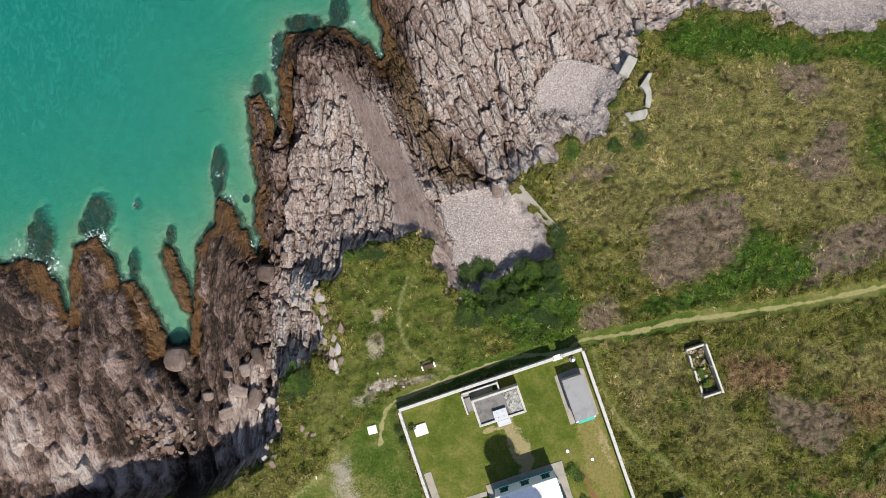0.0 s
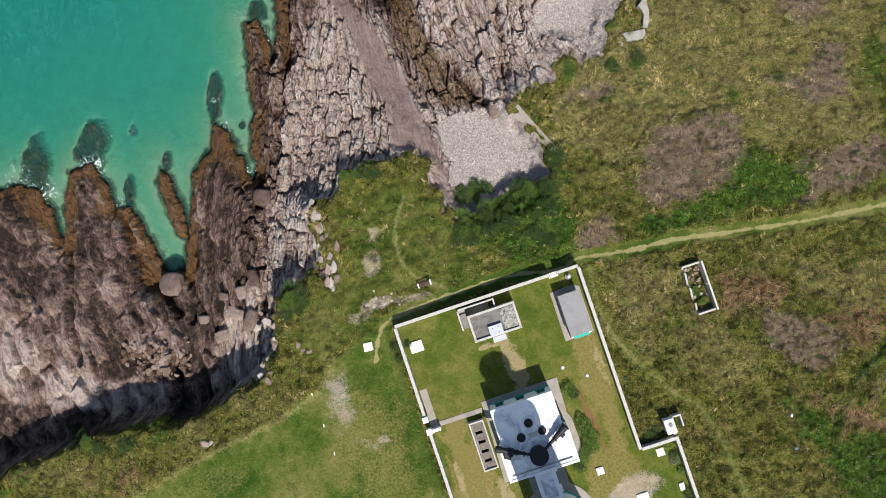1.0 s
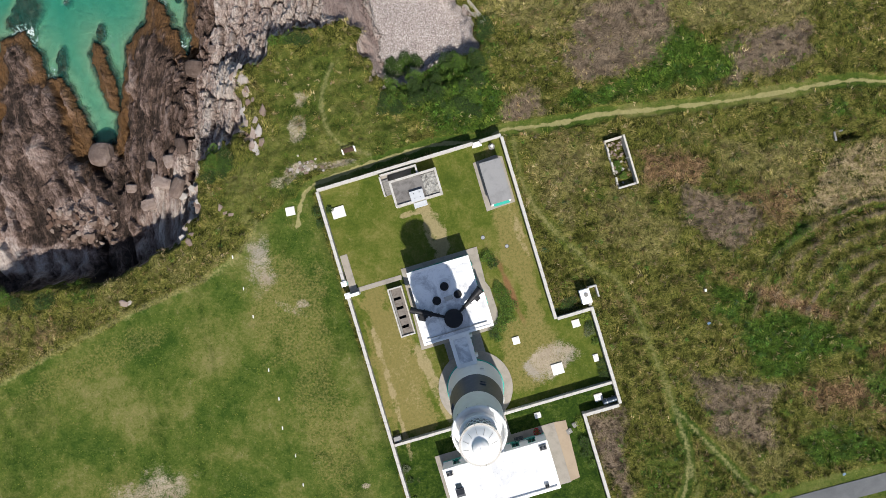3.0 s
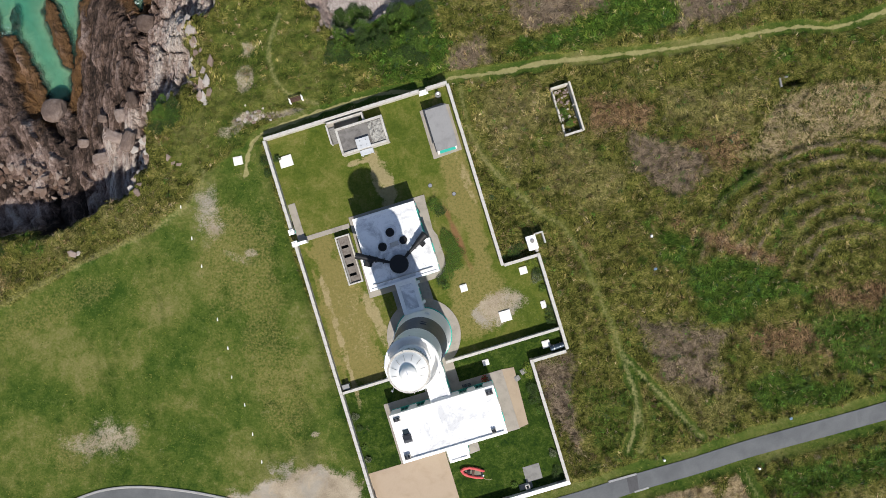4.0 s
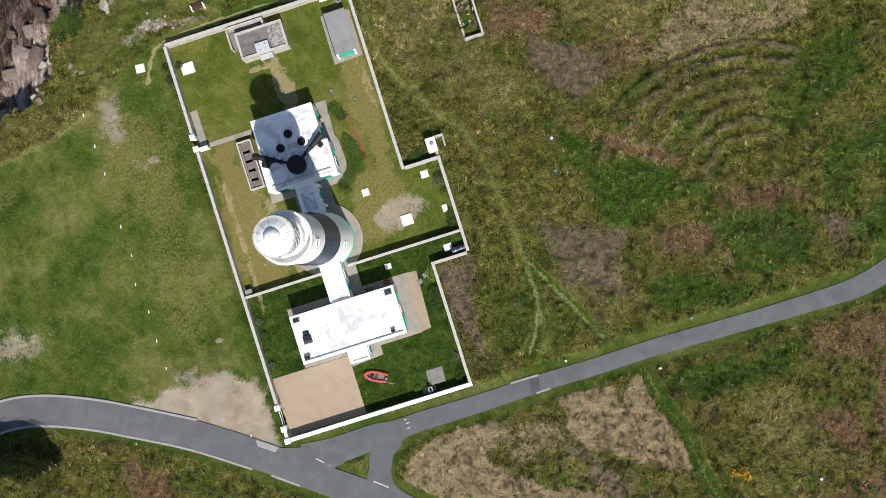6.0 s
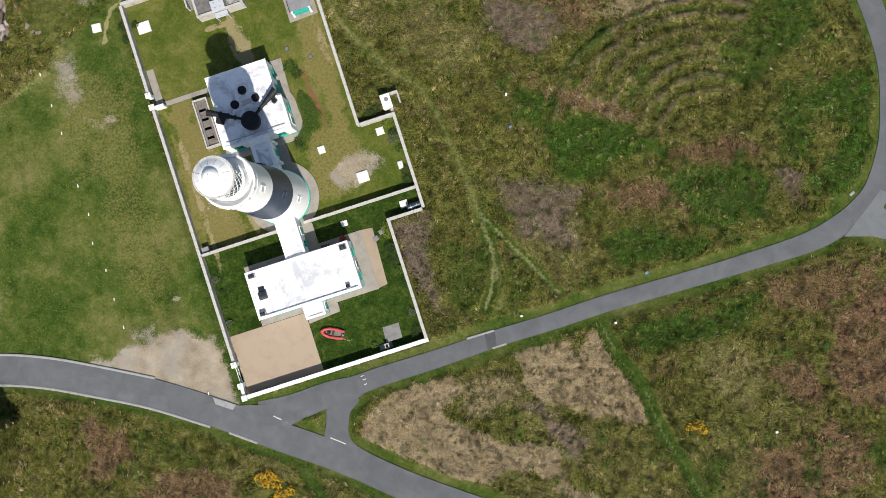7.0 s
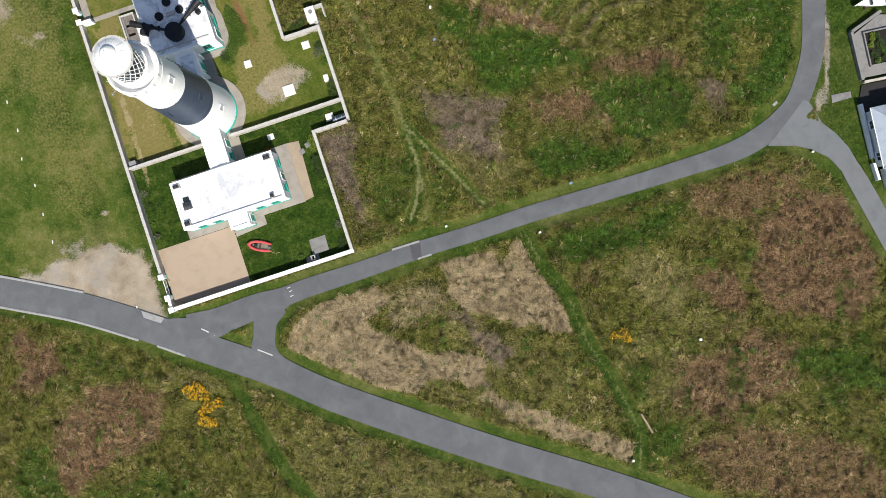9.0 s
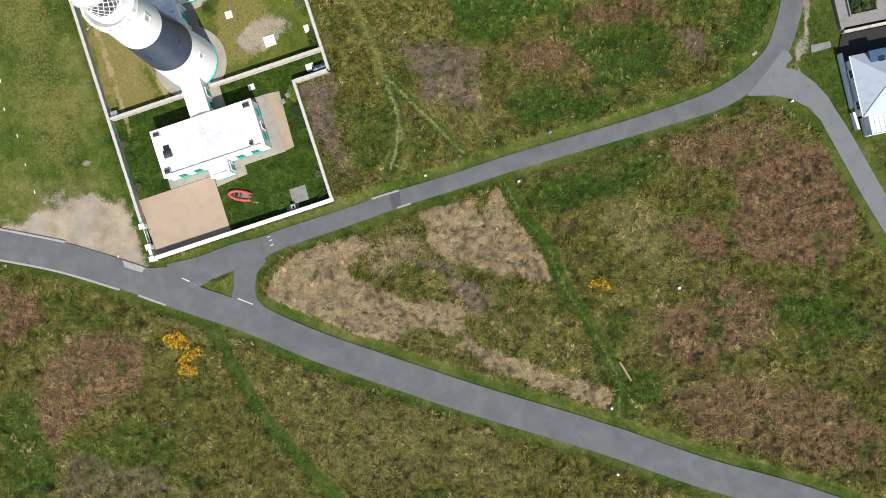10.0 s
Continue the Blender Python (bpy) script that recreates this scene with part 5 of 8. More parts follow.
def door_unit(parent, m, width, height, material):
    w = width / 2
    d = part("door", boxes(((-w, w), (0, 0.05), (0, height)), bevel=0.008), material, parent, "painted door")
    d.matrix_basis = m
    part("door_frame", boxes(((-w - 0.1, -w), (0, 0.08), (0, height)), ((w, w + 0.1), (0, 0.08), (0, height)), ((-w - 0.1, w + 0.1), (0, 0.08), (height, height + 0.1))), WHITE, d)
    part("handle", tube(bmesh.new(), (w - 0.15, 0.05, 1.0), (w - 0.15, 0.12, 1.0), 0.025, segments=8), METAL, d)
    return d


def facing(u, v, z, way):
    """A place on a wall: way is the compass side that it faces, in the yard's axes."""
    return Matrix.Translation((u, v, z)) @ Matrix.Rotation(radians({"n": 0, "w": 90, "s": 180, "e": 270}[way]), 4, "Z")


def lighthouse():
    root = thing("lighthouse", yard(0, 0), "tall round white lighthouse with one black band", "lighthouse")
    def radius(z):
        return 4.05 - 0.052 * z if z > 1.2 else 4.05
    part("plinth", lathe([(4.18, -0.4), (4.18, 0.42), (4.06, 0.5)], 64), TEAL, root, "turquoise painted plinth", True)
    part("shaft", lathe([(radius(0.5), 0.45), (radius(5), 5), (radius(BAND_LOW), BAND_LOW)], 64), WHITE, root, "white painted lower shaft", True)
    part("band", lathe([(radius(BAND_LOW) + 0.015, BAND_LOW), (radius(15), 15), (radius(BAND_HIGH) + 0.015, BAND_HIGH)], 64), BAND, root, "black painted band", True)
    part("upper_shaft", lathe([(radius(BAND_HIGH), BAND_HIGH), (radius(GALLERY_Z), GALLERY_Z - 0.9), (GALLERY_R - 0.35, GALLERY_Z - 0.3), (GALLERY_R - 0.2, GALLERY_Z - 0.25)], 64), WHITE, root, "white painted upper shaft", True)
    part("gallery", lathe([(2.4, GALLERY_Z - 0.25), (GALLERY_R, GALLERY_Z - 0.25), (GALLERY_R, GALLERY_Z), (2.4, GALLERY_Z + 0.02)], 64), WHITE, root, "", True)
    # the solid parapet round the gallery, with its rail
    part("parapet", lathe([(GALLERY_R - 0.3, GALLERY_Z), (GALLERY_R - 0.3, GALLERY_Z + 0.95), (GALLERY_R - 0.02, GALLERY_Z + 0.95), (GALLERY_R - 0.02, GALLERY_Z)], 64), WHITE, root, "", True)
    bm = bmesh.new()
    for k in range(48):
        a, b = 2 * math.pi * k / 48, 2 * math.pi * (k + 1) / 48
        r = GALLERY_R - 0.16
        tube(bm, (r * math.cos(a), r * math.sin(a), GALLERY_Z + 1.25), (r * math.cos(b), r * math.sin(b), GALLERY_Z + 1.25), 0.03, segments=6)
        if k % 3 == 0:
            tube(bm, (r * math.cos(a), r * math.sin(a), GALLERY_Z + 0.9), (r * math.cos(a), r * math.sin(a), GALLERY_Z + 1.25), 0.022, segments=6)
    part("railing", bm, WHITE, root, "thin white railing")
    for k in range(16):
        a = 2 * math.pi * (k + 0.5) / 16
        c, q = math.cos(a), math.sin(a)
        part("bracket", tube(bmesh.new(), ((GALLERY_R - 0.75) * c, (GALLERY_R - 0.75) * q, GALLERY_Z - 1.05), ((GALLERY_R - 0.06) * c, (GALLERY_R - 0.06) * q, GALLERY_Z - 0.24), 0.07, segments=6), WHITE, root)
        part("stanchion", tube(bmesh.new(), ((GALLERY_R - 0.02) * c, (GALLERY_R - 0.02) * q, GALLERY_Z + 0.3), ((GALLERY_R + 0.10) * c, (GALLERY_R + 0.10) * q, GALLERY_Z + 1.3), 0.035, segments=6), WORN_WHITE, root)
    z0, z1, r = GALLERY_Z + 2.0, LAMP_Z, LAMP_R
    part("lantern_base", lathe([(r + 0.18, GALLERY_Z), (r + 0.18, z0 - 0.1), (r + 0.26, z0 - 0.05), (r + 0.26, z0 + 0.03), (r, z0 + 0.05)], 48), WHITE, root, "white lantern wall", True)
    part("floor", lathe([(0.05, z0 + 0.05), (r - 0.02, z0 + 0.05), (r - 0.02, z0 + 0.09), (0.05, z0 + 0.09)], 32), SHED_ROOF, root, "grey lantern floor")
    part("glazing", lathe([(r - 0.03, z0 + 0.06), (r - 0.03, z1)], 48), LENS, root, "", True)
    bm = bmesh.new()
    turns, n = 5, 18
    for k in range(n):
        for way in (1, -1):
            for s in range(turns):
                pts = []
                for q in (s, s + 1):
                    a = 2 * math.pi * (k + way * q * 0.5) / n
                    pts.append((r * math.cos(a), r * math.sin(a), z0 + 0.06 + (z1 - z0 - 0.06) * q / turns))
                tube(bm, *pts, 0.045, segments=5)
    part("lattice", bm, WHITE, root, "white diagonal glazing bars")
    part("lens", lathe([(0.35, z0 + 0.1), (0.8, z0 + 0.5), (1.0, z0 + 1.4), (0.8, z0 + 2.2), (0.35, z0 + 2.6)], 24), LENS, root, "glass lamp lens", True)
    part("roof", lathe([(r + 0.02, z1 - 0.02), (r + 0.22, z1), (r + 0.22, z1 + 0.16), (r + 0.10, z1 + 0.2), (r * 0.9, z1 + 0.55), (r * 0.62, z1 + 1.0), (r * 0.42, z1 + 1.22)], 48), WHITE, root, "white domed lantern roof", True)
    for k in range(12):
        a = 2 * math.pi * k / 12
        c, q = math.cos(a), math.sin(a)
        part("roof_seam", tube(bmesh.new(), ((r * 0.92) * c, (r * 0.92) * q, z1 + 0.54), ((r * 0.62) * c, (r * 0.62) * q, z1 + 1.01), 0.025, segments=5), WORN_WHITE, root)
        if k % 2:
            part("hand_ring", tube(bmesh.new(), ((r + 0.16) * c, (r + 0.16) * q, z1 + 0.15), ((r + 0.16) * c, (r + 0.16) * q, z1 + 0.42), 0.03, segments=5), LEAD, root)
    part("gutter", lathe([(r + 0.2, z1 + 0.16), (r + 0.28, z1 + 0.16), (r + 0.28, z1 + 0.24), (r + 0.2, z1 + 0.24)], 48), WORN_WHITE, root, "", True)
    part("vent", lathe([(r * 0.46, z1 + 1.18), (r * 0.46, z1 + 1.3), (r * 0.40, z1 + 1.5), (0.5, z1 + 1.85), (0.3, z1 + 1.95)], 32), WHITE, root, "round roof vent", True)
    part("vane", tube(bmesh.new(), (0, 0, z1 + 1.9), (0, 0, z1 + 2.35), 0.05, 0.02, 8), WHITE, root)
    bm = bmesh.new()
    tube(bm, (GALLERY_R - 0.1, 0.6, GALLERY_Z + 0.9), (GALLERY_R + 0.45, 0.75, GALLERY_Z + 1.1), 0.03, segments=6)
    bmesh.ops.create_icosphere(bm, subdivisions=1, radius=0.16, matrix=Matrix.Translation((GALLERY_R + 0.5, 0.78, GALLERY_Z + 1.1)))
    arm = part("camera_arm", bm, METAL, root)
    arm.rotation_euler = (0, 0, radians(205))
    # windows down the shaft
    for turn, z, dark in ((-28, 5.3, 0), (-28, 12.3, 1), (-112, 14.2, 1), (-28, 21.0, 0), (150, 7, 0), (150, 16, 1), (62, 13.2, 1), (62, 5, 0)):
        m = Matrix.Rotation(radians(turn - 90), 4, "Z") @ Matrix.Translation((0, radius(z) - 0.06, z))
        fr = part("window", boxes(((-0.42, 0.42), (0, 0.14), (1.25, 1.36)), ((-0.42, 0.42), (0, 0.2), (-0.1, 0.0)), ((-0.42, -0.3), (0, 0.12), (0, 1.25)), ((0.3, 0.42), (0, 0.12), (0, 1.25)), bevel=0.01), BAND if dark else WHITE, root)
        fr.matrix_basis = m
        part("pane", boxes(((-0.3, 0.3), (0.04, 0.075), (0, 1.25))), BAND if dark else SHUTTER, fr)


BAND_LOW, BAND_HIGH, GALLERY_Z, GALLERY_R, LAMP_Z, LAMP_R = 9.0, 17.8, 24.6, 3.15, 30.0, 2.02
LENS = lens_glass()
SHUTTER = plain("pale_grey_shutter", (0.5, 0.52, 0.54), 0.6)
lighthouse()


# ---- flat-roofed buildings ----
def flat_house(name, outline, height, label, category, parapet=0.28, edge=0.32, roof=WHITE_ROOF, walls=WHITE, plinth=TEAL):
    """Walls over an outline (counter-clockwise), a sunk flat roof, a parapet laid run by run, a painted plinth."""
    root = thing(name, yard(0, 0), label, category)
    part("wall", prism(outline, -0.4, height - parapet), walls, root)
    part("roof", prism(inset(outline, edge), height - parapet, height - parapet + 0.06), roof, root, "white painted flat roof")
    inner = inset(outline, edge)
    outer = inset(outline, -0.06)
    n = len(outline)
    for k in range(n):
        a, b, c, d = outer[k], outer[(k + 1) % n], inner[(k + 1) % n], inner[k]
        if (Vector(a) - Vector(b)).length > 0.3:
            part("parapet", prism([a, b, c, d], height - parapet + 0.003, height, 0.03), WHITE, root)
    if plinth:
        part("plinth", prism(inset(outline, -0.035), -0.4, 0.45), plinth, root, "turquoise painted plinth")
    return root


def inset(outline, d):
    """The outline moved inwards by d."""
    n, out = len(outline), []
    for k in range(n):
        p, q, r = (Vector(outline[i % n]) for i in (k - 1, k, k + 1))
        a, b = (q - p).normalized(), (r - q).normalized()
        na, nb = Vector((-a.y, a.x)), Vector((-b.y, b.x))
        s = (na + nb) / max(0.2, 1 + na.dot(nb))
        out.append(tuple(q + s * d))
    return out


EH = 4.3
engine = flat_house("engine_house", [(-5.05, 8.55), (5.1, 8.55), (5.1, 13.4), (4.45, 13.4), (4.45, 19.0), (-4.55, 19.0), (-4.55, 13.4), (-5.05, 13.4)], EH, "white flat-roofed engine house with turquoise trim", "building", parapet=0.2, edge=0.28)
part("roof_kerb", boxes(((-4.4, 4.4), (9.25, 9.37), (EH - 0.14, EH + 0.10)), bevel=0.02), WORN_WHITE, engine)
for u in (-3.1, 0.0, 3.1):
    window_unit(engine, facing(u, 19.0, 1.35, "n"), 1.2, 1.7, GREEN)
for v in (17.3, 15.2):
    window_unit(engine, facing(4.45, v, 1.35, "e"), 1.1, 1.7, TEAL)
window_unit(engine, facing(5.1, 11.9, 1.35, "e"), 1.1, 1.7, TEAL)
door_unit(engine, facing(5.1, 10.2, 0.1, "e"), 1.3, 2.3, TEAL)
window_unit(engine, facing(3.2, 8.55, 1.3, "s"), 1.2, 1.7, TEAL)
window_unit(engine, facing(-3.3, 8.55, 1.3, "s"), 1.2, 1.7, TEAL)
for v in (17.2, 15.2):
    window_unit(engine, facing(-4.55, v, 1.35, "w"), 1.1, 1.7, GREEN)


def fog_horn():
    z = EH - 0.08
    root = thing("fog_horn", yard(0, 11.1, GROUND + z), "black double fog horn with a round drum on the roof", "fog horn")
    part("drum", lathe([(1.32, 0), (1.32, 0.95), (1.25, 1.02), (0.05, 1.03)], 40), BLACK, root, "", True)
    for (mx, my), flared in (((4.7, 2.9), True), ((-5.2, 2.75), False)):
        way = Vector((mx, my, 0)).normalized()
        side = Vector((-way.y, way.x, 0)) * 0.25
        p = lambda s, h, q=0.0: (way.x * s + side.x * q, way.y * s + side.y * q, h)
        wide = 0.56 if flared else 0.40
        bm = bmesh.new()
        tube(bm, p(1.1, 0.75), p(3.2, 0.90), 0.18, 0.28, 16)
        if flared:
            tube(bm, p(3.2, 0.90), p(5.5, 1.05), 0.30, wide, 20)
        else:
            tube(bm, p(3.0, 0.90), p(5.4, 1.05), 0.36, wide, 20)
            tube(bm, p(5.4, 1.05), p(6.1, 1.08), 0.48, 0.46, 20)
        end = 5.5 if flared else 6.1
        tube(bm, p(end - 0.05, 1.06), p(end + 0.1, 1.07), wide + 0.05, wide + 0.08, 20)
        horn = part("trumpet", bm, BLACK, root, "black painted horn", True)
        for s in (2.1, 3.15, 4.2):
            part("flange", tube(bmesh.new(), p(s, 0.80 + 0.05 * s), p(s + 0.12, 0.80 + 0.05 * s), 0.30 + 0.05 * s, segments=18), BLACK, horn)
        # a flat dark disc, coloured like the shade inside an open mouth
        part("mouth", tube(bmesh.new(), p(end + 0.1, 1.07), p(end + 0.112, 1.07), wide, segments=20), DARK, horn)
        bm = bmesh.new()
        for q in (1, -1):
            tube(bm, p(4.2, 0.0, q), p(4.2, 0.85), 0.06, segments=8)
        part("support", bm, BLACK, horn)
        turn = Matrix.Rotation(math.atan2(my, mx), 4, "Z")
        bulk = (0.5, 0.42, 0.85) if not flared else (0.34, 0.26, 0.6)
        part("compressor_box", boxes(((-bulk[0], bulk[0]), (-bulk[1], bulk[1]), (0, bulk[2])), bevel=0.04), BLACK, horn).matrix_basis = Matrix.Translation(p(4.3, 0, 3.2 if not flared else -2.6)) @ turn
        if not flared:
            part("valve_chest", boxes(((-0.4, 0.4), (-0.5, 0.45), (0.2, 1.25)), bevel=0.05), BLACK, horn).matrix_basis = Matrix.Translation(p(4.0, 0, 0.6)) @ turn


fog_horn()


def roof_vent(u, v, r, h, z):
    root = thing("roof_vent", yard(u, v, GROUND + z), "squat black round ventilator on the roof", "vent", "ventilators on the engine house")
    part("collar", lathe([(r + 0.06, 0), (r + 0.06, 0.12), (r, 0.14)], 28), BLACK, root, "", True)
    part("drum", lathe([(r, 0.1), (r, h - 0.05), (r - 0.04, h), (r * 0.85, h), (r * 0.82, h - 0.12), (0.03, h - 0.06)], 28), BLACK, root, "", True)


for u, v, r in ((0.0, 15.75, 0.56), (1.5, 14.15, 0.52), (-1.6, 14.1, 0.56)):
    roof_vent(u, v, r, 0.42, EH - 0.14)
hatch = thing("roof_hatch", yard(0.1, 14.0, GROUND + EH - 0.14), "pale grey roof hatch between the ventilators", "hatch")
part("lid", boxes(((-0.6, 0.6), (-0.3, 0.3), (0, 0.16)), bevel=0.03), WORN_WHITE, hatch)

corridor = flat_house("corridor", [(-1.5, 3.9), (1.35, 3.9), (1.35, 8.5), (-1.5, 8.5)], 3.3, "white covered passage between engine house and tower", "passage", parapet=0.25, edge=0.5)
part("buttress", boxes(((1.35, 1.75), (4.6, 5.0), (-0.3, 2.5)), bevel=0.04), WHITE, corridor)
part("buttress", boxes(((1.35, 1.75), (7.6, 8.0), (-0.3, 2.5)), bevel=0.04), WHITE, corridor)
door_unit(corridor, facing(1.36, 6.4, 0.1, "e"), 1.1, 2.1, TEAL)
window_unit(corridor, facing(-1.51, 6.3, 1.2, "w"), 0.9, 1.2, TEAL)
passage = flat_house("corridor", [(-1.5, -9.15), (1.4, -9.15), (1.4, -3.6), (-1.5, -3.6)], 3.55, "white covered passage between tower and house", "passage", parapet=0.2, edge=0.3)
door_unit(passage, facing(1.41, -5.6, 0.1, "e"), 1.1, 2.1, TEAL)
window_unit(passage, facing(1.41, -7.6, 1.2, "e"), 0.9, 1.2, TEAL)

KH = 4.0
house = flat_house("keepers_house", [(-7.7, -16.2), (7.65, -16.2), (7.65, -9.2), (-7.7, -9.2)], KH, "white flat-roofed keepers' house with turquoise trim", "house", parapet=0.35, edge=0.38)
porch = flat_house("porch", [(-1.35, -18.2), (1.5, -18.2), (1.5, -16.27), (-1.35, -16.27)], 3.45, "white flat-roofed porch on the house front", "porch", parapet=0.25, edge=0.3)
door_unit(porch, facing(1.51, -17.2, 0.1, "e"), 1.0, 2.1, TEAL)
for u in (-5.6, -3.2, 3.2, 5.6):
    window_unit(house, facing(u, -9.2, 1.2, "n"), 1.1, 1.6, GREEN)
for u in (-5.6, -3.3, 3.3, 5.6):
    window_unit(house, facing(u, -16.2, 1.2, "s"), 1.1, 1.6, TEAL)
for v in (-14.6, -10.9):
    window_unit(house, facing(7.65, v, 1.2, "e"), 1.1, 1.6, TEAL)
door_unit(house, facing(7.65, -12.8, 0.1, "e"), 1.0, 2.1, GREEN)
for v in (-14.6, -10.9):
    window_unit(house, facing(-7.7, v, 1.2, "w"), 1.1, 1.6, TEAL)


def chimney(u, v, a, b, h):
    root = thing("chimney", yard(u, v, GROUND + KH - 0.3), "low white chimney with a dark cowl on the roof", "chimney", "chimneys of the keepers' house")
    part("stack", boxes(((-a, a), (-b, b), (0, h)), bevel=0.02), WORN_WHITE, root)
    part("cowl", boxes(((-a * 0.85, a * 0.85), (-b * 0.8, b * 0.8), (h, h + 0.1)), bevel=0.02), LEAD, root)
    for s in (-0.4, 0.4):
        part("pot", lathe([(0.11, h + 0.09), (0.11, h + 0.35), (0.085, h + 0.36), (0.085, h + 0.2)], 12, (a * s * 1.2, 0)), LEAD, root, "", True)


for u, v, a, b, h in ((-6.85, -9.95, 0.5, 0.28, 0.55), (6.85, -10.0, 0.55, 0.35, 0.6), (-6.9, -15.5, 0.45, 0.35, 0.5), (5.9, -15.45, 0.32, 0.3, 0.4)):
    chimney(u, v, a, b, h)
tank = thing("roof_light", yard(-6.15, -13.0, GROUND + KH - 0.29), "dark lead roof light with a glass slope", "skylight")
part("kerb", boxes(((-0.6, 0.6), (-0.55, 0.55), (0, 0.3)), bevel=0.03), WORN_WHITE, tank)
bm = boxes(((-0.62, 0.62), (-0.57, 0.57), (0.3, 0.75)))
for v in bm.verts:
    if v.co.z > 0.5:
        v.co.x *= 0.8
        v.co.y = v.co.y * 0.2 - 0.2
part("hood", bm, LEAD, tank, "dark lead hood")
part("pane", boxes(((-0.45, 0.45), (0.58, 1.3), (0.06, 0.12)), bevel=0.01), GLASS, tank)


# ---- small buildings in the yard ----
def store():
    root = thing("store", yard(0, 0), "low concrete store with a sunk felt roof and steps", "store")
    o = [(-3.5, 28.5), (3.55, 28.5), (3.55, 32.45), (-3.5, 32.45)]
    part("wall", prism(o, -0.4, 1.8), RENDERED, root)
    inner, outer = inset(o, 0.3), inset(o, -0.03)
    for k in range(4):
        part("parapet", prism([outer[k], outer[(k + 1) % 4], inner[(k + 1) % 4], inner[k]], 1.803, 2.15, 0.02), WORN_WHITE, root)
    part("roof", prism(inset(o, 0.29), 1.8, 1.85), FELT, root, "dark weathered roof felt")
    # loose felt, lifted into folds
    bm = bmesh.new()
    nx, ny = 24, 26
    grid = [[bm.verts.new((1.2 + 2.0 * i / nx, 28.95 + 3.05 * j / ny, 1.87 + 0.26 * abs(noise.noise(Vector((i * 0.22, j * 0.15, 3)))) + 0.10 * abs(noise.noise(Vector((i * 0.5, j * 0.4, 8)))))) for i in range(nx + 1)] for j in range(ny + 1)]
    for j in range(ny):
        for i in range(nx):
            if noise.noise(Vector((i * 0.2, j * 0.2, 5))) > -0.32 - i * 0.02:
                bm.faces.new((grid[j][i], grid[j][i + 1], grid[j + 1][i + 1], grid[j + 1][i]))
    bmesh.ops.delete(bm, geom=[v for v in bm.verts if not v.link_faces], context="VERTS")
    part("loose_felt", bm, plain("silvered_felt", (0.40, 0.39, 0.36), 0.6, dirt=0.95, scale=2.5, fine=6.0, dark=(0.05, 0.047, 0.045)), root, "torn silvery felt in folds")
    part("porch_slab", boxes(((-1.1, 0.9), (28.55, 30.1), (2.16, 2.34)), bevel=0.03), plain("painted_slab", (0.50, 0.52, 0.55), 0.7, dirt=0.25), root, "pale grey raised slab")
    part("porch_roof", boxes(((-0.95, 1.0), (27.6, 28.4), (1.75, 1.9)), bevel=0.03), plain("painted_slab", (0.50, 0.52, 0.55), 0.7, dirt=0.25), root, "pale grey porch roof")
    part("porch_wall", boxes(((-0.9, -0.75), (27.7, 28.45), (0, 1.75)), ((0.8, 0.95), (27.7, 28.45), (0, 1.75))), RENDERED, root)
    for a, b in ((-0.5, 29.0), (0.3, 29.0), (-0.5, 29.7), (0.35, 29.7)):
        part("bolt", lathe([(0.06, 2.34), (0.06, 2.40), (0.02, 2.41)], 8, (a, b)), LEAD, root)
    part("back_wall", boxes(((-4.55, 0.95), (33.55, 33.8), (-0.3, 1.7)), bevel=0.02), WORN_WHITE, root)
    part("back_wall", boxes(((0.7, 0.95), (32.48, 33.54), (-0.3, 1.7)), bevel=0.02), WORN_WHITE, root)
    part("back_wall", boxes(((-4.75, -4.5), (30.6, 33.54), (-0.3, 1.6)), bevel=0.02), WORN_WHITE, root)
    part("area_floor", boxes(((-4.5, -3.5), (33.0, 33.55), (-0.3, 1.0)), ((-3.5, 0.7), (32.5, 33.55), (-0.3, 0.05))), CONCRETE, root)
    for k in range(8):
        part("step", boxes(((-4.48, -3.56), (30.7 + 0.28 * k, 30.7 + 0.28 * (k + 1) - 0.01), (-0.2, 0.16 * (k + 1))), bevel=0.015), GREY_CONCRETE, root)


store()


def shed():
    root = thing("shed", yard(0, 0), "long shed with a grey sheet roof and turquoise door", "shed")
    part("wall", boxes(((9.85, 12.65), (25.2, 31.0), (-0.3, 2.15))), WORN_WHITE, root)
    bm = boxes(((9.65, 12.85), (24.95, 31.15), (2.2, 2.3)), bevel=0.02)
    part("roof", bm, SHED_ROOF, root, "grey sheet roof")
    for k in range(9):
        u = 9.85 + k * 0.35
        part("roof_rib", boxes(((u - 0.03, u + 0.03), (24.97, 31.1), (2.3, 2.325)), bevel=0.008), SHED_ROOF, root)
    part("fascia", boxes(((9.6, 9.72), (24.9, 31.2), (2.1, 2.3))), LEAD, root)
    part("fascia", boxes(((12.78, 12.9), (25.4, 30.3), (2.15, 2.33))), SHED_ROOF, root)
    door = part("door", boxes(((10.15, 12.4), (25.05, 25.19), (0, 2.1)), bevel=0.01), TEAL, root, "turquoise double door")
    part("handle", boxes(((11.2, 11.24), (24.99, 25.05), (0.9, 1.2))), METAL, door)
    for u in (9.9, 12.5):
        part("post", boxes(((u - 0.14, u + 0.2), (24.8, 25.1), (-0.2, 2.28)), bevel=0.02), WHITE, root)
    part("door_hood", boxes(((10.1, 12.45), (24.55, 24.94), (2.12, 2.2)), bevel=0.01), TEAL, root, "turquoise hood over the door")


shed()


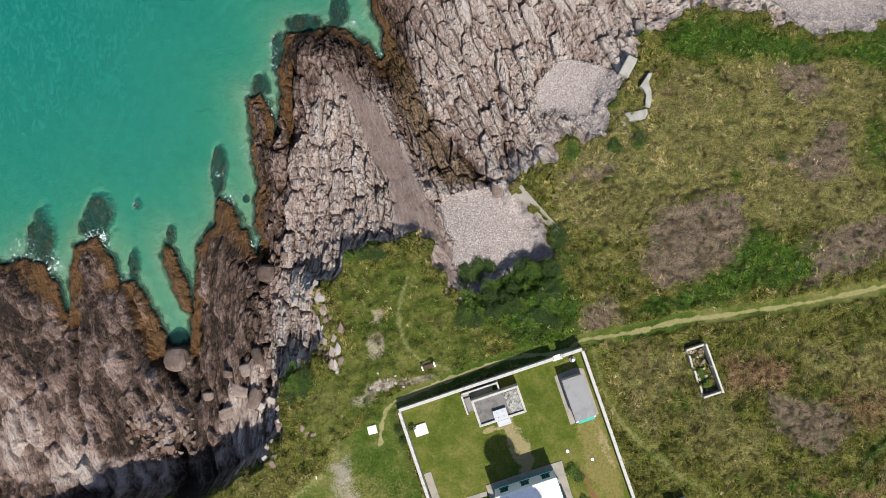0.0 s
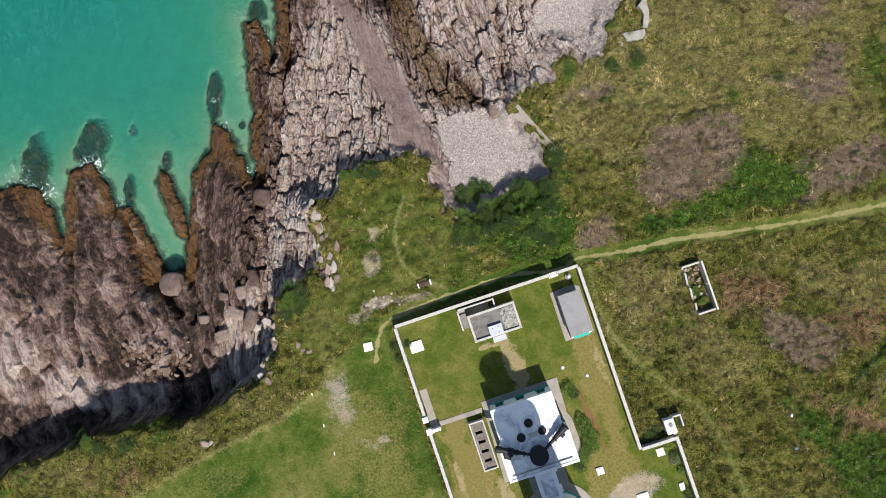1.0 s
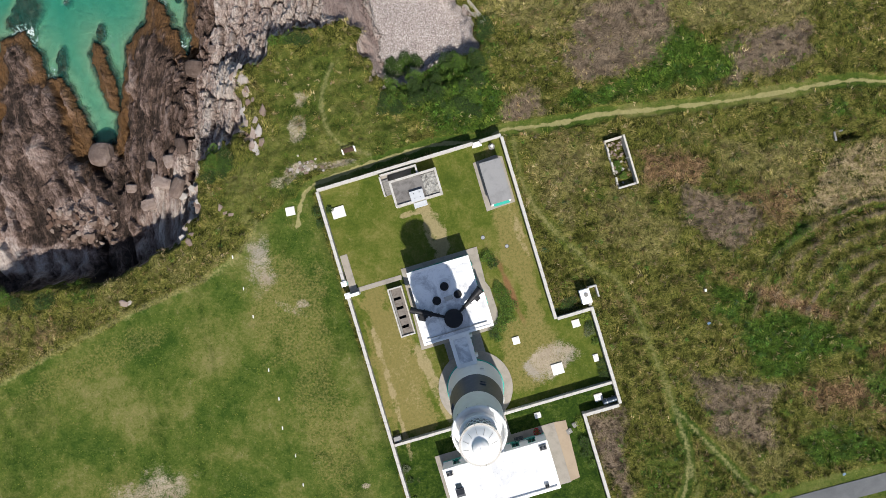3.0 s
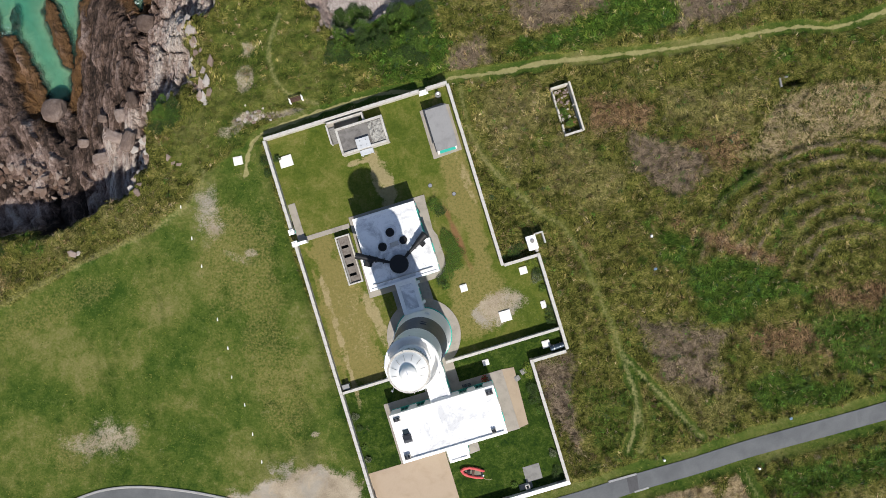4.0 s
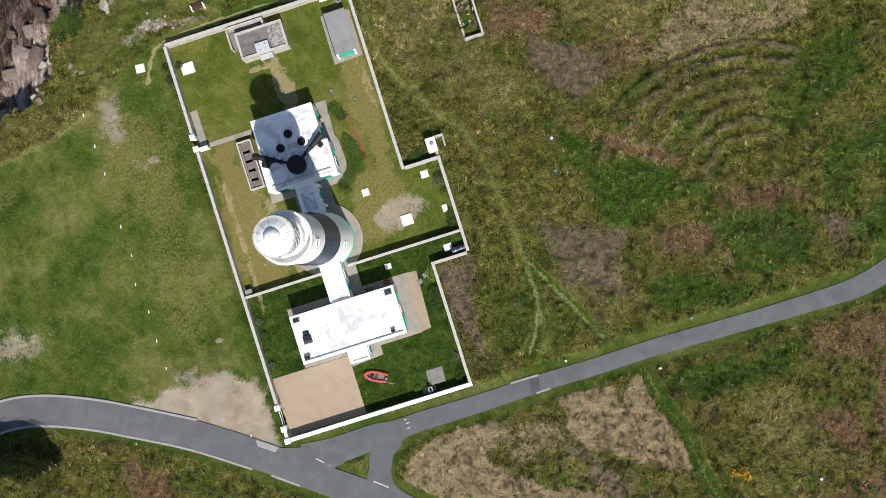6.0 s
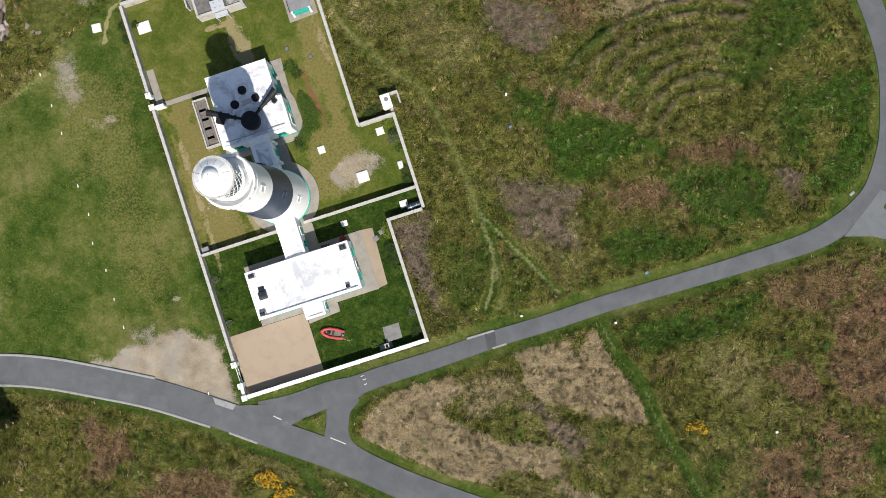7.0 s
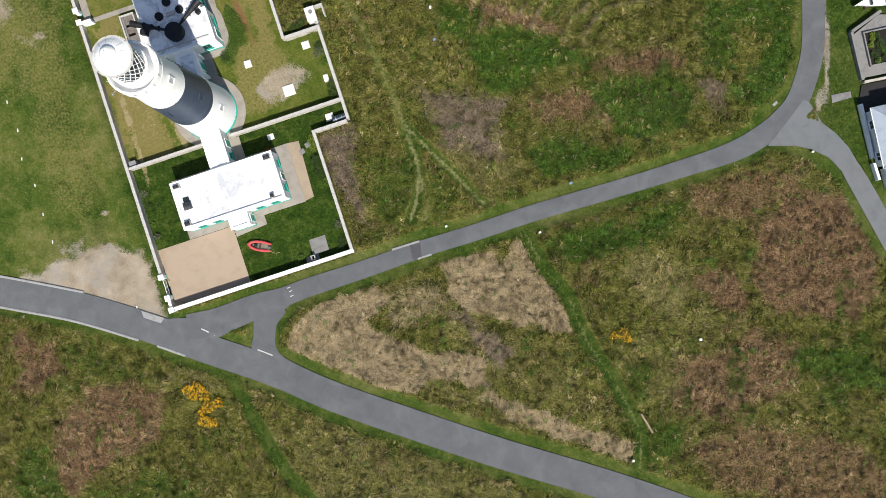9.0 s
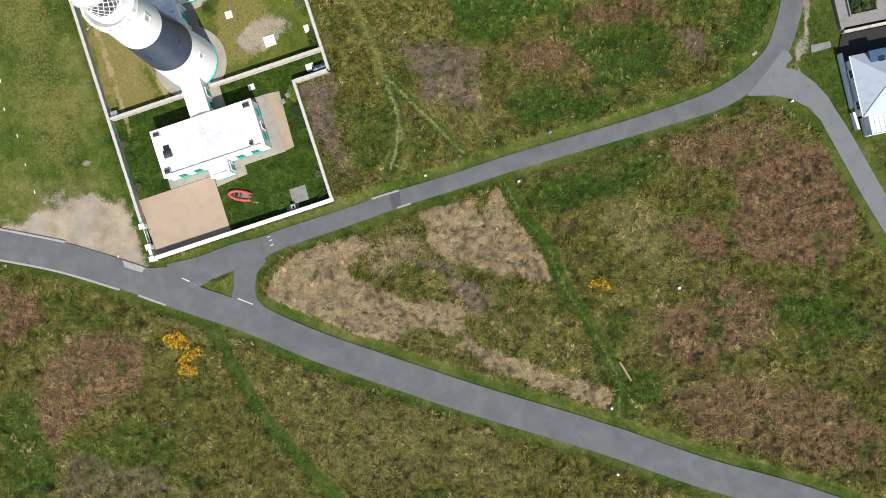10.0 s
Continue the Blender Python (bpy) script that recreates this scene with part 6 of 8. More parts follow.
def coal_bunkers():
    root = thing("coal_bunkers", yard(-7.2, 13.85), "row of open concrete bunkers with white outer walls", "bunkers")
    stained = plain("stained_bunker_concrete", (0.21, 0.185, 0.165), 0.95, dirt=0.55, scale=1.4, fine=6.0, bump=0.015, dark=(0.08, 0.06, 0.05))
    # near-black base puts the shade of the slots into its colour
    part("base", boxes(((-1.0, 1.0), (-3.55, 3.55), (-0.3, 0.1))), DARK, root)
    part("wall", boxes(((-1.12, -0.9), (-3.67, 3.67), (-0.3, 1.05)), bevel=0.02), WORN_WHITE, root)
    part("wall", boxes(((-0.9, 1.1), (3.45, 3.67), (-0.3, 1.05)), bevel=0.02), WORN_WHITE, root)
    part("wall", boxes(((-0.9, 1.1), (-3.67, -3.45), (-0.3, 1.05)), bevel=0.02), WORN_WHITE, root)
    part("wall", boxes(((0.9, 1.1), (-3.45, 3.45), (-0.3, 1.05)), bevel=0.02), RENDERED, root)
    part("lid", boxes(((-0.88, -0.56), (-3.43, 3.43), (0.66, 0.8)), bevel=0.02), stained, root, "stained concrete cover slab")
    part("lid", boxes(((0.48, 0.88), (-3.43, 3.43), (0.66, 0.8)), bevel=0.02), stained, root, "stained concrete cover slab")
    for k in range(5):
        y = -3.43 + k * 1.4
        part("lid", boxes(((-0.55, 0.47), (y, y + 1.0 if k < 4 else 3.43), (0.62, 0.78)), bevel=0.02), stained, root, "stained concrete cover slab")
    part("back_ledge", boxes(((-0.86, -0.62), (-3.3, 3.3), (0.8, 0.9)), bevel=0.02), GREY_CONCRETE, root)


coal_bunkers()


def outhouse():
    root = thing("outhouse", yard(19.0, 8.45), "small white outhouse with a round roof vent", "outhouse")
    part("wall", boxes(((-0.65, 0.65), (-1.0, 1.0), (-0.5, 1.75))), WHITE, root)
    part("roof", boxes(((-0.72, 0.72), (-1.06, 1.06), (1.75, 1.88)), bevel=0.02), WHITE, root)
    part("vent", lathe([(0.30, 1.88), (0.30, 2.02), (0.26, 2.03), (0.02, 2.03)], 20, (0.08, 0.25)), GREY_CONCRETE, root, "round grey vent", True)
    part("step", boxes(((0.2, 0.62), (-1.5, -1.07), (-0.3, 1.2)), bevel=0.02), WORN_WHITE, root)
    part("screen_wall", boxes(((0.75, 2.0), (0.95, 1.2), (-0.5, 1.4)), bevel=0.02), WORN_WHITE, root)
    part("screen_wall", boxes(((1.78, 2.0), (-0.6, 0.94), (-0.5, 1.4)), bevel=0.02), WORN_WHITE, root)


outhouse()


# ---- plants ----
def cover_at(key, x, y):
    i = np.clip(np.searchsorted(XS, x) - 1, 0, len(XS) - 1)
    j = np.clip(np.searchsorted(YS, y) - 1, 0, len(YS) - 1)
    return COVER[key][j, i], GZ[j, i]


def tinted(name, rough=0.85):
    """A plant material that takes its colour from the leaf."""
    n = Nodes(name)
    a = n.t.nodes.new("ShaderNodeAttribute")
    a.attribute_name = "tint"
    c = n.mix(n.math("MULTIPLY", n.noise(7.0, 3), 0.3), a.outputs["Color"], (0.03, 0.03, 0.008))
    return n.done(c, rough, spec=0.15)


def blades_mesh(name, base, tip, width, colour, material):
    """One mesh of many thin leaves: a kinked blade from base to tip each."""
    n = len(base)
    way = tip - base
    side = np.stack([-way[:, 1], way[:, 0], np.zeros(n)], 1)
    side /= np.linalg.norm(side, axis=1, keepdims=True) + 1e-9
    mid = base + way * 0.55
    mid[:, 2] += 0.12 * np.hypot(way[:, 0], way[:, 1])
    co = np.stack([base, mid - side * width[:, None] / 2, tip, mid + side * width[:, None] / 2], 1).reshape(-1, 3)
    k = np.arange(n, dtype=np.int32)[:, None] * 4
    loops = np.concatenate([k, k + 1, k + 2, k, k + 2, k + 3], 1).ravel()
    me = bpy.data.meshes.new(name)
    me.vertices.add(n * 4)
    me.vertices.foreach_set("co", co.astype(np.float32).ravel())
    me.loops.add(n * 6)
    me.loops.foreach_set("vertex_index", loops.astype(np.int32))
    me.polygons.add(n * 2)
    me.polygons.foreach_set("loop_start", np.arange(0, n * 6, 3, dtype=np.int32))
    me.polygons.foreach_set("loop_total", np.full(n * 2, 3, np.int32))
    a = me.attributes.new("tint", "FLOAT_COLOR", "POINT")
    a.data.foreach_set("color", np.repeat(np.concatenate([colour, np.ones((n, 1))], 1), 4, 0).astype(np.float32).ravel())
    me.update()
    me.materials.append(material)
    return me


GRASS = tinted("long_grass")
LEAF = tinted("bush_leaves", 0.6)
rng = np.random.default_rng(7)


def heath_grass():
    n = 260000
    x, y = rng.uniform(-72, 124, n), rng.uniform(-121, 40, n)
    wild, _ = cover_at("wild", x, y)
    path, _ = cover_at("path", x, y)
    tuft = 0.6 * grain(x, y, 1.3, 161) + 0.6 * grain(x, y, 0.55, 163)
    ok = (wild > rng.uniform(0.3, 0.8, n)) & (path < 0.3) & (tuft > rng.uniform(-0.32, 0.22, n))
    x, y, tuft = x[ok], y[ok], tuft[ok]
    n = len(x)
    straw, brown, green, heather = (cover_at(k, x, y)[0] + rng.normal(0, 0.32, n) for k in ("straw", "brown", "green", "heather"))
    olive = np.array([(0.065, 0.082, 0.012), (0.125, 0.133, 0.024), (0.21, 0.195, 0.050), (0.34, 0.285, 0.105)])
    level = np.clip((grain(x, y, 1.5, 151) * 0.5 + 0.43 + 0.10 * smooth(-y, 60, 75) + 0.14 * smooth(-y, 78, 92) + 0.25 * grain(x, y, 8, 157) + 0.12 * tuft + 0.22 * cover_at("pale", x, y)[0] + rng.normal(0, 0.19, n)) * 4, 0, 3.99).astype(int)
    c = olive[level]
    pick = lambda m, rows: np.where(m[:, None], np.array(rows)[level], c)
    c = pick(cover_at("pale", x, y)[0] + rng.normal(0, 0.28, n) > 0.5, [(0.13, 0.132, 0.030), (0.21, 0.195, 0.060), (0.30, 0.265, 0.10), (0.41, 0.35, 0.165)])
    c = pick(brown > 0.5, [(0.15, 0.092, 0.045), (0.24, 0.15, 0.078), (0.33, 0.218, 0.122), (0.41, 0.295, 0.175)])
    c = pick(heather > 0.5, [(0.12, 0.088, 0.060), (0.17, 0.13, 0.092), (0.23, 0.18, 0.13), (0.30, 0.24, 0.175)])
    c = pick(green > 0.5, [(0.036, 0.078, 0.009), (0.062, 0.122, 0.013), (0.105, 0.165, 0.021), (0.17, 0.205, 0.040)])
    c = pick(straw > 0.5, [(0.23, 0.175, 0.092), (0.34, 0.265, 0.145), (0.45, 0.36, 0.215), (0.54, 0.445, 0.28)])
    wind = 2.2 * math.pi * grain(x, y, 7, 131) + 0.9 * math.pi * grain(x, y, 1.8, 137)
    per = 5
    rep = lambda a: np.repeat(a, per, 0)
    m = n * per
    length = rng.uniform(0.35, 0.85, m) * rep(rng.uniform(0.7, 1.25, n))
    turn = rep(wind) + rng.normal(0, 0.3, m)
    bx, by = rep(x) + rng.normal(0, 0.13, m), rep(y) + rng.normal(0, 0.13, m)
    _, bz = cover_at("wild", bx, by)
    base = np.stack([bx, by, bz - 0.03], 1)
    tip = base + np.stack([np.cos(turn) * length * 0.8, np.sin(turn) * length * 0.8, rng.uniform(0.05, 0.26, m) + rep(np.clip(0.5 * tuft, 0, 0.4))], 1)
    # blades darken in the gaps between tufts: shade put into the leaf colour
    colour = rep(c * rng.uniform(0.85, 1.2, (n, 1)) * (0.75 + 0.75 * np.clip(tuft + 0.25, 0, 0.8))[:, None] * (1 + 0.14 * smooth(y, -30, 0))[:, None]) * rng.uniform(0.82, 1.18, (m, 1))
    me = blades_mesh("heath_grass", base, tip, rng.uniform(0.035, 0.065, m), colour, GRASS)
    tagged(new("heath_grass", me), "long wind-laid heath grass and bracken", "grass", kind="stuff")


def bracken():
    """Leafy plants among the grass."""
    n = 26000
    x, y = rng.uniform(-72, 124, n), rng.uniform(-121, 44, n)
    wild, _ = cover_at("wild", x, y)
    green, _ = cover_at("green", x, y)
    brown, _ = cover_at("brown", x, y)
    straw, _ = cover_at("straw", x, y)
    ok = (wild > 0.6) & (rng.uniform(0, 1, n) < 0.06 + 0.8 * green ** 2 + 0.08 * brown + 0.05 * straw)
    x, y = x[ok], y[ok]
    n = len(x)
    size = rng.uniform(0.2, 0.5, n)
    kind = np.array([(0.065, 0.16, 0.016), (0.04, 0.10, 0.016), (0.11, 0.21, 0.028), (0.03, 0.075, 0.03)])[rng.choice(4, n, p=[0.4, 0.25, 0.25, 0.1])]
    per = 14
    rep = lambda a: np.repeat(a, per, 0)
    m = n * per
    turn, out = rng.uniform(0, 2 * math.pi, m), rng.uniform(0, 1, m) ** 0.6
    r = rep(size)
    _, z = cover_at("wild", x, y)
    base = np.stack([rep(x) + np.cos(turn) * out * r * 0.8, rep(y) + np.sin(turn) * out * r * 0.8, rep(z) + r * (1.0 - out * 0.7) * 0.8], 1)
    turn2 = turn + rng.normal(0, 0.7, m)
    ln = rng.uniform(0.12, 0.25, m)
    tip = base + np.stack([np.cos(turn2) * ln, np.sin(turn2) * ln, rng.uniform(-0.1, 0.1, m)], 1)
    me = blades_mesh("bracken", base, tip, rng.uniform(0.07, 0.15, m), rep(kind) * rng.uniform(0.65, 1.4, (m, 1)), LEAF)
    tagged(new("bracken", me), "scattered green bracken and bramble plants", "undergrowth", kind="stuff")


def turf_tufts():
    """Short tufts on the headland, the verges and the bank tops."""
    n = 130000
    x, y = rng.uniform(-70, 124, n), rng.uniform(-121, 44, n)
    lawn, _ = cover_at("lawn", x, y)
    inner, _ = cover_at("inner", x, y)
    head = (np.hypot((x + 16) / 14, (y + 12) / 15) < 1) | (rng.uniform(0, 1, n) < 0.5)
    bare = cover_at("bare", x, y)[0] + cover_at("path", x, y)[0]
    ok = (lawn > 0.3) & (inner < 0.1) & (bare < 0.3) & head
    x, y = x[ok], y[ok]
    n, per = len(x), 3
    rep = lambda a: np.repeat(a, per, 0)
    m = n * per
    c = np.array([(0.085, 0.135, 0.014), (0.12, 0.155, 0.022), (0.17, 0.18, 0.04), (0.05, 0.09, 0.009)])[rng.integers(0, 4, n)]
    turn, ln = rng.uniform(0, 2 * math.pi, m), rng.uniform(0.10, 0.28, m)
    bx, by = rep(x) + rng.normal(0, 0.08, m), rep(y) + rng.normal(0, 0.08, m)
    _, bz = cover_at("lawn", bx, by)
    base = np.stack([bx, by, bz - 0.02], 1)
    tip = base + np.stack([np.cos(turn) * ln, np.sin(turn) * ln, rng.uniform(0.03, 0.12, m)], 1)
    me = blades_mesh("turf_tufts", base, tip, rng.uniform(0.05, 0.11, m), rep(c) * rng.uniform(0.7, 1.3, (m, 1)), GRASS)
    tagged(new("turf_tufts", me), "short green tufts in the turf", "grass", kind="stuff")


heath_grass()
bracken()
turf_tufts()


# ---- bushes ----
def foliage_mesh(name, r, h, count, colours, seed, leaf=0.115, inner=0.55):
    g = np.random.default_rng(seed)
    turn, lift = g.uniform(0, 2 * math.pi, count), np.arccos(g.uniform(0, 1, count))
    lump = 1 + 0.35 * np.sin(turn * 3 + seed) * np.sin(lift * 4 + seed) + g.normal(0, 0.10, count)
    rad = g.uniform(inner, 1.0, count) ** 0.6 * lump
    base = np.stack([np.cos(turn) * np.sin(lift) * rad * r, np.sin(turn) * np.sin(lift) * rad * r, np.cos(lift) * rad * h + 0.05], 1)
    t2, ln = turn + g.normal(0, 1.0, count), g.uniform(0.6, 1.5, count) * leaf
    tip = base + np.stack([np.cos(t2) * ln, np.sin(t2) * ln, g.uniform(-0.4, 0.7, count) * ln], 1)
    c = np.array(colours)[g.integers(0, len(colours), count)] * g.uniform(0.6, 1.35, (count, 1))
    return blades_mesh(name, base, tip, ln * g.uniform(0.4, 0.75, count), c, LEAF)


DARK_GREEN = [(0.03, 0.065, 0.012), (0.05, 0.09, 0.018), (0.022, 0.045, 0.012)]
MID_GREEN = [(0.065, 0.135, 0.016), (0.11, 0.18, 0.026), (0.045, 0.09, 0.012)]
LIME = [(0.13, 0.19, 0.02), (0.19, 0.23, 0.03), (0.08, 0.13, 0.02)]
GREY_GREEN = [(0.16, 0.18, 0.11), (0.10, 0.13, 0.07), (0.06, 0.08, 0.035)]
GORSE = [(0.035, 0.055, 0.014), (0.05, 0.07, 0.018), (0.07, 0.08, 0.03)]
BLOOM = [(0.78, 0.44, 0.01), (0.85, 0.52, 0.015), (0.65, 0.34, 0.01)]
STEMS = plain("bush_stems", (0.09, 0.065, 0.045), 0.9, dirt=0.3)


def bush(m, r, h, colours, label, group, seed, bloom=0.0, count=None):
    root = thing("gorse_bush" if bloom else "bush", m, label, "bush", group)
    bm = bmesh.new()
    rnd = random.Random(seed)
    for k in range(7):
        a = rnd.uniform(0, 6.28)
        tube(bm, (0.05 * math.cos(a), 0.05 * math.sin(a), -0.15), (0.6 * r * math.cos(a), 0.6 * r * math.sin(a), h * rnd.uniform(0.4, 0.75)), 0.03, 0.012, 5)
    part("stems", bm, STEMS, root)
    count = count or int(850 * max(0.45, r * r))
    f = new("foliage", foliage_mesh("foliage", r, h, count, colours, seed))
    f.parent = root
    if bloom:
        b = new("blossom", foliage_mesh("blossom", r * 1.02, h * 1.05, int(count * bloom * 0.8), BLOOM, seed + 50, 0.17, 0.9))
        b.parent = root
        tagged(b, "bright yellow blossom")
    return root


for k, (x, y, r) in enumerate(((9.9, -90.6, 0.55), (11.5, -90.3, 0.75), (12.3, -91.2, 0.85), (11.0, -91.6, 0.5), (13.3, -93.0, 0.8), (14.6, -92.5, 0.6), (12.3, -93.9, 0.5), (12.7, -95.1, 0.75), (13.9, -95.3, 0.6), (73.8, -81.2, 0.7), (74.5, -81.9, 0.45), (72.6, -81.6, 0.4))):
    bush(field(x, y), r, r * 0.95, GORSE, "dark gorse bush in yellow bloom on the heath", "gorse bushes", 300 + k, 0.5 if x < 60 else 0.3)
for k, (u, v, r, colours) in enumerate(((7.0, 17.9, 1.0, MID_GREEN), (7.6, 16.8, 0.8, DARK_GREEN), (7.3, 13.2, 0.8, MID_GREEN), (7.6, 11.8, 1.2, MID_GREEN), (7.9, 10.2, 1.2, MID_GREEN), (7.1, 8.8, 1.25, MID_GREEN), (6.0, 7.7, 1.0, MID_GREEN), (4.9, 7.0, 0.8, DARK_GREEN), (5.2, 6.0, 0.5, MID_GREEN),
                                        (18.2, 5.6, 0.8, LIME), (18.6, 4.2, 0.6, DARK_GREEN), (18.3, 3.4, 0.8, GREY_GREEN), (18.7, -1.8, 0.7, DARK_GREEN), (18.6, -3.2, 0.8, DARK_GREEN), (18.7, 1.6, 0.5, MID_GREEN),
                                        (13.2, -8.9, 0.7, LIME), (13.1, -10.0, 0.55, LIME), (13.0, -12.0, 0.9, DARK_GREEN), (12.8, -13.6, 0.8, DARK_GREEN), (13.2, -15.4, 0.6, MID_GREEN), (13.1, -22.0, 0.55, GREY_GREEN), (13.0, -24.5, 0.7, DARK_GREEN), (12.6, -25.4, 0.6, DARK_GREEN),
                                        (-13.2, -8.6, 0.5, GREY_GREEN), (-13.1, -10.4, 0.45, DARK_GREEN), (-13.2, -13.4, 0.4, MID_GREEN), (-13.2, -15.2, 0.4, GREY_GREEN), (-13.1, 31.2, 0.5, DARK_GREEN), (-14.9, 31.4, 0.8, DARK_GREEN), (-15.0, 29.6, 0.6, DARK_GREEN), (0.4, 33.0, 0.4, MID_GREEN),
                                        (16.2, 7.9, 0.9, DARK_GREEN), (17.3, 8.4, 0.6, DARK_GREEN), (6.3, -24.9, 0.45, MID_GREEN))):
    bush(yard(u, v), r, r * 0.85, colours, "yellow-green garden shrub beside the wall" if colours is LIME else "silvery green garden shrub beside the wall" if colours is GREY_GREEN else "leafy green garden shrub", "garden shrubs", 400 + k)
rnd = random.Random(5)
spots = [(rnd.uniform(-3, 11.5), rnd.uniform(-9.0, 0)) for k in range(62)] + [(rnd.uniform(17, 24), 18 + rnd.uniform(-1, 1)) for k in range(5)] + [(11.8 + rnd.uniform(-0.6, 0.6), 3.5 + rnd.uniform(-1.2, 1.2)) for k in range(4)] \
    + [(rnd.uniform(-29.5, -25), rnd.uniform(-24, -15.5)) for k in range(9)] + [(rnd.uniform(-20, -13), rnd.uniform(0.2, 1.6)) for k in range(6)] + [(-57 + rnd.uniform(-5, 6), -40 + rnd.uniform(-1, 1)) for k in range(6)] \
    + [(13.5 + rnd.uniform(-1, 1), 17.0 + rnd.uniform(-1.5, 1.5)) for k in range(5)]
for k, (x, y) in enumerate(spots):
    r = rnd.uniform(0.6, 1.25)
    bush(field(x, y), r, r * 0.6, DARK_GREEN if rnd.random() < 0.6 else MID_GREEN, "dense dark green bush on the coastal bank", "bushes on the coastal banks", 500 + k)


# ---- rocks and stones ----
def boulder_material(name="shore_boulder", dim=1.0):
    n = Nodes(name)
    each = n.each()
    c = n.ramp(n.math("ADD", n.math("MULTIPLY", each, 0.55), n.math("MULTIPLY", n.noise(1.6, 6, 0.7), 0.45)), (0.2, (0.15, 0.105, 0.085)), (0.45, (0.27, 0.215, 0.185)), (0.62, (0.36, 0.325, 0.30)), (0.85, (0.43, 0.405, 0.385)))
    c = n.mix(1.0, c, (dim, dim * 0.86, dim * 0.78) if dim < 1 else (1.0, 1.0, 1.0), "MULTIPLY")
    return n.done(c, 0.9, n.bump(n.noise(5.0, 6, 0.7), 0.06), spec=0.15)


BOULDER = boulder_material()


def boulder_meshes(count, material):
    out = []
    for k in range(count):
        r = random.Random(900 + k)
        bm = bmesh.new()
        for _ in range(16):
            v = Vector((r.gauss(0, 1), r.gauss(0, 1), r.gauss(0, 1))).normalized()
            bm.verts.new((v.x * r.uniform(0.75, 1.05), v.y * r.uniform(0.75, 1.05), v.z * r.uniform(0.6, 0.85)))
        bmesh.ops.convex_hull(bm, input=bm.verts)
        bmesh.ops.delete(bm, geom=[v for v in bm.verts if not v.link_faces], context="VERTS")
        me = bpy.data.meshes.new("boulder")
        bm.to_mesh(me)
        bm.free()
        me.materials.append(material)
        out.append(me)
    return out


ROCKS = boulder_meshes(9, BOULDER)
RED_ROCKS = boulder_meshes(6, boulder_material("reddish_block", 0.6))


def round_boulders(count):
    out = []
    for k in range(count):
        bm = bmesh.new()
        bmesh.ops.create_icosphere(bm, subdivisions=3, radius=1)
        for v in bm.verts:
            p = v.co.copy()
            cut = max(abs(p.x), abs(p.y) * 0.95, abs(p.z) * 1.1)
            v.co = p * (0.82 / cut * 0.45 + 0.55) * (1 + 0.16 * noise.noise(p * 1.4 + Vector((k * 7, 0, 0))) + 0.06 * noise.noise(p * 4 + Vector((0, k * 5, 0))))
            v.co.z *= 0.8
        me = bpy.data.meshes.new("boulder")
        bm.to_mesh(me)
        bm.free()
        me.materials.append(BIG_STONE)
        out.append(me)
    return out


def big_stone():
    n = Nodes("weathered_boulder")
    c = n.ramp(n.math("ADD", n.math("MULTIPLY", n.noise(1.2, 6, 0.7), 0.7), n.math("MULTIPLY", n.each(), 0.3)), (0.3, (0.075, 0.053, 0.043)), (0.5, (0.15, 0.112, 0.095)), (0.7, (0.28, 0.225, 0.2)))
    return n.done(c, 0.9, n.bump(n.noise(4.0, 6, 0.7), 0.08), spec=0.15)


BIG_STONE = big_stone()
ROUND_ROCKS = round_boulders(4)
rnd = random.Random(12)


def boulder(x, y, a, b, c, turn, label, group, sink=0.25, shapes=None):
    ob = new("boulder", rnd.choice(shapes or ROCKS))
    ob.location = (x, y, height_at(x, y) + c * (1 - sink) * 0.6)
    ob.scale = (a, b, c)
    ob.rotation_euler = (rnd.uniform(-0.25, 0.25), rnd.uniform(-0.25, 0.25), turn)
    return tagged(ob, label, "boulder", group)


for x, y, a, b, c in ((-50.5, -15.9, 2.3, 2.2, 1.7), (-34.9, -1.6, 1.7, 1.6, 1.4), (-37.4, -17.0, 1.1, 1.2, 1.0), (-38.8, -20.4, 1.9, 1.1, 1.0), (-35.6, -21.3, 1.1, 1.9, 1.0), (-40.3, -17.7, 0.9, 0.7, 0.6), (-35.3, -14.6, 0.9, 1.5, 0.9), (-40.5, -24.0, 1.5, 1.0, 0.9), (-44, -21.5, 1.0, 0.8, 0.7), (-31.5, 1.2, 0.7, 0.7, 0.6), (2.6, 11.2, 0.9, 1.2, 0.7)):
    boulder(x, y, a, b, c, rnd.uniform(-0.4, 0.4), "large rounded pinkish grey boulder on the shore rocks", "boulders on the shore", shapes=ROUND_ROCKS)
for k in range(150):
    x, y = rnd.uniform(-42, -30), rnd.uniform(-30, -20)
    if -x - 0.45 * y < 45 + rnd.uniform(-2, 2):
        s = rnd.uniform(0.25, 0.7)
        boulder(x, y, s * rnd.uniform(1, 1.7), s, s * 0.7, rnd.uniform(0, 3.1), "angular pale grey block fallen from the cliff", "fallen blocks under the cliff")
for k in range(70):
    x, y = rnd.uniform(-57, -45), rnd.uniform(-31, -25)
    s = rnd.uniform(0.25, 0.6)
    boulder(x, y, s * rnd.uniform(1, 1.8), s, s * 0.7, rnd.uniform(0, 3.1), "angular reddish block fallen from the cliff", "fallen blocks under the cliff", shapes=RED_ROCKS)
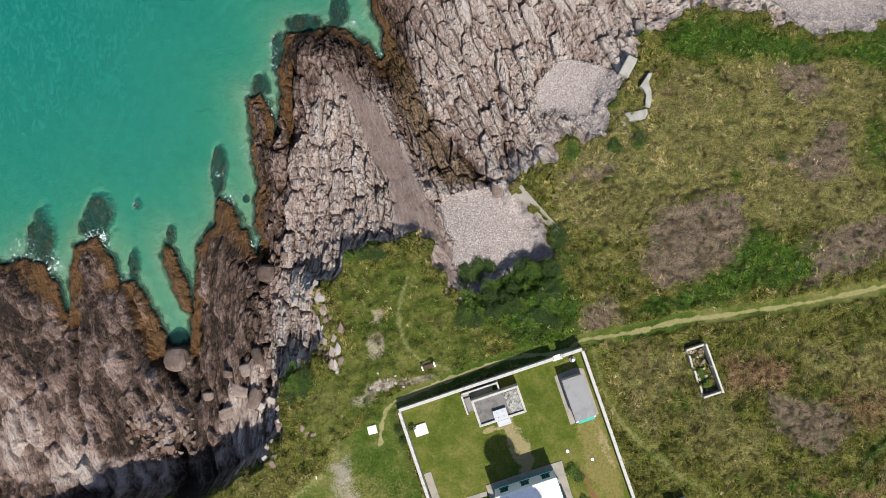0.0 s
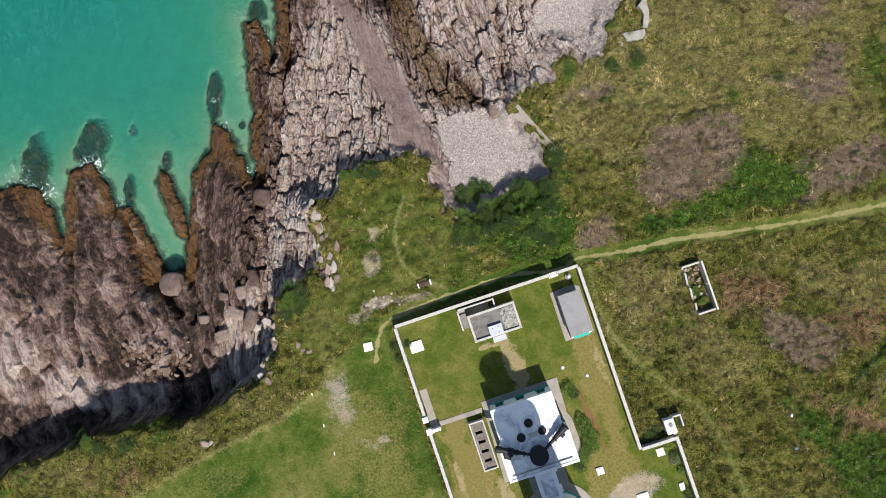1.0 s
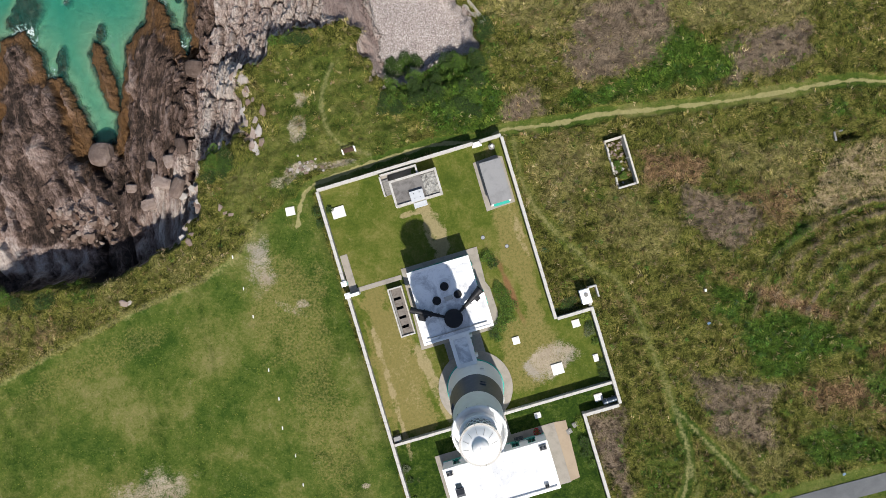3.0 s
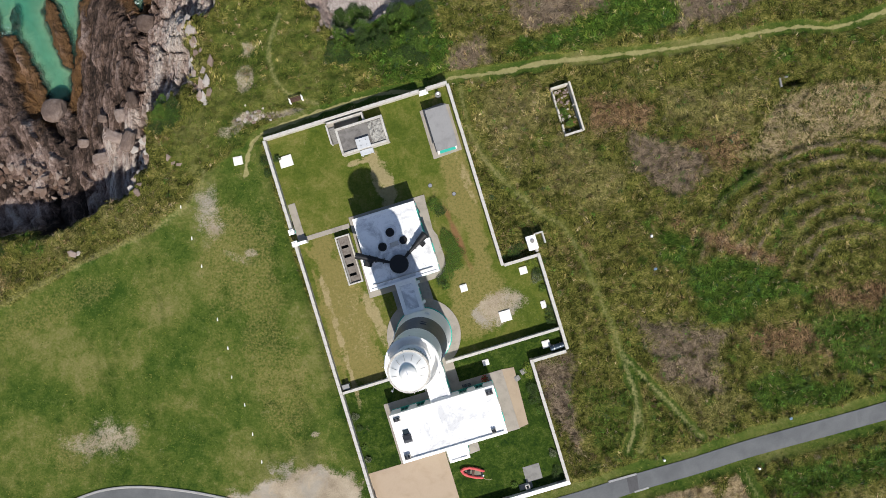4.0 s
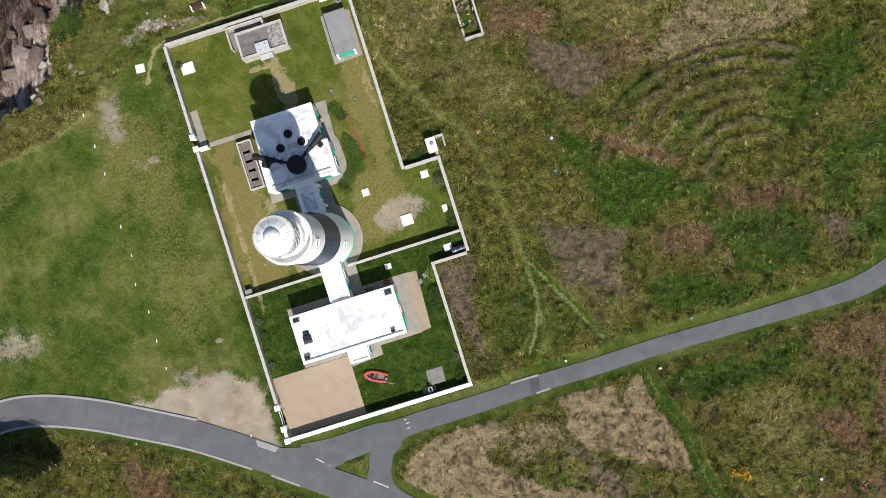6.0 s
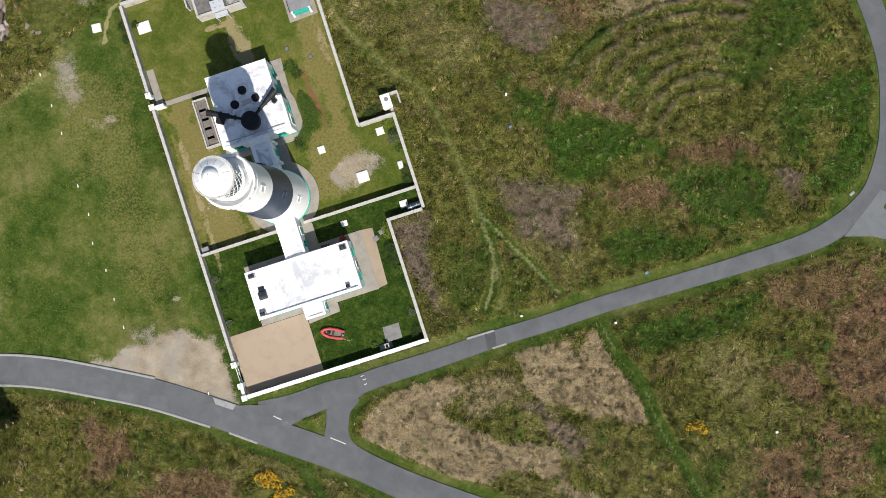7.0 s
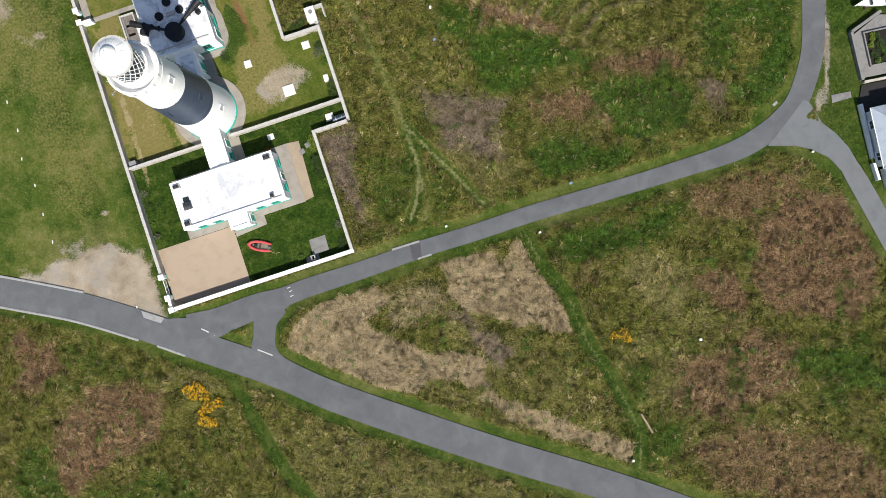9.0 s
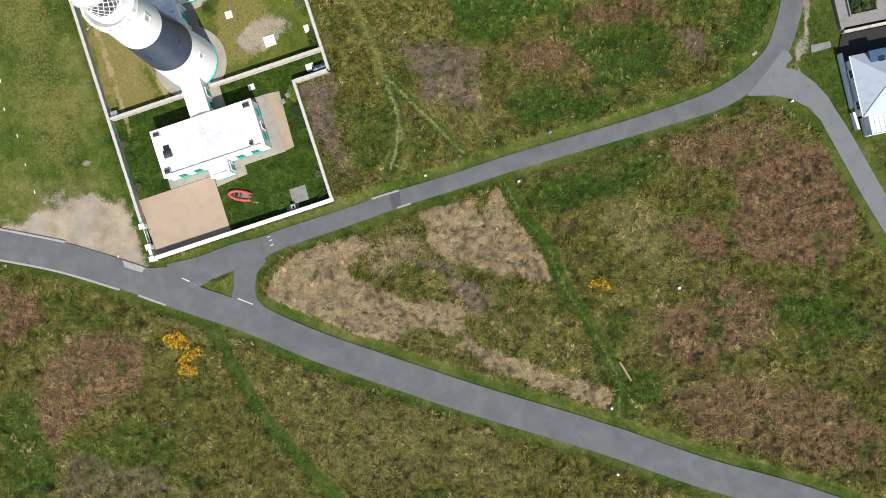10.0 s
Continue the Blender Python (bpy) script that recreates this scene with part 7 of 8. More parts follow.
for k in range(46):
    t = rnd.random()
    x, y = -25.5 + 4.5 * t + rnd.gauss(0, 1.0), -3.5 - 12 * t + rnd.gauss(0, 0.8)
    s = rnd.uniform(0.25, 0.7)
    boulder(x, y, s * rnd.uniform(1, 1.9), s, s * 0.55, rnd.uniform(1.2, 1.9), "pale lichened rock standing out of the turf", "outcrops on the headland", 0.45)
for k in range(26):
    x, y = -14.2 + rnd.gauss(0, 1.6), -17.8 + rnd.gauss(0, 0.6)
    s = rnd.uniform(0.15, 0.42)
    boulder(x, y, s * rnd.uniform(1, 1.8), s, s * 0.4, rnd.uniform(0, 3), "flat pale rock in the worn turf", "outcrops on the headland", 0.6)
for x, y, s in ((-26.3, -24.4, 0.5), (-25.6, -25.0, 0.35), (-24.6, -25.2, 0.4), (-40.2, -39.2, 0.6), (-39.4, -39.0, 0.4)):
    boulder(x, y, s * 1.5, s, s * 0.5, rnd.uniform(0, 3), "pale stone in the cliff-top turf", "outcrops on the headland", 0.5)


def shingle():
    """Stones of the beaches, lying loose on one another."""
    g = np.random.default_rng(31)
    spots = []
    for outline, size, count in ((BEACH, (0.10, 0.24), 11000), (BEACH_UPPER, (0.10, 0.22), 5500), (BEACH_EAST, (0.10, 0.2), 4500)):
        xs, ys = [p[0] for p in outline], [p[1] for p in outline]
        x, y = g.uniform(min(xs), max(xs), count), g.uniform(min(ys), max(ys), count)
        ok = cover_at("stones", x, y)[0] > 0.4
        spots.append(np.stack([x[ok], y[ok], cover_at("stones", x[ok], y[ok])[1], g.uniform(*size, ok.sum())], 1))
    p = np.concatenate(spots)
    n = len(p)
    ico = bmesh.new()
    bmesh.ops.create_icosphere(ico, subdivisions=1, radius=1)
    v = np.array([q.co[:] for q in ico.verts])
    f = np.array([[q.index for q in face.verts] for face in ico.faces])
    ico.free()
    turn = g.uniform(0, 6.28, n)
    stretch = np.stack([p[:, 3] * g.uniform(0.8, 1.4, n), p[:, 3] * g.uniform(0.7, 1.0, n), p[:, 3] * g.uniform(0.45, 0.8, n)], 1) * 0.62
    w = v[None] * stretch[:, None] * g.uniform(0.85, 1.12, (n, len(v), 1))
    c, s = np.cos(turn)[:, None], np.sin(turn)[:, None]
    w = np.stack([w[..., 0] * c - w[..., 1] * s, w[..., 0] * s + w[..., 1] * c, w[..., 2]], -1) + p[:, None, :3]
    w[..., 2] += (stretch[:, 2] * 0.35)[:, None]
    me = bpy.data.meshes.new("shingle")
    me.from_pydata(w.reshape(-1, 3).tolist(), [], (f[None] + (np.arange(n) * len(v))[:, None, None]).reshape(-1, 3).tolist())
    m = Nodes("beach_stone")
    me.materials.append(m.done(m.mix(m.math("MULTIPLY", m.noise(6.0), 0.4), m.ramp(m.island(), (0.05, (0.20, 0.165, 0.15)), (0.4, (0.37, 0.32, 0.30)), (0.8, (0.50, 0.445, 0.425)), (1.0, (0.62, 0.575, 0.55))), (0.34, 0.29, 0.27)), 0.85, spec=0.2))
    tagged(new("shingle", me), "pale pinkish beach stones", "stones", kind="stuff")


shingle()


# ---- things in the yard ----
LID = plain("white_cover_paint", (0.76, 0.75, 0.72), 0.7, dirt=0.18, scale=2.0, dark=(0.4, 0.38, 0.33))


def cover_slab(m, a, b, label="white painted concrete cover slab on the grass", h=0.22, material=LID):
    root = thing("cover_slab", m, label, "slab", "cover slabs in the grass")
    part("kerb", boxes(((-a / 2, a / 2), (-b / 2, b / 2), (-0.15, h)), bevel=0.03), material, root)
    part("lid", boxes(((-a * 0.36, a * 0.36), (-b * 0.36, b * 0.36), (h, h + 0.035)), bevel=0.01), material, root)
    part("ring", boxes(((-0.07, 0.07), (-0.02, 0.02), (h + 0.036, h + 0.06))), METAL, root)


for u, v, a, b in ((-12.0, 30.45, 1.95, 1.65), (12.3, -0.74, 1.7, 1.6), (16.74, 4.9, 1.15, 1.1), (16.8, -6.4, 1.2, 1.1), (7.65, 4.95, 1.05, 1.1), (18.1, -0.75, 0.75, 1.1), (7.55, -6.45, 0.95, 0.85)):
    cover_slab(yard(u, v), a, b)
cover_slab(field(-15.9, -24.5, 14), 1.35, 1.25)
for u, v in ((11.3, -10.0), (12.4, -9.3)):
    cover_slab(yard(u, v, GROUND, 15), 0.8, 0.75, "grey weathered concrete cover on the lawn", 0.15, GREY_CONCRETE)


def dinghy():
    m = yard(0.95, -21.35, GROUND, 153)
    root = thing("inflatable_boat", m, "red inflatable dinghy with an outboard on the lawn", "boat")
    red = plain("red_rubber", (0.55, 0.085, 0.085), 0.5, dirt=0.25)
    path = [(-1.55, -0.5), (-0.6, -0.62), (0.5, -0.6), (1.2, -0.38), (1.6, 0), (1.2, 0.38), (0.5, 0.6), (-0.6, 0.62), (-1.55, 0.5)]
    bm = bmesh.new()
    for a, b in zip(path, path[1:]):
        tube(bm, (*a, 0.24 + max(0, a[0] - 0.5) * 0.14), (*b, 0.24 + max(0, b[0] - 0.5) * 0.14), 0.21, segments=12)
    for p in path:
        bmesh.ops.create_icosphere(bm, subdivisions=2, radius=0.215, matrix=Matrix.Translation((*p, 0.24 + max(0, p[0] - 0.5) * 0.14)))
    part("tube", bm, red, root, "red rubber tube", True)
    part("floor", prism([(-1.45, -0.45), (0.6, -0.45), (1.2, 0), (0.6, 0.45), (-1.45, 0.45)], 0.06, 0.14), plain("boat_floor", (0.20, 0.19, 0.15), 0.9, dirt=0.4), root)
    part("transom", boxes(((-1.5, -1.44), (-0.45, 0.45), (0.08, 0.5)), bevel=0.01), GREY_CONCRETE, root)
    part("thwart", boxes(((-0.3, -0.02), (-0.5, 0.5), (0.34, 0.39)), bevel=0.01), WOOD, root, "dark wooden seat board")
    part("outboard", boxes(((-1.78, -1.5), (-0.15, 0.15), (0.35, 0.8)), bevel=0.05), METAL, root, "grey outboard motor")
    part("locker", boxes(((0.3, 0.75), (-0.25, 0.2), (0.15, 0.42)), bevel=0.03), DARK, root)
    part("rope", tube(bmesh.new(), (1.5, 0.1, 0.3), (0.9, 0.5, 0.5), 0.02, segments=6), WORN_WHITE, root)


dinghy()
rope = thing("rope", yard(1.6, -22.4, GROUND, -25), "pale loose rope lying on the lawn", "rope")
bm = bmesh.new()
pts = [(0.25 * k, 0.12 * math.sin(k * 0.9), 0.04) for k in range(9)]
for a, b in zip(pts, pts[1:]):
    tube(bm, a, b, 0.025, segments=6)
part("strand", bm, plain("pale_rope", (0.5, 0.45, 0.3), 0.9), rope)

grill = thing("fireplace", yard(7.9, -25.5), "small open concrete barbecue beside the wall", "barbecue")
part("hearth", boxes(((-0.75, 0.55), (-0.4, 0.35), (0, 0.18)), bevel=0.02), CONCRETE, grill)
for x0, x1, y0, y1 in ((-0.1, 0.05, -0.4, 0.35), (0.4, 0.55, -0.4, 0.35), (0.05, 0.4, -0.4, -0.27), (0.05, 0.4, 0.22, 0.35)):
    part("side", boxes(((x0, x1), (y0, y1), (0.18, 0.85)), bevel=0.015), WORN_WHITE, grill)
part("ash", boxes(((0.05, 0.4), (-0.27, 0.22), (0.18, 0.24))), DARK, grill, "black ash")

tank = thing("oil_tank", yard(18.2, -7.1, GROUND, 2), "dark blue oil tank on a cradle in the wall's corner", "tank")
# the paler blotches are highlights put into the metal's colour
blue = plain("dark_blue_metal", (0.035, 0.055, 0.085), 0.35, 0.2, dirt=0.35, scale=2.5, dark=(0.12, 0.15, 0.17))
bm = bmesh.new()
tube(bm, (-0.95, 0, 0.75), (0.95, 0, 0.75), 0.42, segments=20)
for s in (-1, 1):
    tube(bm, (0.95 * s, 0, 0.75), (1.08 * s, 0, 0.75), 0.42, 0.28, 20)
part("drum", bm, blue, tank, "", True)
for s in (-0.6, 0.6):
    part("cradle", boxes(((s - 0.08, s + 0.08), (-0.38, 0.38), (0, 0.5)), bevel=0.01), CONCRETE, tank)
part("filler", lathe([(0.09, 1.1), (0.09, 1.28), (0.02, 1.29)], 12, (0.4, 0)), METAL, tank)
part("strap", lathe([(0.435, -0.03), (0.435, 0.03)], 24), METAL, tank).matrix_basis = Matrix.Translation((-0.5, 0, 0.75)) @ Matrix.Rotation(radians(90), 4, "Y")

lamp = thing("stone_lamp", yard(12.3, 33.2), "white lamp globe on a dark stone base", "lamp")
part("base", prism(ring_outline(0.5, 7), -0.1, 0.25, 0.05), GREY_CONCRETE, lamp)
part("post", lathe([(0.2, 0.2), (0.18, 0.7), (0.22, 0.75)], 16), LEAD, lamp, "", True)
part("globe", lathe([(0.05, 0.74), (0.2, 0.82), (0.24, 0.95), (0.18, 1.1), (0.03, 1.16)], 16), WHITE, lamp, "", True)

gateway = thing("doorway", yard(10.3, 34.3), "white stone threshold in the wall's gap", "step")
part("step", boxes(((-0.7, 0.7), (-0.55, 0.2), (-0.2, 0.14)), bevel=0.02), WHITE, gateway)
part("jamb", boxes(((-0.72, -0.5), (-0.25, 0.25), (0.14, 1.1)), bevel=0.02), WORN_WHITE, gateway)
part("jamb", boxes(((0.5, 0.72), (-0.25, 0.25), (0.14, 1.1)), bevel=0.02), WORN_WHITE, gateway)

for u, v, r in ((7.3, 20.8, 0.32), (10.3, 18.6, 0.3)):
    d = thing("drain_cover", yard(u, v), "round dark iron drain cover in the lawn", "drain cover", "drain covers in the lawn")
    part("rim", lathe([(r, -0.1), (r, 0.06), (r - 0.05, 0.065)], 20), LEAD, d)
    part("lid", lathe([(r - 0.06, 0.05), (r - 0.06, 0.075), (0.02, 0.076)], 20), METAL, d)
pipe = thing("roof_pipe", yard(0.3, 3.55, GROUND + 3.1), "dark hatch on the passage roof beside the tower", "hatch")
part("lid", boxes(((-0.5, 0.5), (0.55, 0.8), (0, 0.12)), bevel=0.02), LEAD, pipe)


pot = thing("flower_pot", yard(6.7, -8.6), "red flowering plant in a clay pot beside the house", "potted plant")
part("pot", lathe([(0.2, 0.1), (0.28, 0.5), (0.31, 0.5), (0.31, 0.56), (0.24, 0.54)], 18), BRICK, pot, "", True)
f = new("foliage", foliage_mesh("foliage", 0.42, 0.4, 160, MID_GREEN, 951, 0.13))
f.parent, f.location = pot, (0, 0, 0.5)
f = new("flowers", foliage_mesh("flowers", 0.44, 0.45, 150, [(0.55, 0.02, 0.03), (0.4, 0.015, 0.03)], 952, 0.12, 0.9))
f.parent, f.location = pot, (0, 0, 0.5)
tagged(f, "red flowers")
seat = thing("garden_bench", yard(3.9, -8.75), "dark metal garden bench against the house wall", "bench")
for y in (-0.2, -0.06, 0.08):
    part("seat_slat", boxes(((-0.65, 0.65), (y, y + 0.1), (0.52, 0.55))), LEAD, seat)
for s in (-0.6, 0.6):
    part("leg", boxes(((s - 0.03, s + 0.03), (-0.22, 0.2), (0.1, 0.52))), LEAD, seat)
part("backrest", boxes(((-0.65, 0.65), (-0.27, -0.23), (0.65, 1.0))), LEAD, seat)
butt = thing("water_butt", yard(-13.1, -3.9), "grey covered water tank beside the wall", "tank")
part("tank", boxes(((-0.5, 0.5), (-0.35, 0.35), (-0.1, 0.9)), bevel=0.05), GREY_CONCRETE, butt)
part("lid", boxes(((-0.53, 0.53), (-0.38, 0.38), (0.9, 0.96)), bevel=0.02), SHED_ROOF, butt)


# ---- on the headland and the heath ----
def bench():
    root = thing("bench", field(-7.65, -15.15, 19), "dark wooden bench with white end frames", "bench")
    for y in (-0.28, -0.1, 0.08):
        part("seat_slat", boxes(((-0.85, 0.85), (y, y + 0.15), (0.42, 0.46)), bevel=0.008), WOOD, root)
    for z in (0.58, 0.76):
        part("back_slat", boxes(((-0.85, 0.85), (0.27, 0.31), (z, z + 0.13)), bevel=0.008), WOOD, root)
    for s in (-0.92, 0.92):
        part("end_frame", boxes(((s - 0.1, s + 0.1), (-0.4, 0.4), (0, 0.14)), ((s - 0.07, s + 0.07), (-0.33, -0.22), (0.14, 0.62)), ((s - 0.07, s + 0.07), (0.22, 0.36), (0.14, 0.95)), ((s - 0.09, s + 0.09), (-0.36, 0.22), (0.6, 0.68)), bevel=0.01), WHITE, root, "white concrete end frame")


bench()
for x, y in ((-22.4, -36.2), (-20.8, -40.3), (-18.2, -48.1), (-16.5, -52.3), (-15.8, -56.6), (-13.7, -60.6), (-12.4, -64.9), (-10.9, -69.0), (-24.2, -31.6), (2.0, -78.6)):
    s = thing("marker_stone", field(x, y, 8), "low white painted marker stone in the grass", "marker", "marker stones along the lawn")
    part("body", boxes(((-0.07, 0.07), (-0.25, 0.25), (-0.1, 0.12)), bevel=0.035), WHITE, s)
for x, y in ((48.0, -66.0), (61.7, -66.7), (101.7, -54.3), (75.3, -99.3), (76.2, -108.6)):
    s = thing("marker_post", field(x, y, 20), "short white marker post beside the road", "post", "marker posts beside the roads")
    part("post", boxes(((-0.14, 0.14), (-0.1, 0.1), (-0.2, 0.5)), bevel=0.02), WHITE, s)
    part("cap", boxes(((-0.17, 0.17), (-0.13, 0.13), (0.5, 0.56)), bevel=0.015), WHITE, s)
sack = thing("sack", field(85.0, -81.9), "white plastic sack lying in the heath", "sack")
bm = bmesh.new()
bmesh.ops.create_icosphere(bm, subdivisions=2, radius=0.22, matrix=Matrix.Diagonal((1.2, 0.9, 0.7, 1)))
for v in bm.verts:
    v.co += v.normal * 0.07 * noise.noise(v.co * 5)
    v.co.z += 0.3
part("bag", bm, WHITE, sack, "", True)
stonepost = thing("marker_stone", field(45.2, -33.6), "small white stone among the bracken", "marker")
part("body", boxes(((-0.15, 0.15), (-0.2, 0.2), (-0.1, 0.55)), bevel=0.06), WHITE, stonepost)
for x, y in ((66.2, -59.4), (45.9, -38.4)):
    s = thing("blue_sheet", field(x, y, 30), "crumpled pale blue plastic sheet in the grass", "litter", "plastic litter")
    bm = bmesh.new()
    nn = 9
    g = [[bm.verts.new((0.07 * i - 0.3, 0.05 * j - 0.2, 0.35 + 0.14 * noise.noise(Vector((i * 0.6 + x, j * 0.6, 2))))) for i in range(nn)] for j in range(nn)]
    for j in range(nn - 1):
        for i in range(nn - 1):
            if (i - 4) ** 2 + (j - 4) ** 2 < 14 + 4 * noise.noise(Vector((i, j, x))):
                bm.faces.new((g[j][i], g[j][i + 1], g[j + 1][i + 1], g[j + 1][i]))
    bmesh.ops.delete(bm, geom=[v for v in bm.verts if not v.link_faces], context="VERTS")
    bmesh.ops.solidify(bm, geom=bm.faces, thickness=0.02)
    part("sheet", bm, plain("blue_plastic", (0.20, 0.30, 0.42), 0.4), s)


# ---- the ruin ----
def ruin():
    m = field(32.35, -15.45, 19.0)
    root = thing("ruin", m, "roofless low ruin with rubble and weeds inside", "ruin")
    w, l, t = 1.45, 3.7, 0.28
    part("wall", boxes(((w - t, w), (-l, l), (-0.5, 1.75)), bevel=0.02), RENDERED, root)
    part("wall", boxes(((-w, w - t - 0.01), (-l, -l + t), (-0.5, 1.3)), bevel=0.02), WORN_WHITE, root)
    part("wall", boxes(((-w, w - t - 0.01), (l - t, l), (-0.5, 1.1)), bevel=0.02), RENDERED, root)
    for k in range(9):
        y0 = -l + t + k * 0.77
        part("wall_stump", boxes(((-w, -w + t), (y0 + 0.02, y0 + 0.74), (-0.5, 0.7 + 0.35 * math.sin(k * 2.1))), bevel=0.04), RENDERED, root)
    part("lintel", boxes(((w - 0.5, w - t - 0.02), (0.3, 0.4), (0.2, 1.5))), RENDERED, root)
    r = random.Random(77)
    for k in range(46):
        s = r.uniform(0.08, 0.26)
        ob = new("rubble", ROCKS[k % 9])
        ob.parent = root
        ob.location = (r.uniform(-1.0, 1.0), r.uniform(0.7, 3.2) if k < 34 else r.uniform(-3.2, 0.7), 0.05 + s * 0.4)
        ob.scale = (s * 1.5, s, s * 0.8)
        ob.rotation_euler = (0, 0, r.uniform(0, 3))
    part("brick_heap", lathe([(0.45, 0), (0.3, 0.25), (0.05, 0.35)], 9, (0.5, -2.0)), BRICK, root, "heap of red brick")


ruin()
for k, (x, y, r) in enumerate(((32.3, -16.3, 0.6), (32.9, -17.4, 0.5), (31.9, -15.6, 0.4))):
    bush(field(x, y), r, 0.5, MID_GREEN, "green weeds growing inside the ruin", "weeds in the ruin", 700 + k)


def gun_post():
    """Broken concrete ring of an old gun post at the bank's edge."""
    root = thing("gun_post", field(22.9, 23.6), "broken curved concrete gun post at the bank's edge", "bunker")
    top = float(land_height(24, 24)) + 0.6 - height_at(22.9, 23.6)
    grey = plain("weathered_gun_post_concrete", (0.37, 0.355, 0.32), 0.9, dirt=0.45, scale=0.8, fine=6.0, bump=0.02)
    # the upper arm, curved, and the broad lower slab
    part("arm", prism([(1.3, 3.3), (2.6, 5.3), (3.2, 5.3), (2.6, 3.9), (3.0, 2.6), (3.05, 1.2), (2.8, 0.0), (2.05, 0.2), (2.2, 1.9), (1.9, 2.7)], -4.0, top, 0.08), grey, root, "curved concrete wall")
    part("slab", prism([(-1.9, -2.9), (-1.6, -1.7), (-0.9, -0.7), (0.6, -0.5), (2.4, -0.08), (2.5, -0.9), (2.1, -1.6), (1.2, -2.0), (1.9, -2.6), (0.8, -3.3), (-0.7, -3.9)], -4.0, top - 0.1, 0.08), grey, root, "broad concrete slab")
    part("floor", prism([(-0.4, -0.5), (1.9, 0.1), (1.8, 1.8), (1.2, 3.0), (0.2, 1.2)], -4.0, top - 1.3, 0.05), grey, root)
    block = thing("concrete_block", field(22.5, 30.0, -28), "fallen pale concrete block at the bank's foot", "block")
    part("body", boxes(((-0.8, 0.8), (-1.6, 1.6), (-1.0, 1.3)), bevel=0.12), grey, block)


gun_post()
slip = paving("slipway", [(3.8, 11.3), (4.9, 12.4), (6.3, 11.8), (8.9, 8.7), (12.0, 5.2), (11.1, 4.7), (7.1, 9.0)], CONCRETE, 0.0, "narrow pale concrete slip beside the beach", Matrix())
for v in slip.data.vertices:
    v.co.z += max(height_at(v.co.x, v.co.y), -9.5) + 0.12
sill = thing("pit_wall", field(63.9, -10.9, 14), "low stone edge of the pit", "wall")
part("stones", boxes(((-0.25, 0.05), (-0.1, 1.3), (-0.6, 0.35)), ((0.05, 1.2), (1.1, 1.35), (-0.6, 0.25)), bevel=0.06), GREY_CONCRETE, sill)
kerb = thing("timber", field(77.3, -94.0, -58), "weathered timber baulk beside the mown path", "timber")
part("baulk", boxes(((-1.6, 1.6), (-0.14, 0.14), (-0.1, 0.4)), bevel=0.03), plain("weathered_timber", (0.32, 0.24, 0.16), 0.85, dirt=0.4), kerb)


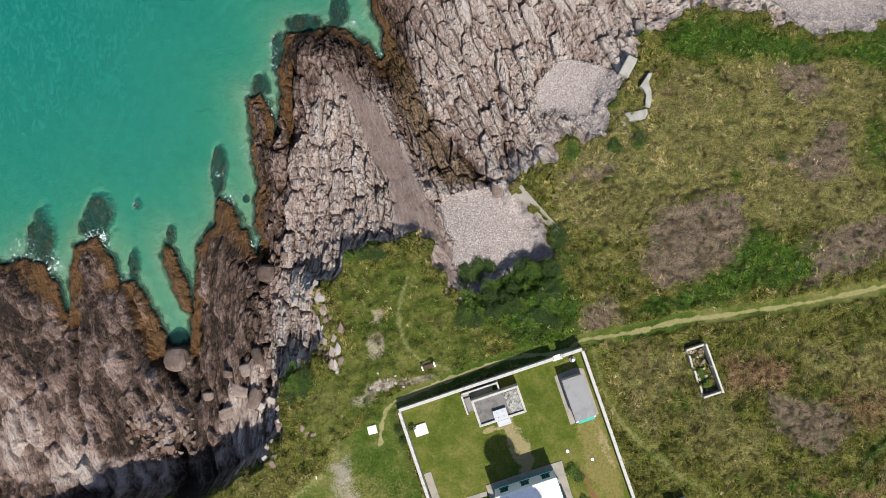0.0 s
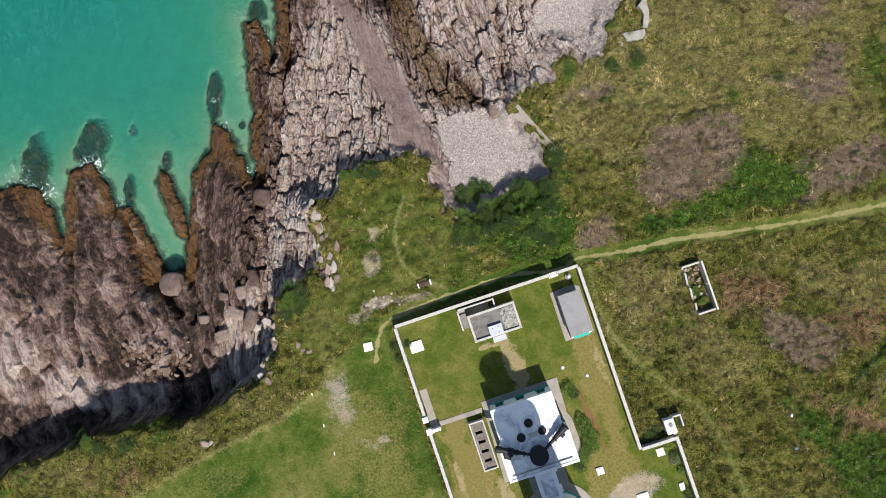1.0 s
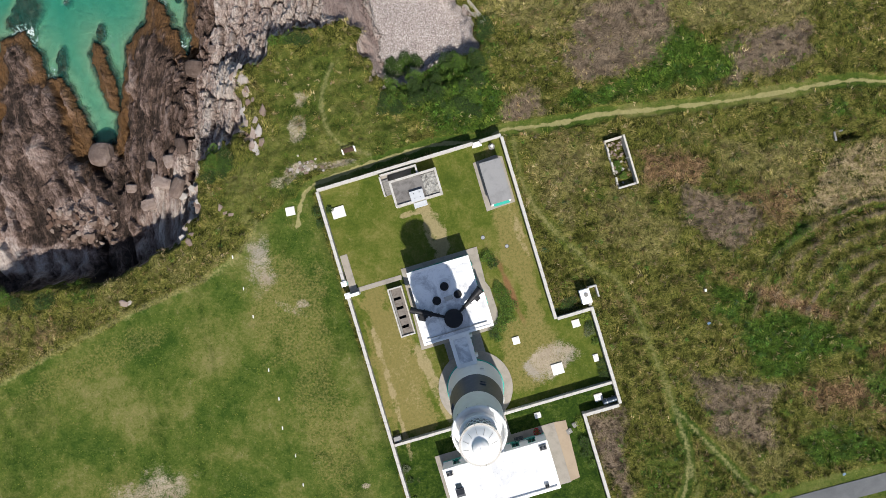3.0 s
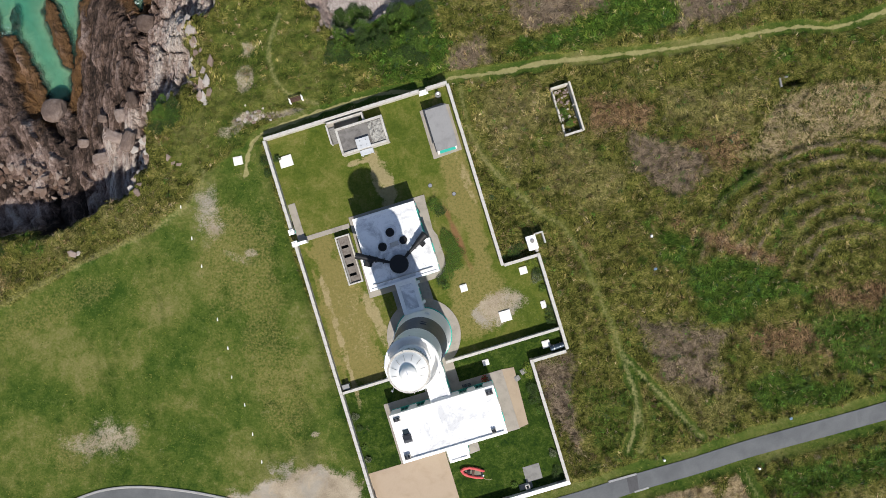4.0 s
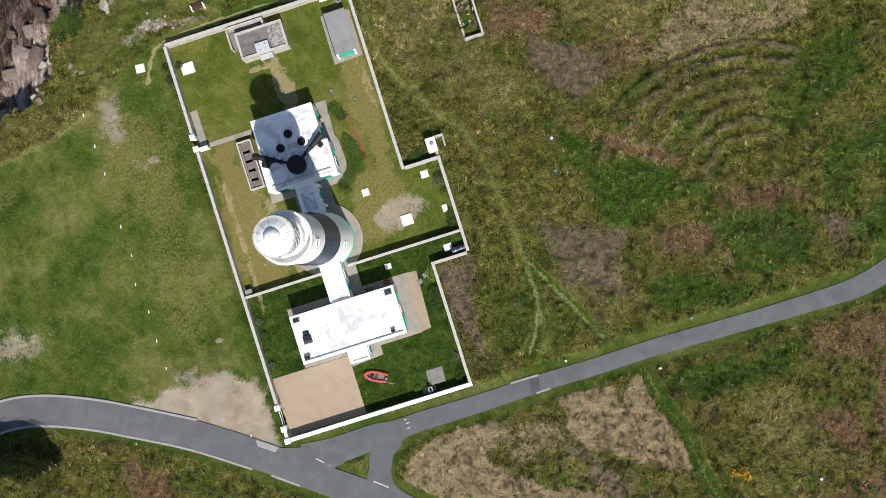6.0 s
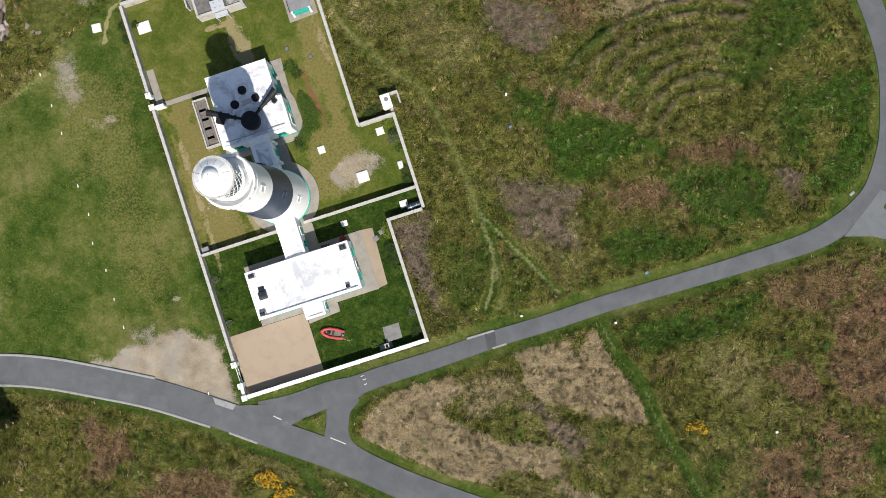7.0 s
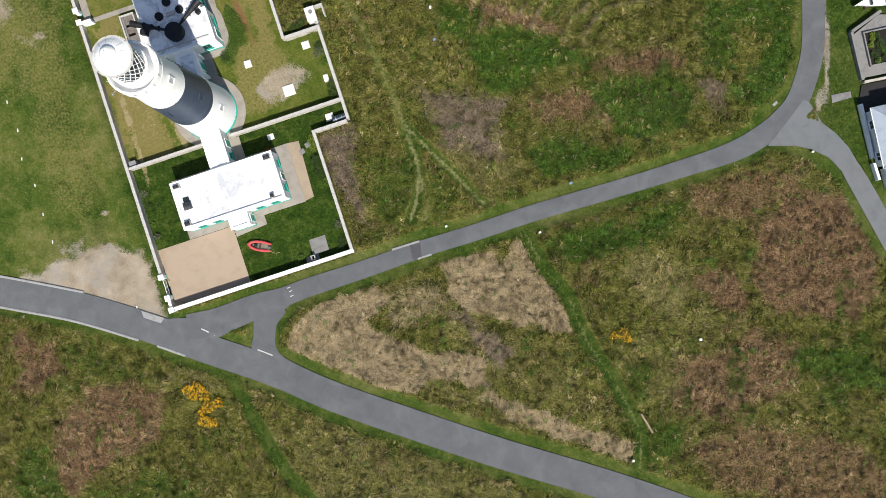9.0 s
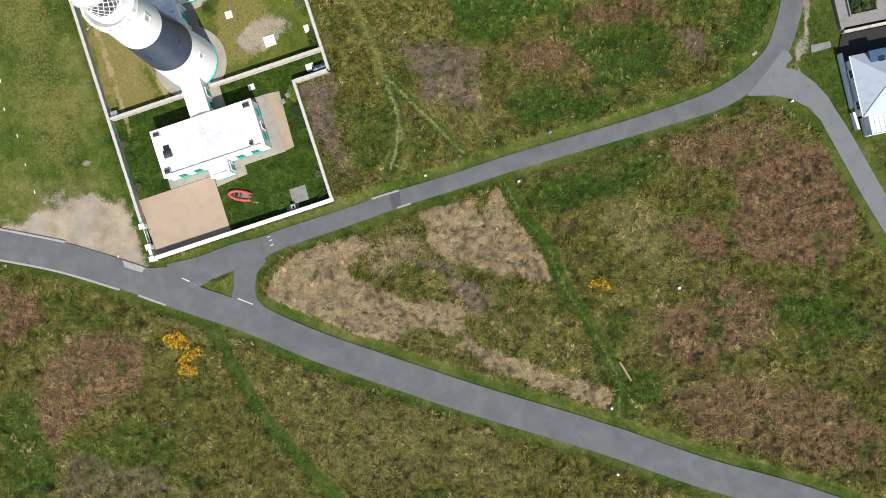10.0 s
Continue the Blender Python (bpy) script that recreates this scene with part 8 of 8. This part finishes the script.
# ---- the neighbour's house and garden ----
def neighbour():
    SLATE = plain("pale_blue_slate", (0.40, 0.46, 0.53), 0.6, dirt=0.2, scale=0.6, fine=4.0)
    SHADED_SLATE = plain("shaded_blue_roof", (0.05, 0.10, 0.18), 0.5, dirt=0.25)
    TAR = plain("dark_drive_tarmac", (0.03, 0.028, 0.028), 0.85, dirt=0.4)
    WALLW = plain("white_house_wall", (0.72, 0.72, 0.70), 0.7, dirt=0.15)
    turn = 13
    m = field(113.6, -51.8, turn)
    house = thing("bungalow", m, "white bungalow with a pale blue-grey hipped roof", "house")
    part("wall", boxes(((-3.4, 6.0), (-4.0, 4.2), (-1.0, 2.7))), WALLW, house)
    bm = bmesh.new()
    x0, x1, y0, y1, z0, z1 = -3.8, 6.4, -4.4, 4.6, 2.7, 4.9
    c = [bm.verts.new(p) for p in ((x0, y0, z0), (x1, y0, z0), (x1, y1, z0), (x0, y1, z0))]
    r = [bm.verts.new(p) for p in ((x0 + 4.0, 0.1, z1), (x1 - 4.0, 0.1, z1))]
    for f in ((c[0], c[1], r[1], r[0]), (c[1], c[2], r[1]), (c[2], c[3], r[0], r[1]), (c[3], c[0], r[0]), (c[3], c[2], c[1], c[0])):
        bm.faces.new(f)
    part("roof", bm, SLATE, house, "pale blue-grey slate roof")
    for a, b in (((x0, y0), (x0 + 4, 0.1)), ((x0, y1), (x0 + 4, 0.1))):
        part("ridge_tiles", tube(bmesh.new(), (*a, z0 + 0.03), (*b, z1 + 0.03), 0.07, segments=6), SLATE, house)
    part("gutter", boxes(((x0 - 0.1, x0 + 0.02), (y0, y1), (z0 - 0.12, z0))), WHITE, house)
    # added box; its dark blue stands for the roof's shaded valley side
    shaded_roof_box = part("shaded_roof_box", boxes(((-1.5, 1.2), (2.4, 4.62), (2.75, 3.5))), SHADED_SLATE, house, "flat roof box in the dark blue of the shaded side")
    part("skylight", boxes(((-0.4, 0.5), (2.8, 3.6), (3.5, 3.56))), GLASS, shaded_roof_box)
    for y in (-2.5, 2.2):
        window_unit(house, facing(-3.4, y, 0.9, "w"), 1.3, 1.2, WHITE)
    cons = thing("conservatory", field(113.6, -57.9, turn), "white framed glass conservatory at the house's end", "conservatory")
    part("base", boxes(((-1.6, 2.6), (-1.2, 1.6), (-0.8, 0.7))), WALLW, cons)
    part("glazing", boxes(((-1.55, 2.55), (-1.15, 1.55), (0.7, 2.3))), plain("pale_conservatory_panes", (0.62, 0.66, 0.70), 0.15, dirt=0.1), cons, "pale panes")
    for k in range(7):
        x = -1.6 + k * 0.7
        part("rafter", boxes(((x - 0.05, x + 0.05), (-1.2, 1.6), (2.3, 2.42)), bevel=0.01), WHITE, cons)
    part("eave", boxes(((-1.7, 2.7), (-1.3, -1.2), (2.25, 2.45))), WHITE, cons)
    def run(name, a, b, h, t, mat, label):
        a, b = Vector(a), Vector(b)
        d = b - a
        ob = part(name, boxes(((0, d.length), (-t / 2, t / 2), (-1.2, h)), bevel=0.03), mat)
        ob.matrix_world = field(a.x, a.y, math.degrees(math.atan2(d.y, d.x)))
        tagged(ob, label, kind="structure")
    run("wall_neighbour_drive", (108.6, -47.2), (110.4, -55.2), 0.9, 0.4, WHITE, "low white garden wall beside the verge")
    run("wall_neighbour_south", (110.4, -55.9), (111.2, -58.4), 0.9, 0.4, WHITE, "low white garden wall beside the verge")
    run("wall_neighbour_garden", (107.3, -36.5), (109.0, -43.6), 0.8, 0.45, GREY_CONCRETE, "grey garden wall beside the verge")
    run("wall_neighbour_corner", (107.3, -36.5), (111.5, -33.4), 0.8, 0.45, GREY_CONCRETE, "grey garden wall beside the verge")
    run("wall_neighbour_gate", (109.2, -43.9), (116, -42.4), 0.7, 0.35, RENDERED, "pale garden wall along the drive")
    paving("pavement_drive", [(108.6, -46.8), (109.0, -44.3), (124, -41), (124, -46.5), (110.6, -47.4), (112.3, -55.0), (110.9, -55.2)], TAR, 0.12, "dark tarmac drive", Matrix.Translation((0, 0, float(land_height(108, -47)))))
    paving("pavement_garden", [(107.8, -36.8), (109.3, -43.2), (124, -40), (124, -33.6), (111.4, -33.8)], GREY_CONCRETE, 0.25, "grey paved garden terrace", Matrix.Translation((0, 0, float(land_height(107, -38)))))
    bed = thing("raised_bed", field(111.6, -38.6, turn), "raised garden bed with dark soil and green plants", "garden bed")
    for x0, x1, y0, y1 in ((-2.1, -1.9, -2.6, 2.6), (1.9, 2.1, -2.6, 2.6), (-1.9, 1.9, 2.4, 2.6), (-1.9, 1.9, -2.6, -2.4)):
        part("edge", boxes(((x0, x1), (y0, y1), (-0.3, 0.7)), bevel=0.02), GREY_CONCRETE, bed)
    part("soil", boxes(((-1.9, 1.9), (-2.4, 2.4), (-0.3, 0.5))), plain("dark_soil", (0.02, 0.017, 0.013), 0.95), bed)
    r = random.Random(8)
    for k in range(13):
        x, y = r.uniform(-1.6, 1.6), r.uniform(-2.1, 2.1)
        p = m.to_3x3() @ Vector((x, y, 0))
        bush(Matrix.Translation((111.6 + p.x, -38.6 + p.y, height_at(111.6, -38.6) + 0.5)), r.uniform(0.3, 0.6), 0.4, (LIME, MID_GREEN, DARK_GREEN, DARK_GREEN)[k % 4], "small green plant in the raised bed", "plants in the raised bed", 800 + k)
    # a white motor boat laid up on chocks, and a parked trailer
    boat = thing("motor_boat", field(110.6, -32.0, 12), "white motor boat laid up on the grass", "boat")
    bm = bmesh.new()
    rows = []
    for t in np.linspace(0, 1, 9):
        w = 1.05 * (1 - (1 - t) ** 2.2)
        x = -2.9 + 5.8 * t
        rows.append([bm.verts.new((x, s * w * q, z)) for s, q, z in ((-1, 1, 1.3), (-1, 0.9, 0.8), (-1, 0.25, 0.35), (1, 0.25, 0.35), (1, 0.9, 0.8), (1, 1, 1.3))])
    for a, b in zip(rows, rows[1:]):
        for i in range(5):
            bm.faces.new((a[i], a[i + 1], b[i + 1], b[i]))
        bm.faces.new((a[5], a[0], b[0], b[5]))
    bmesh.ops.remove_doubles(bm, verts=bm.verts, dist=0.001)
    bmesh.ops.recalc_face_normals(bm, faces=bm.faces)
    part("hull", bm, WHITE, boat, "white hull and deck", True)
    part("cabin", boxes(((-0.8, 1.0), (-0.7, 0.7), (1.3, 1.75)), bevel=0.12), WHITE, boat)
    part("windscreen", boxes(((-1.0, -0.78), (-0.6, 0.6), (1.35, 1.7)), bevel=0.05), GLASS, boat)
    part("cockpit", boxes(((1.2, 2.7), (-0.75, 0.75), (1.302, 1.33))), GREY_CONCRETE, boat)
    for x in (-1.2, 1.6):
        part("chock", boxes(((x - 0.15, x + 0.15), (-0.7, 0.7), (-0.2, 0.45))), WOOD, boat)
    trailer = thing("trailer", field(110.2, -28.6, 12), "grey box trailer parked on the grass", "trailer")
    part("body", boxes(((-1.8, 1.8), (-0.9, 0.9), (0.5, 1.5)), bevel=0.05), GREY_CONCRETE, trailer)
    part("cover", boxes(((-1.75, 1.75), (-0.85, 0.85), (1.5, 1.56)), bevel=0.02), SHED_ROOF, trailer)
    for s in (-1, 1):
        wheel = part("wheel", tube(bmesh.new(), (0, s * 0.92, 0.3), (0, s * 1.08, 0.3), 0.32, segments=18), DARK, trailer)
        part("rim", tube(bmesh.new(), (0, s * 1.081, 0.3), (0, s * 1.09, 0.3), 0.18, segments=14), METAL, wheel)
    part("drawbar", tube(bmesh.new(), (-1.8, 0, 0.5), (-2.9, 0, 0.45), 0.05, segments=8), METAL, trailer)


neighbour()
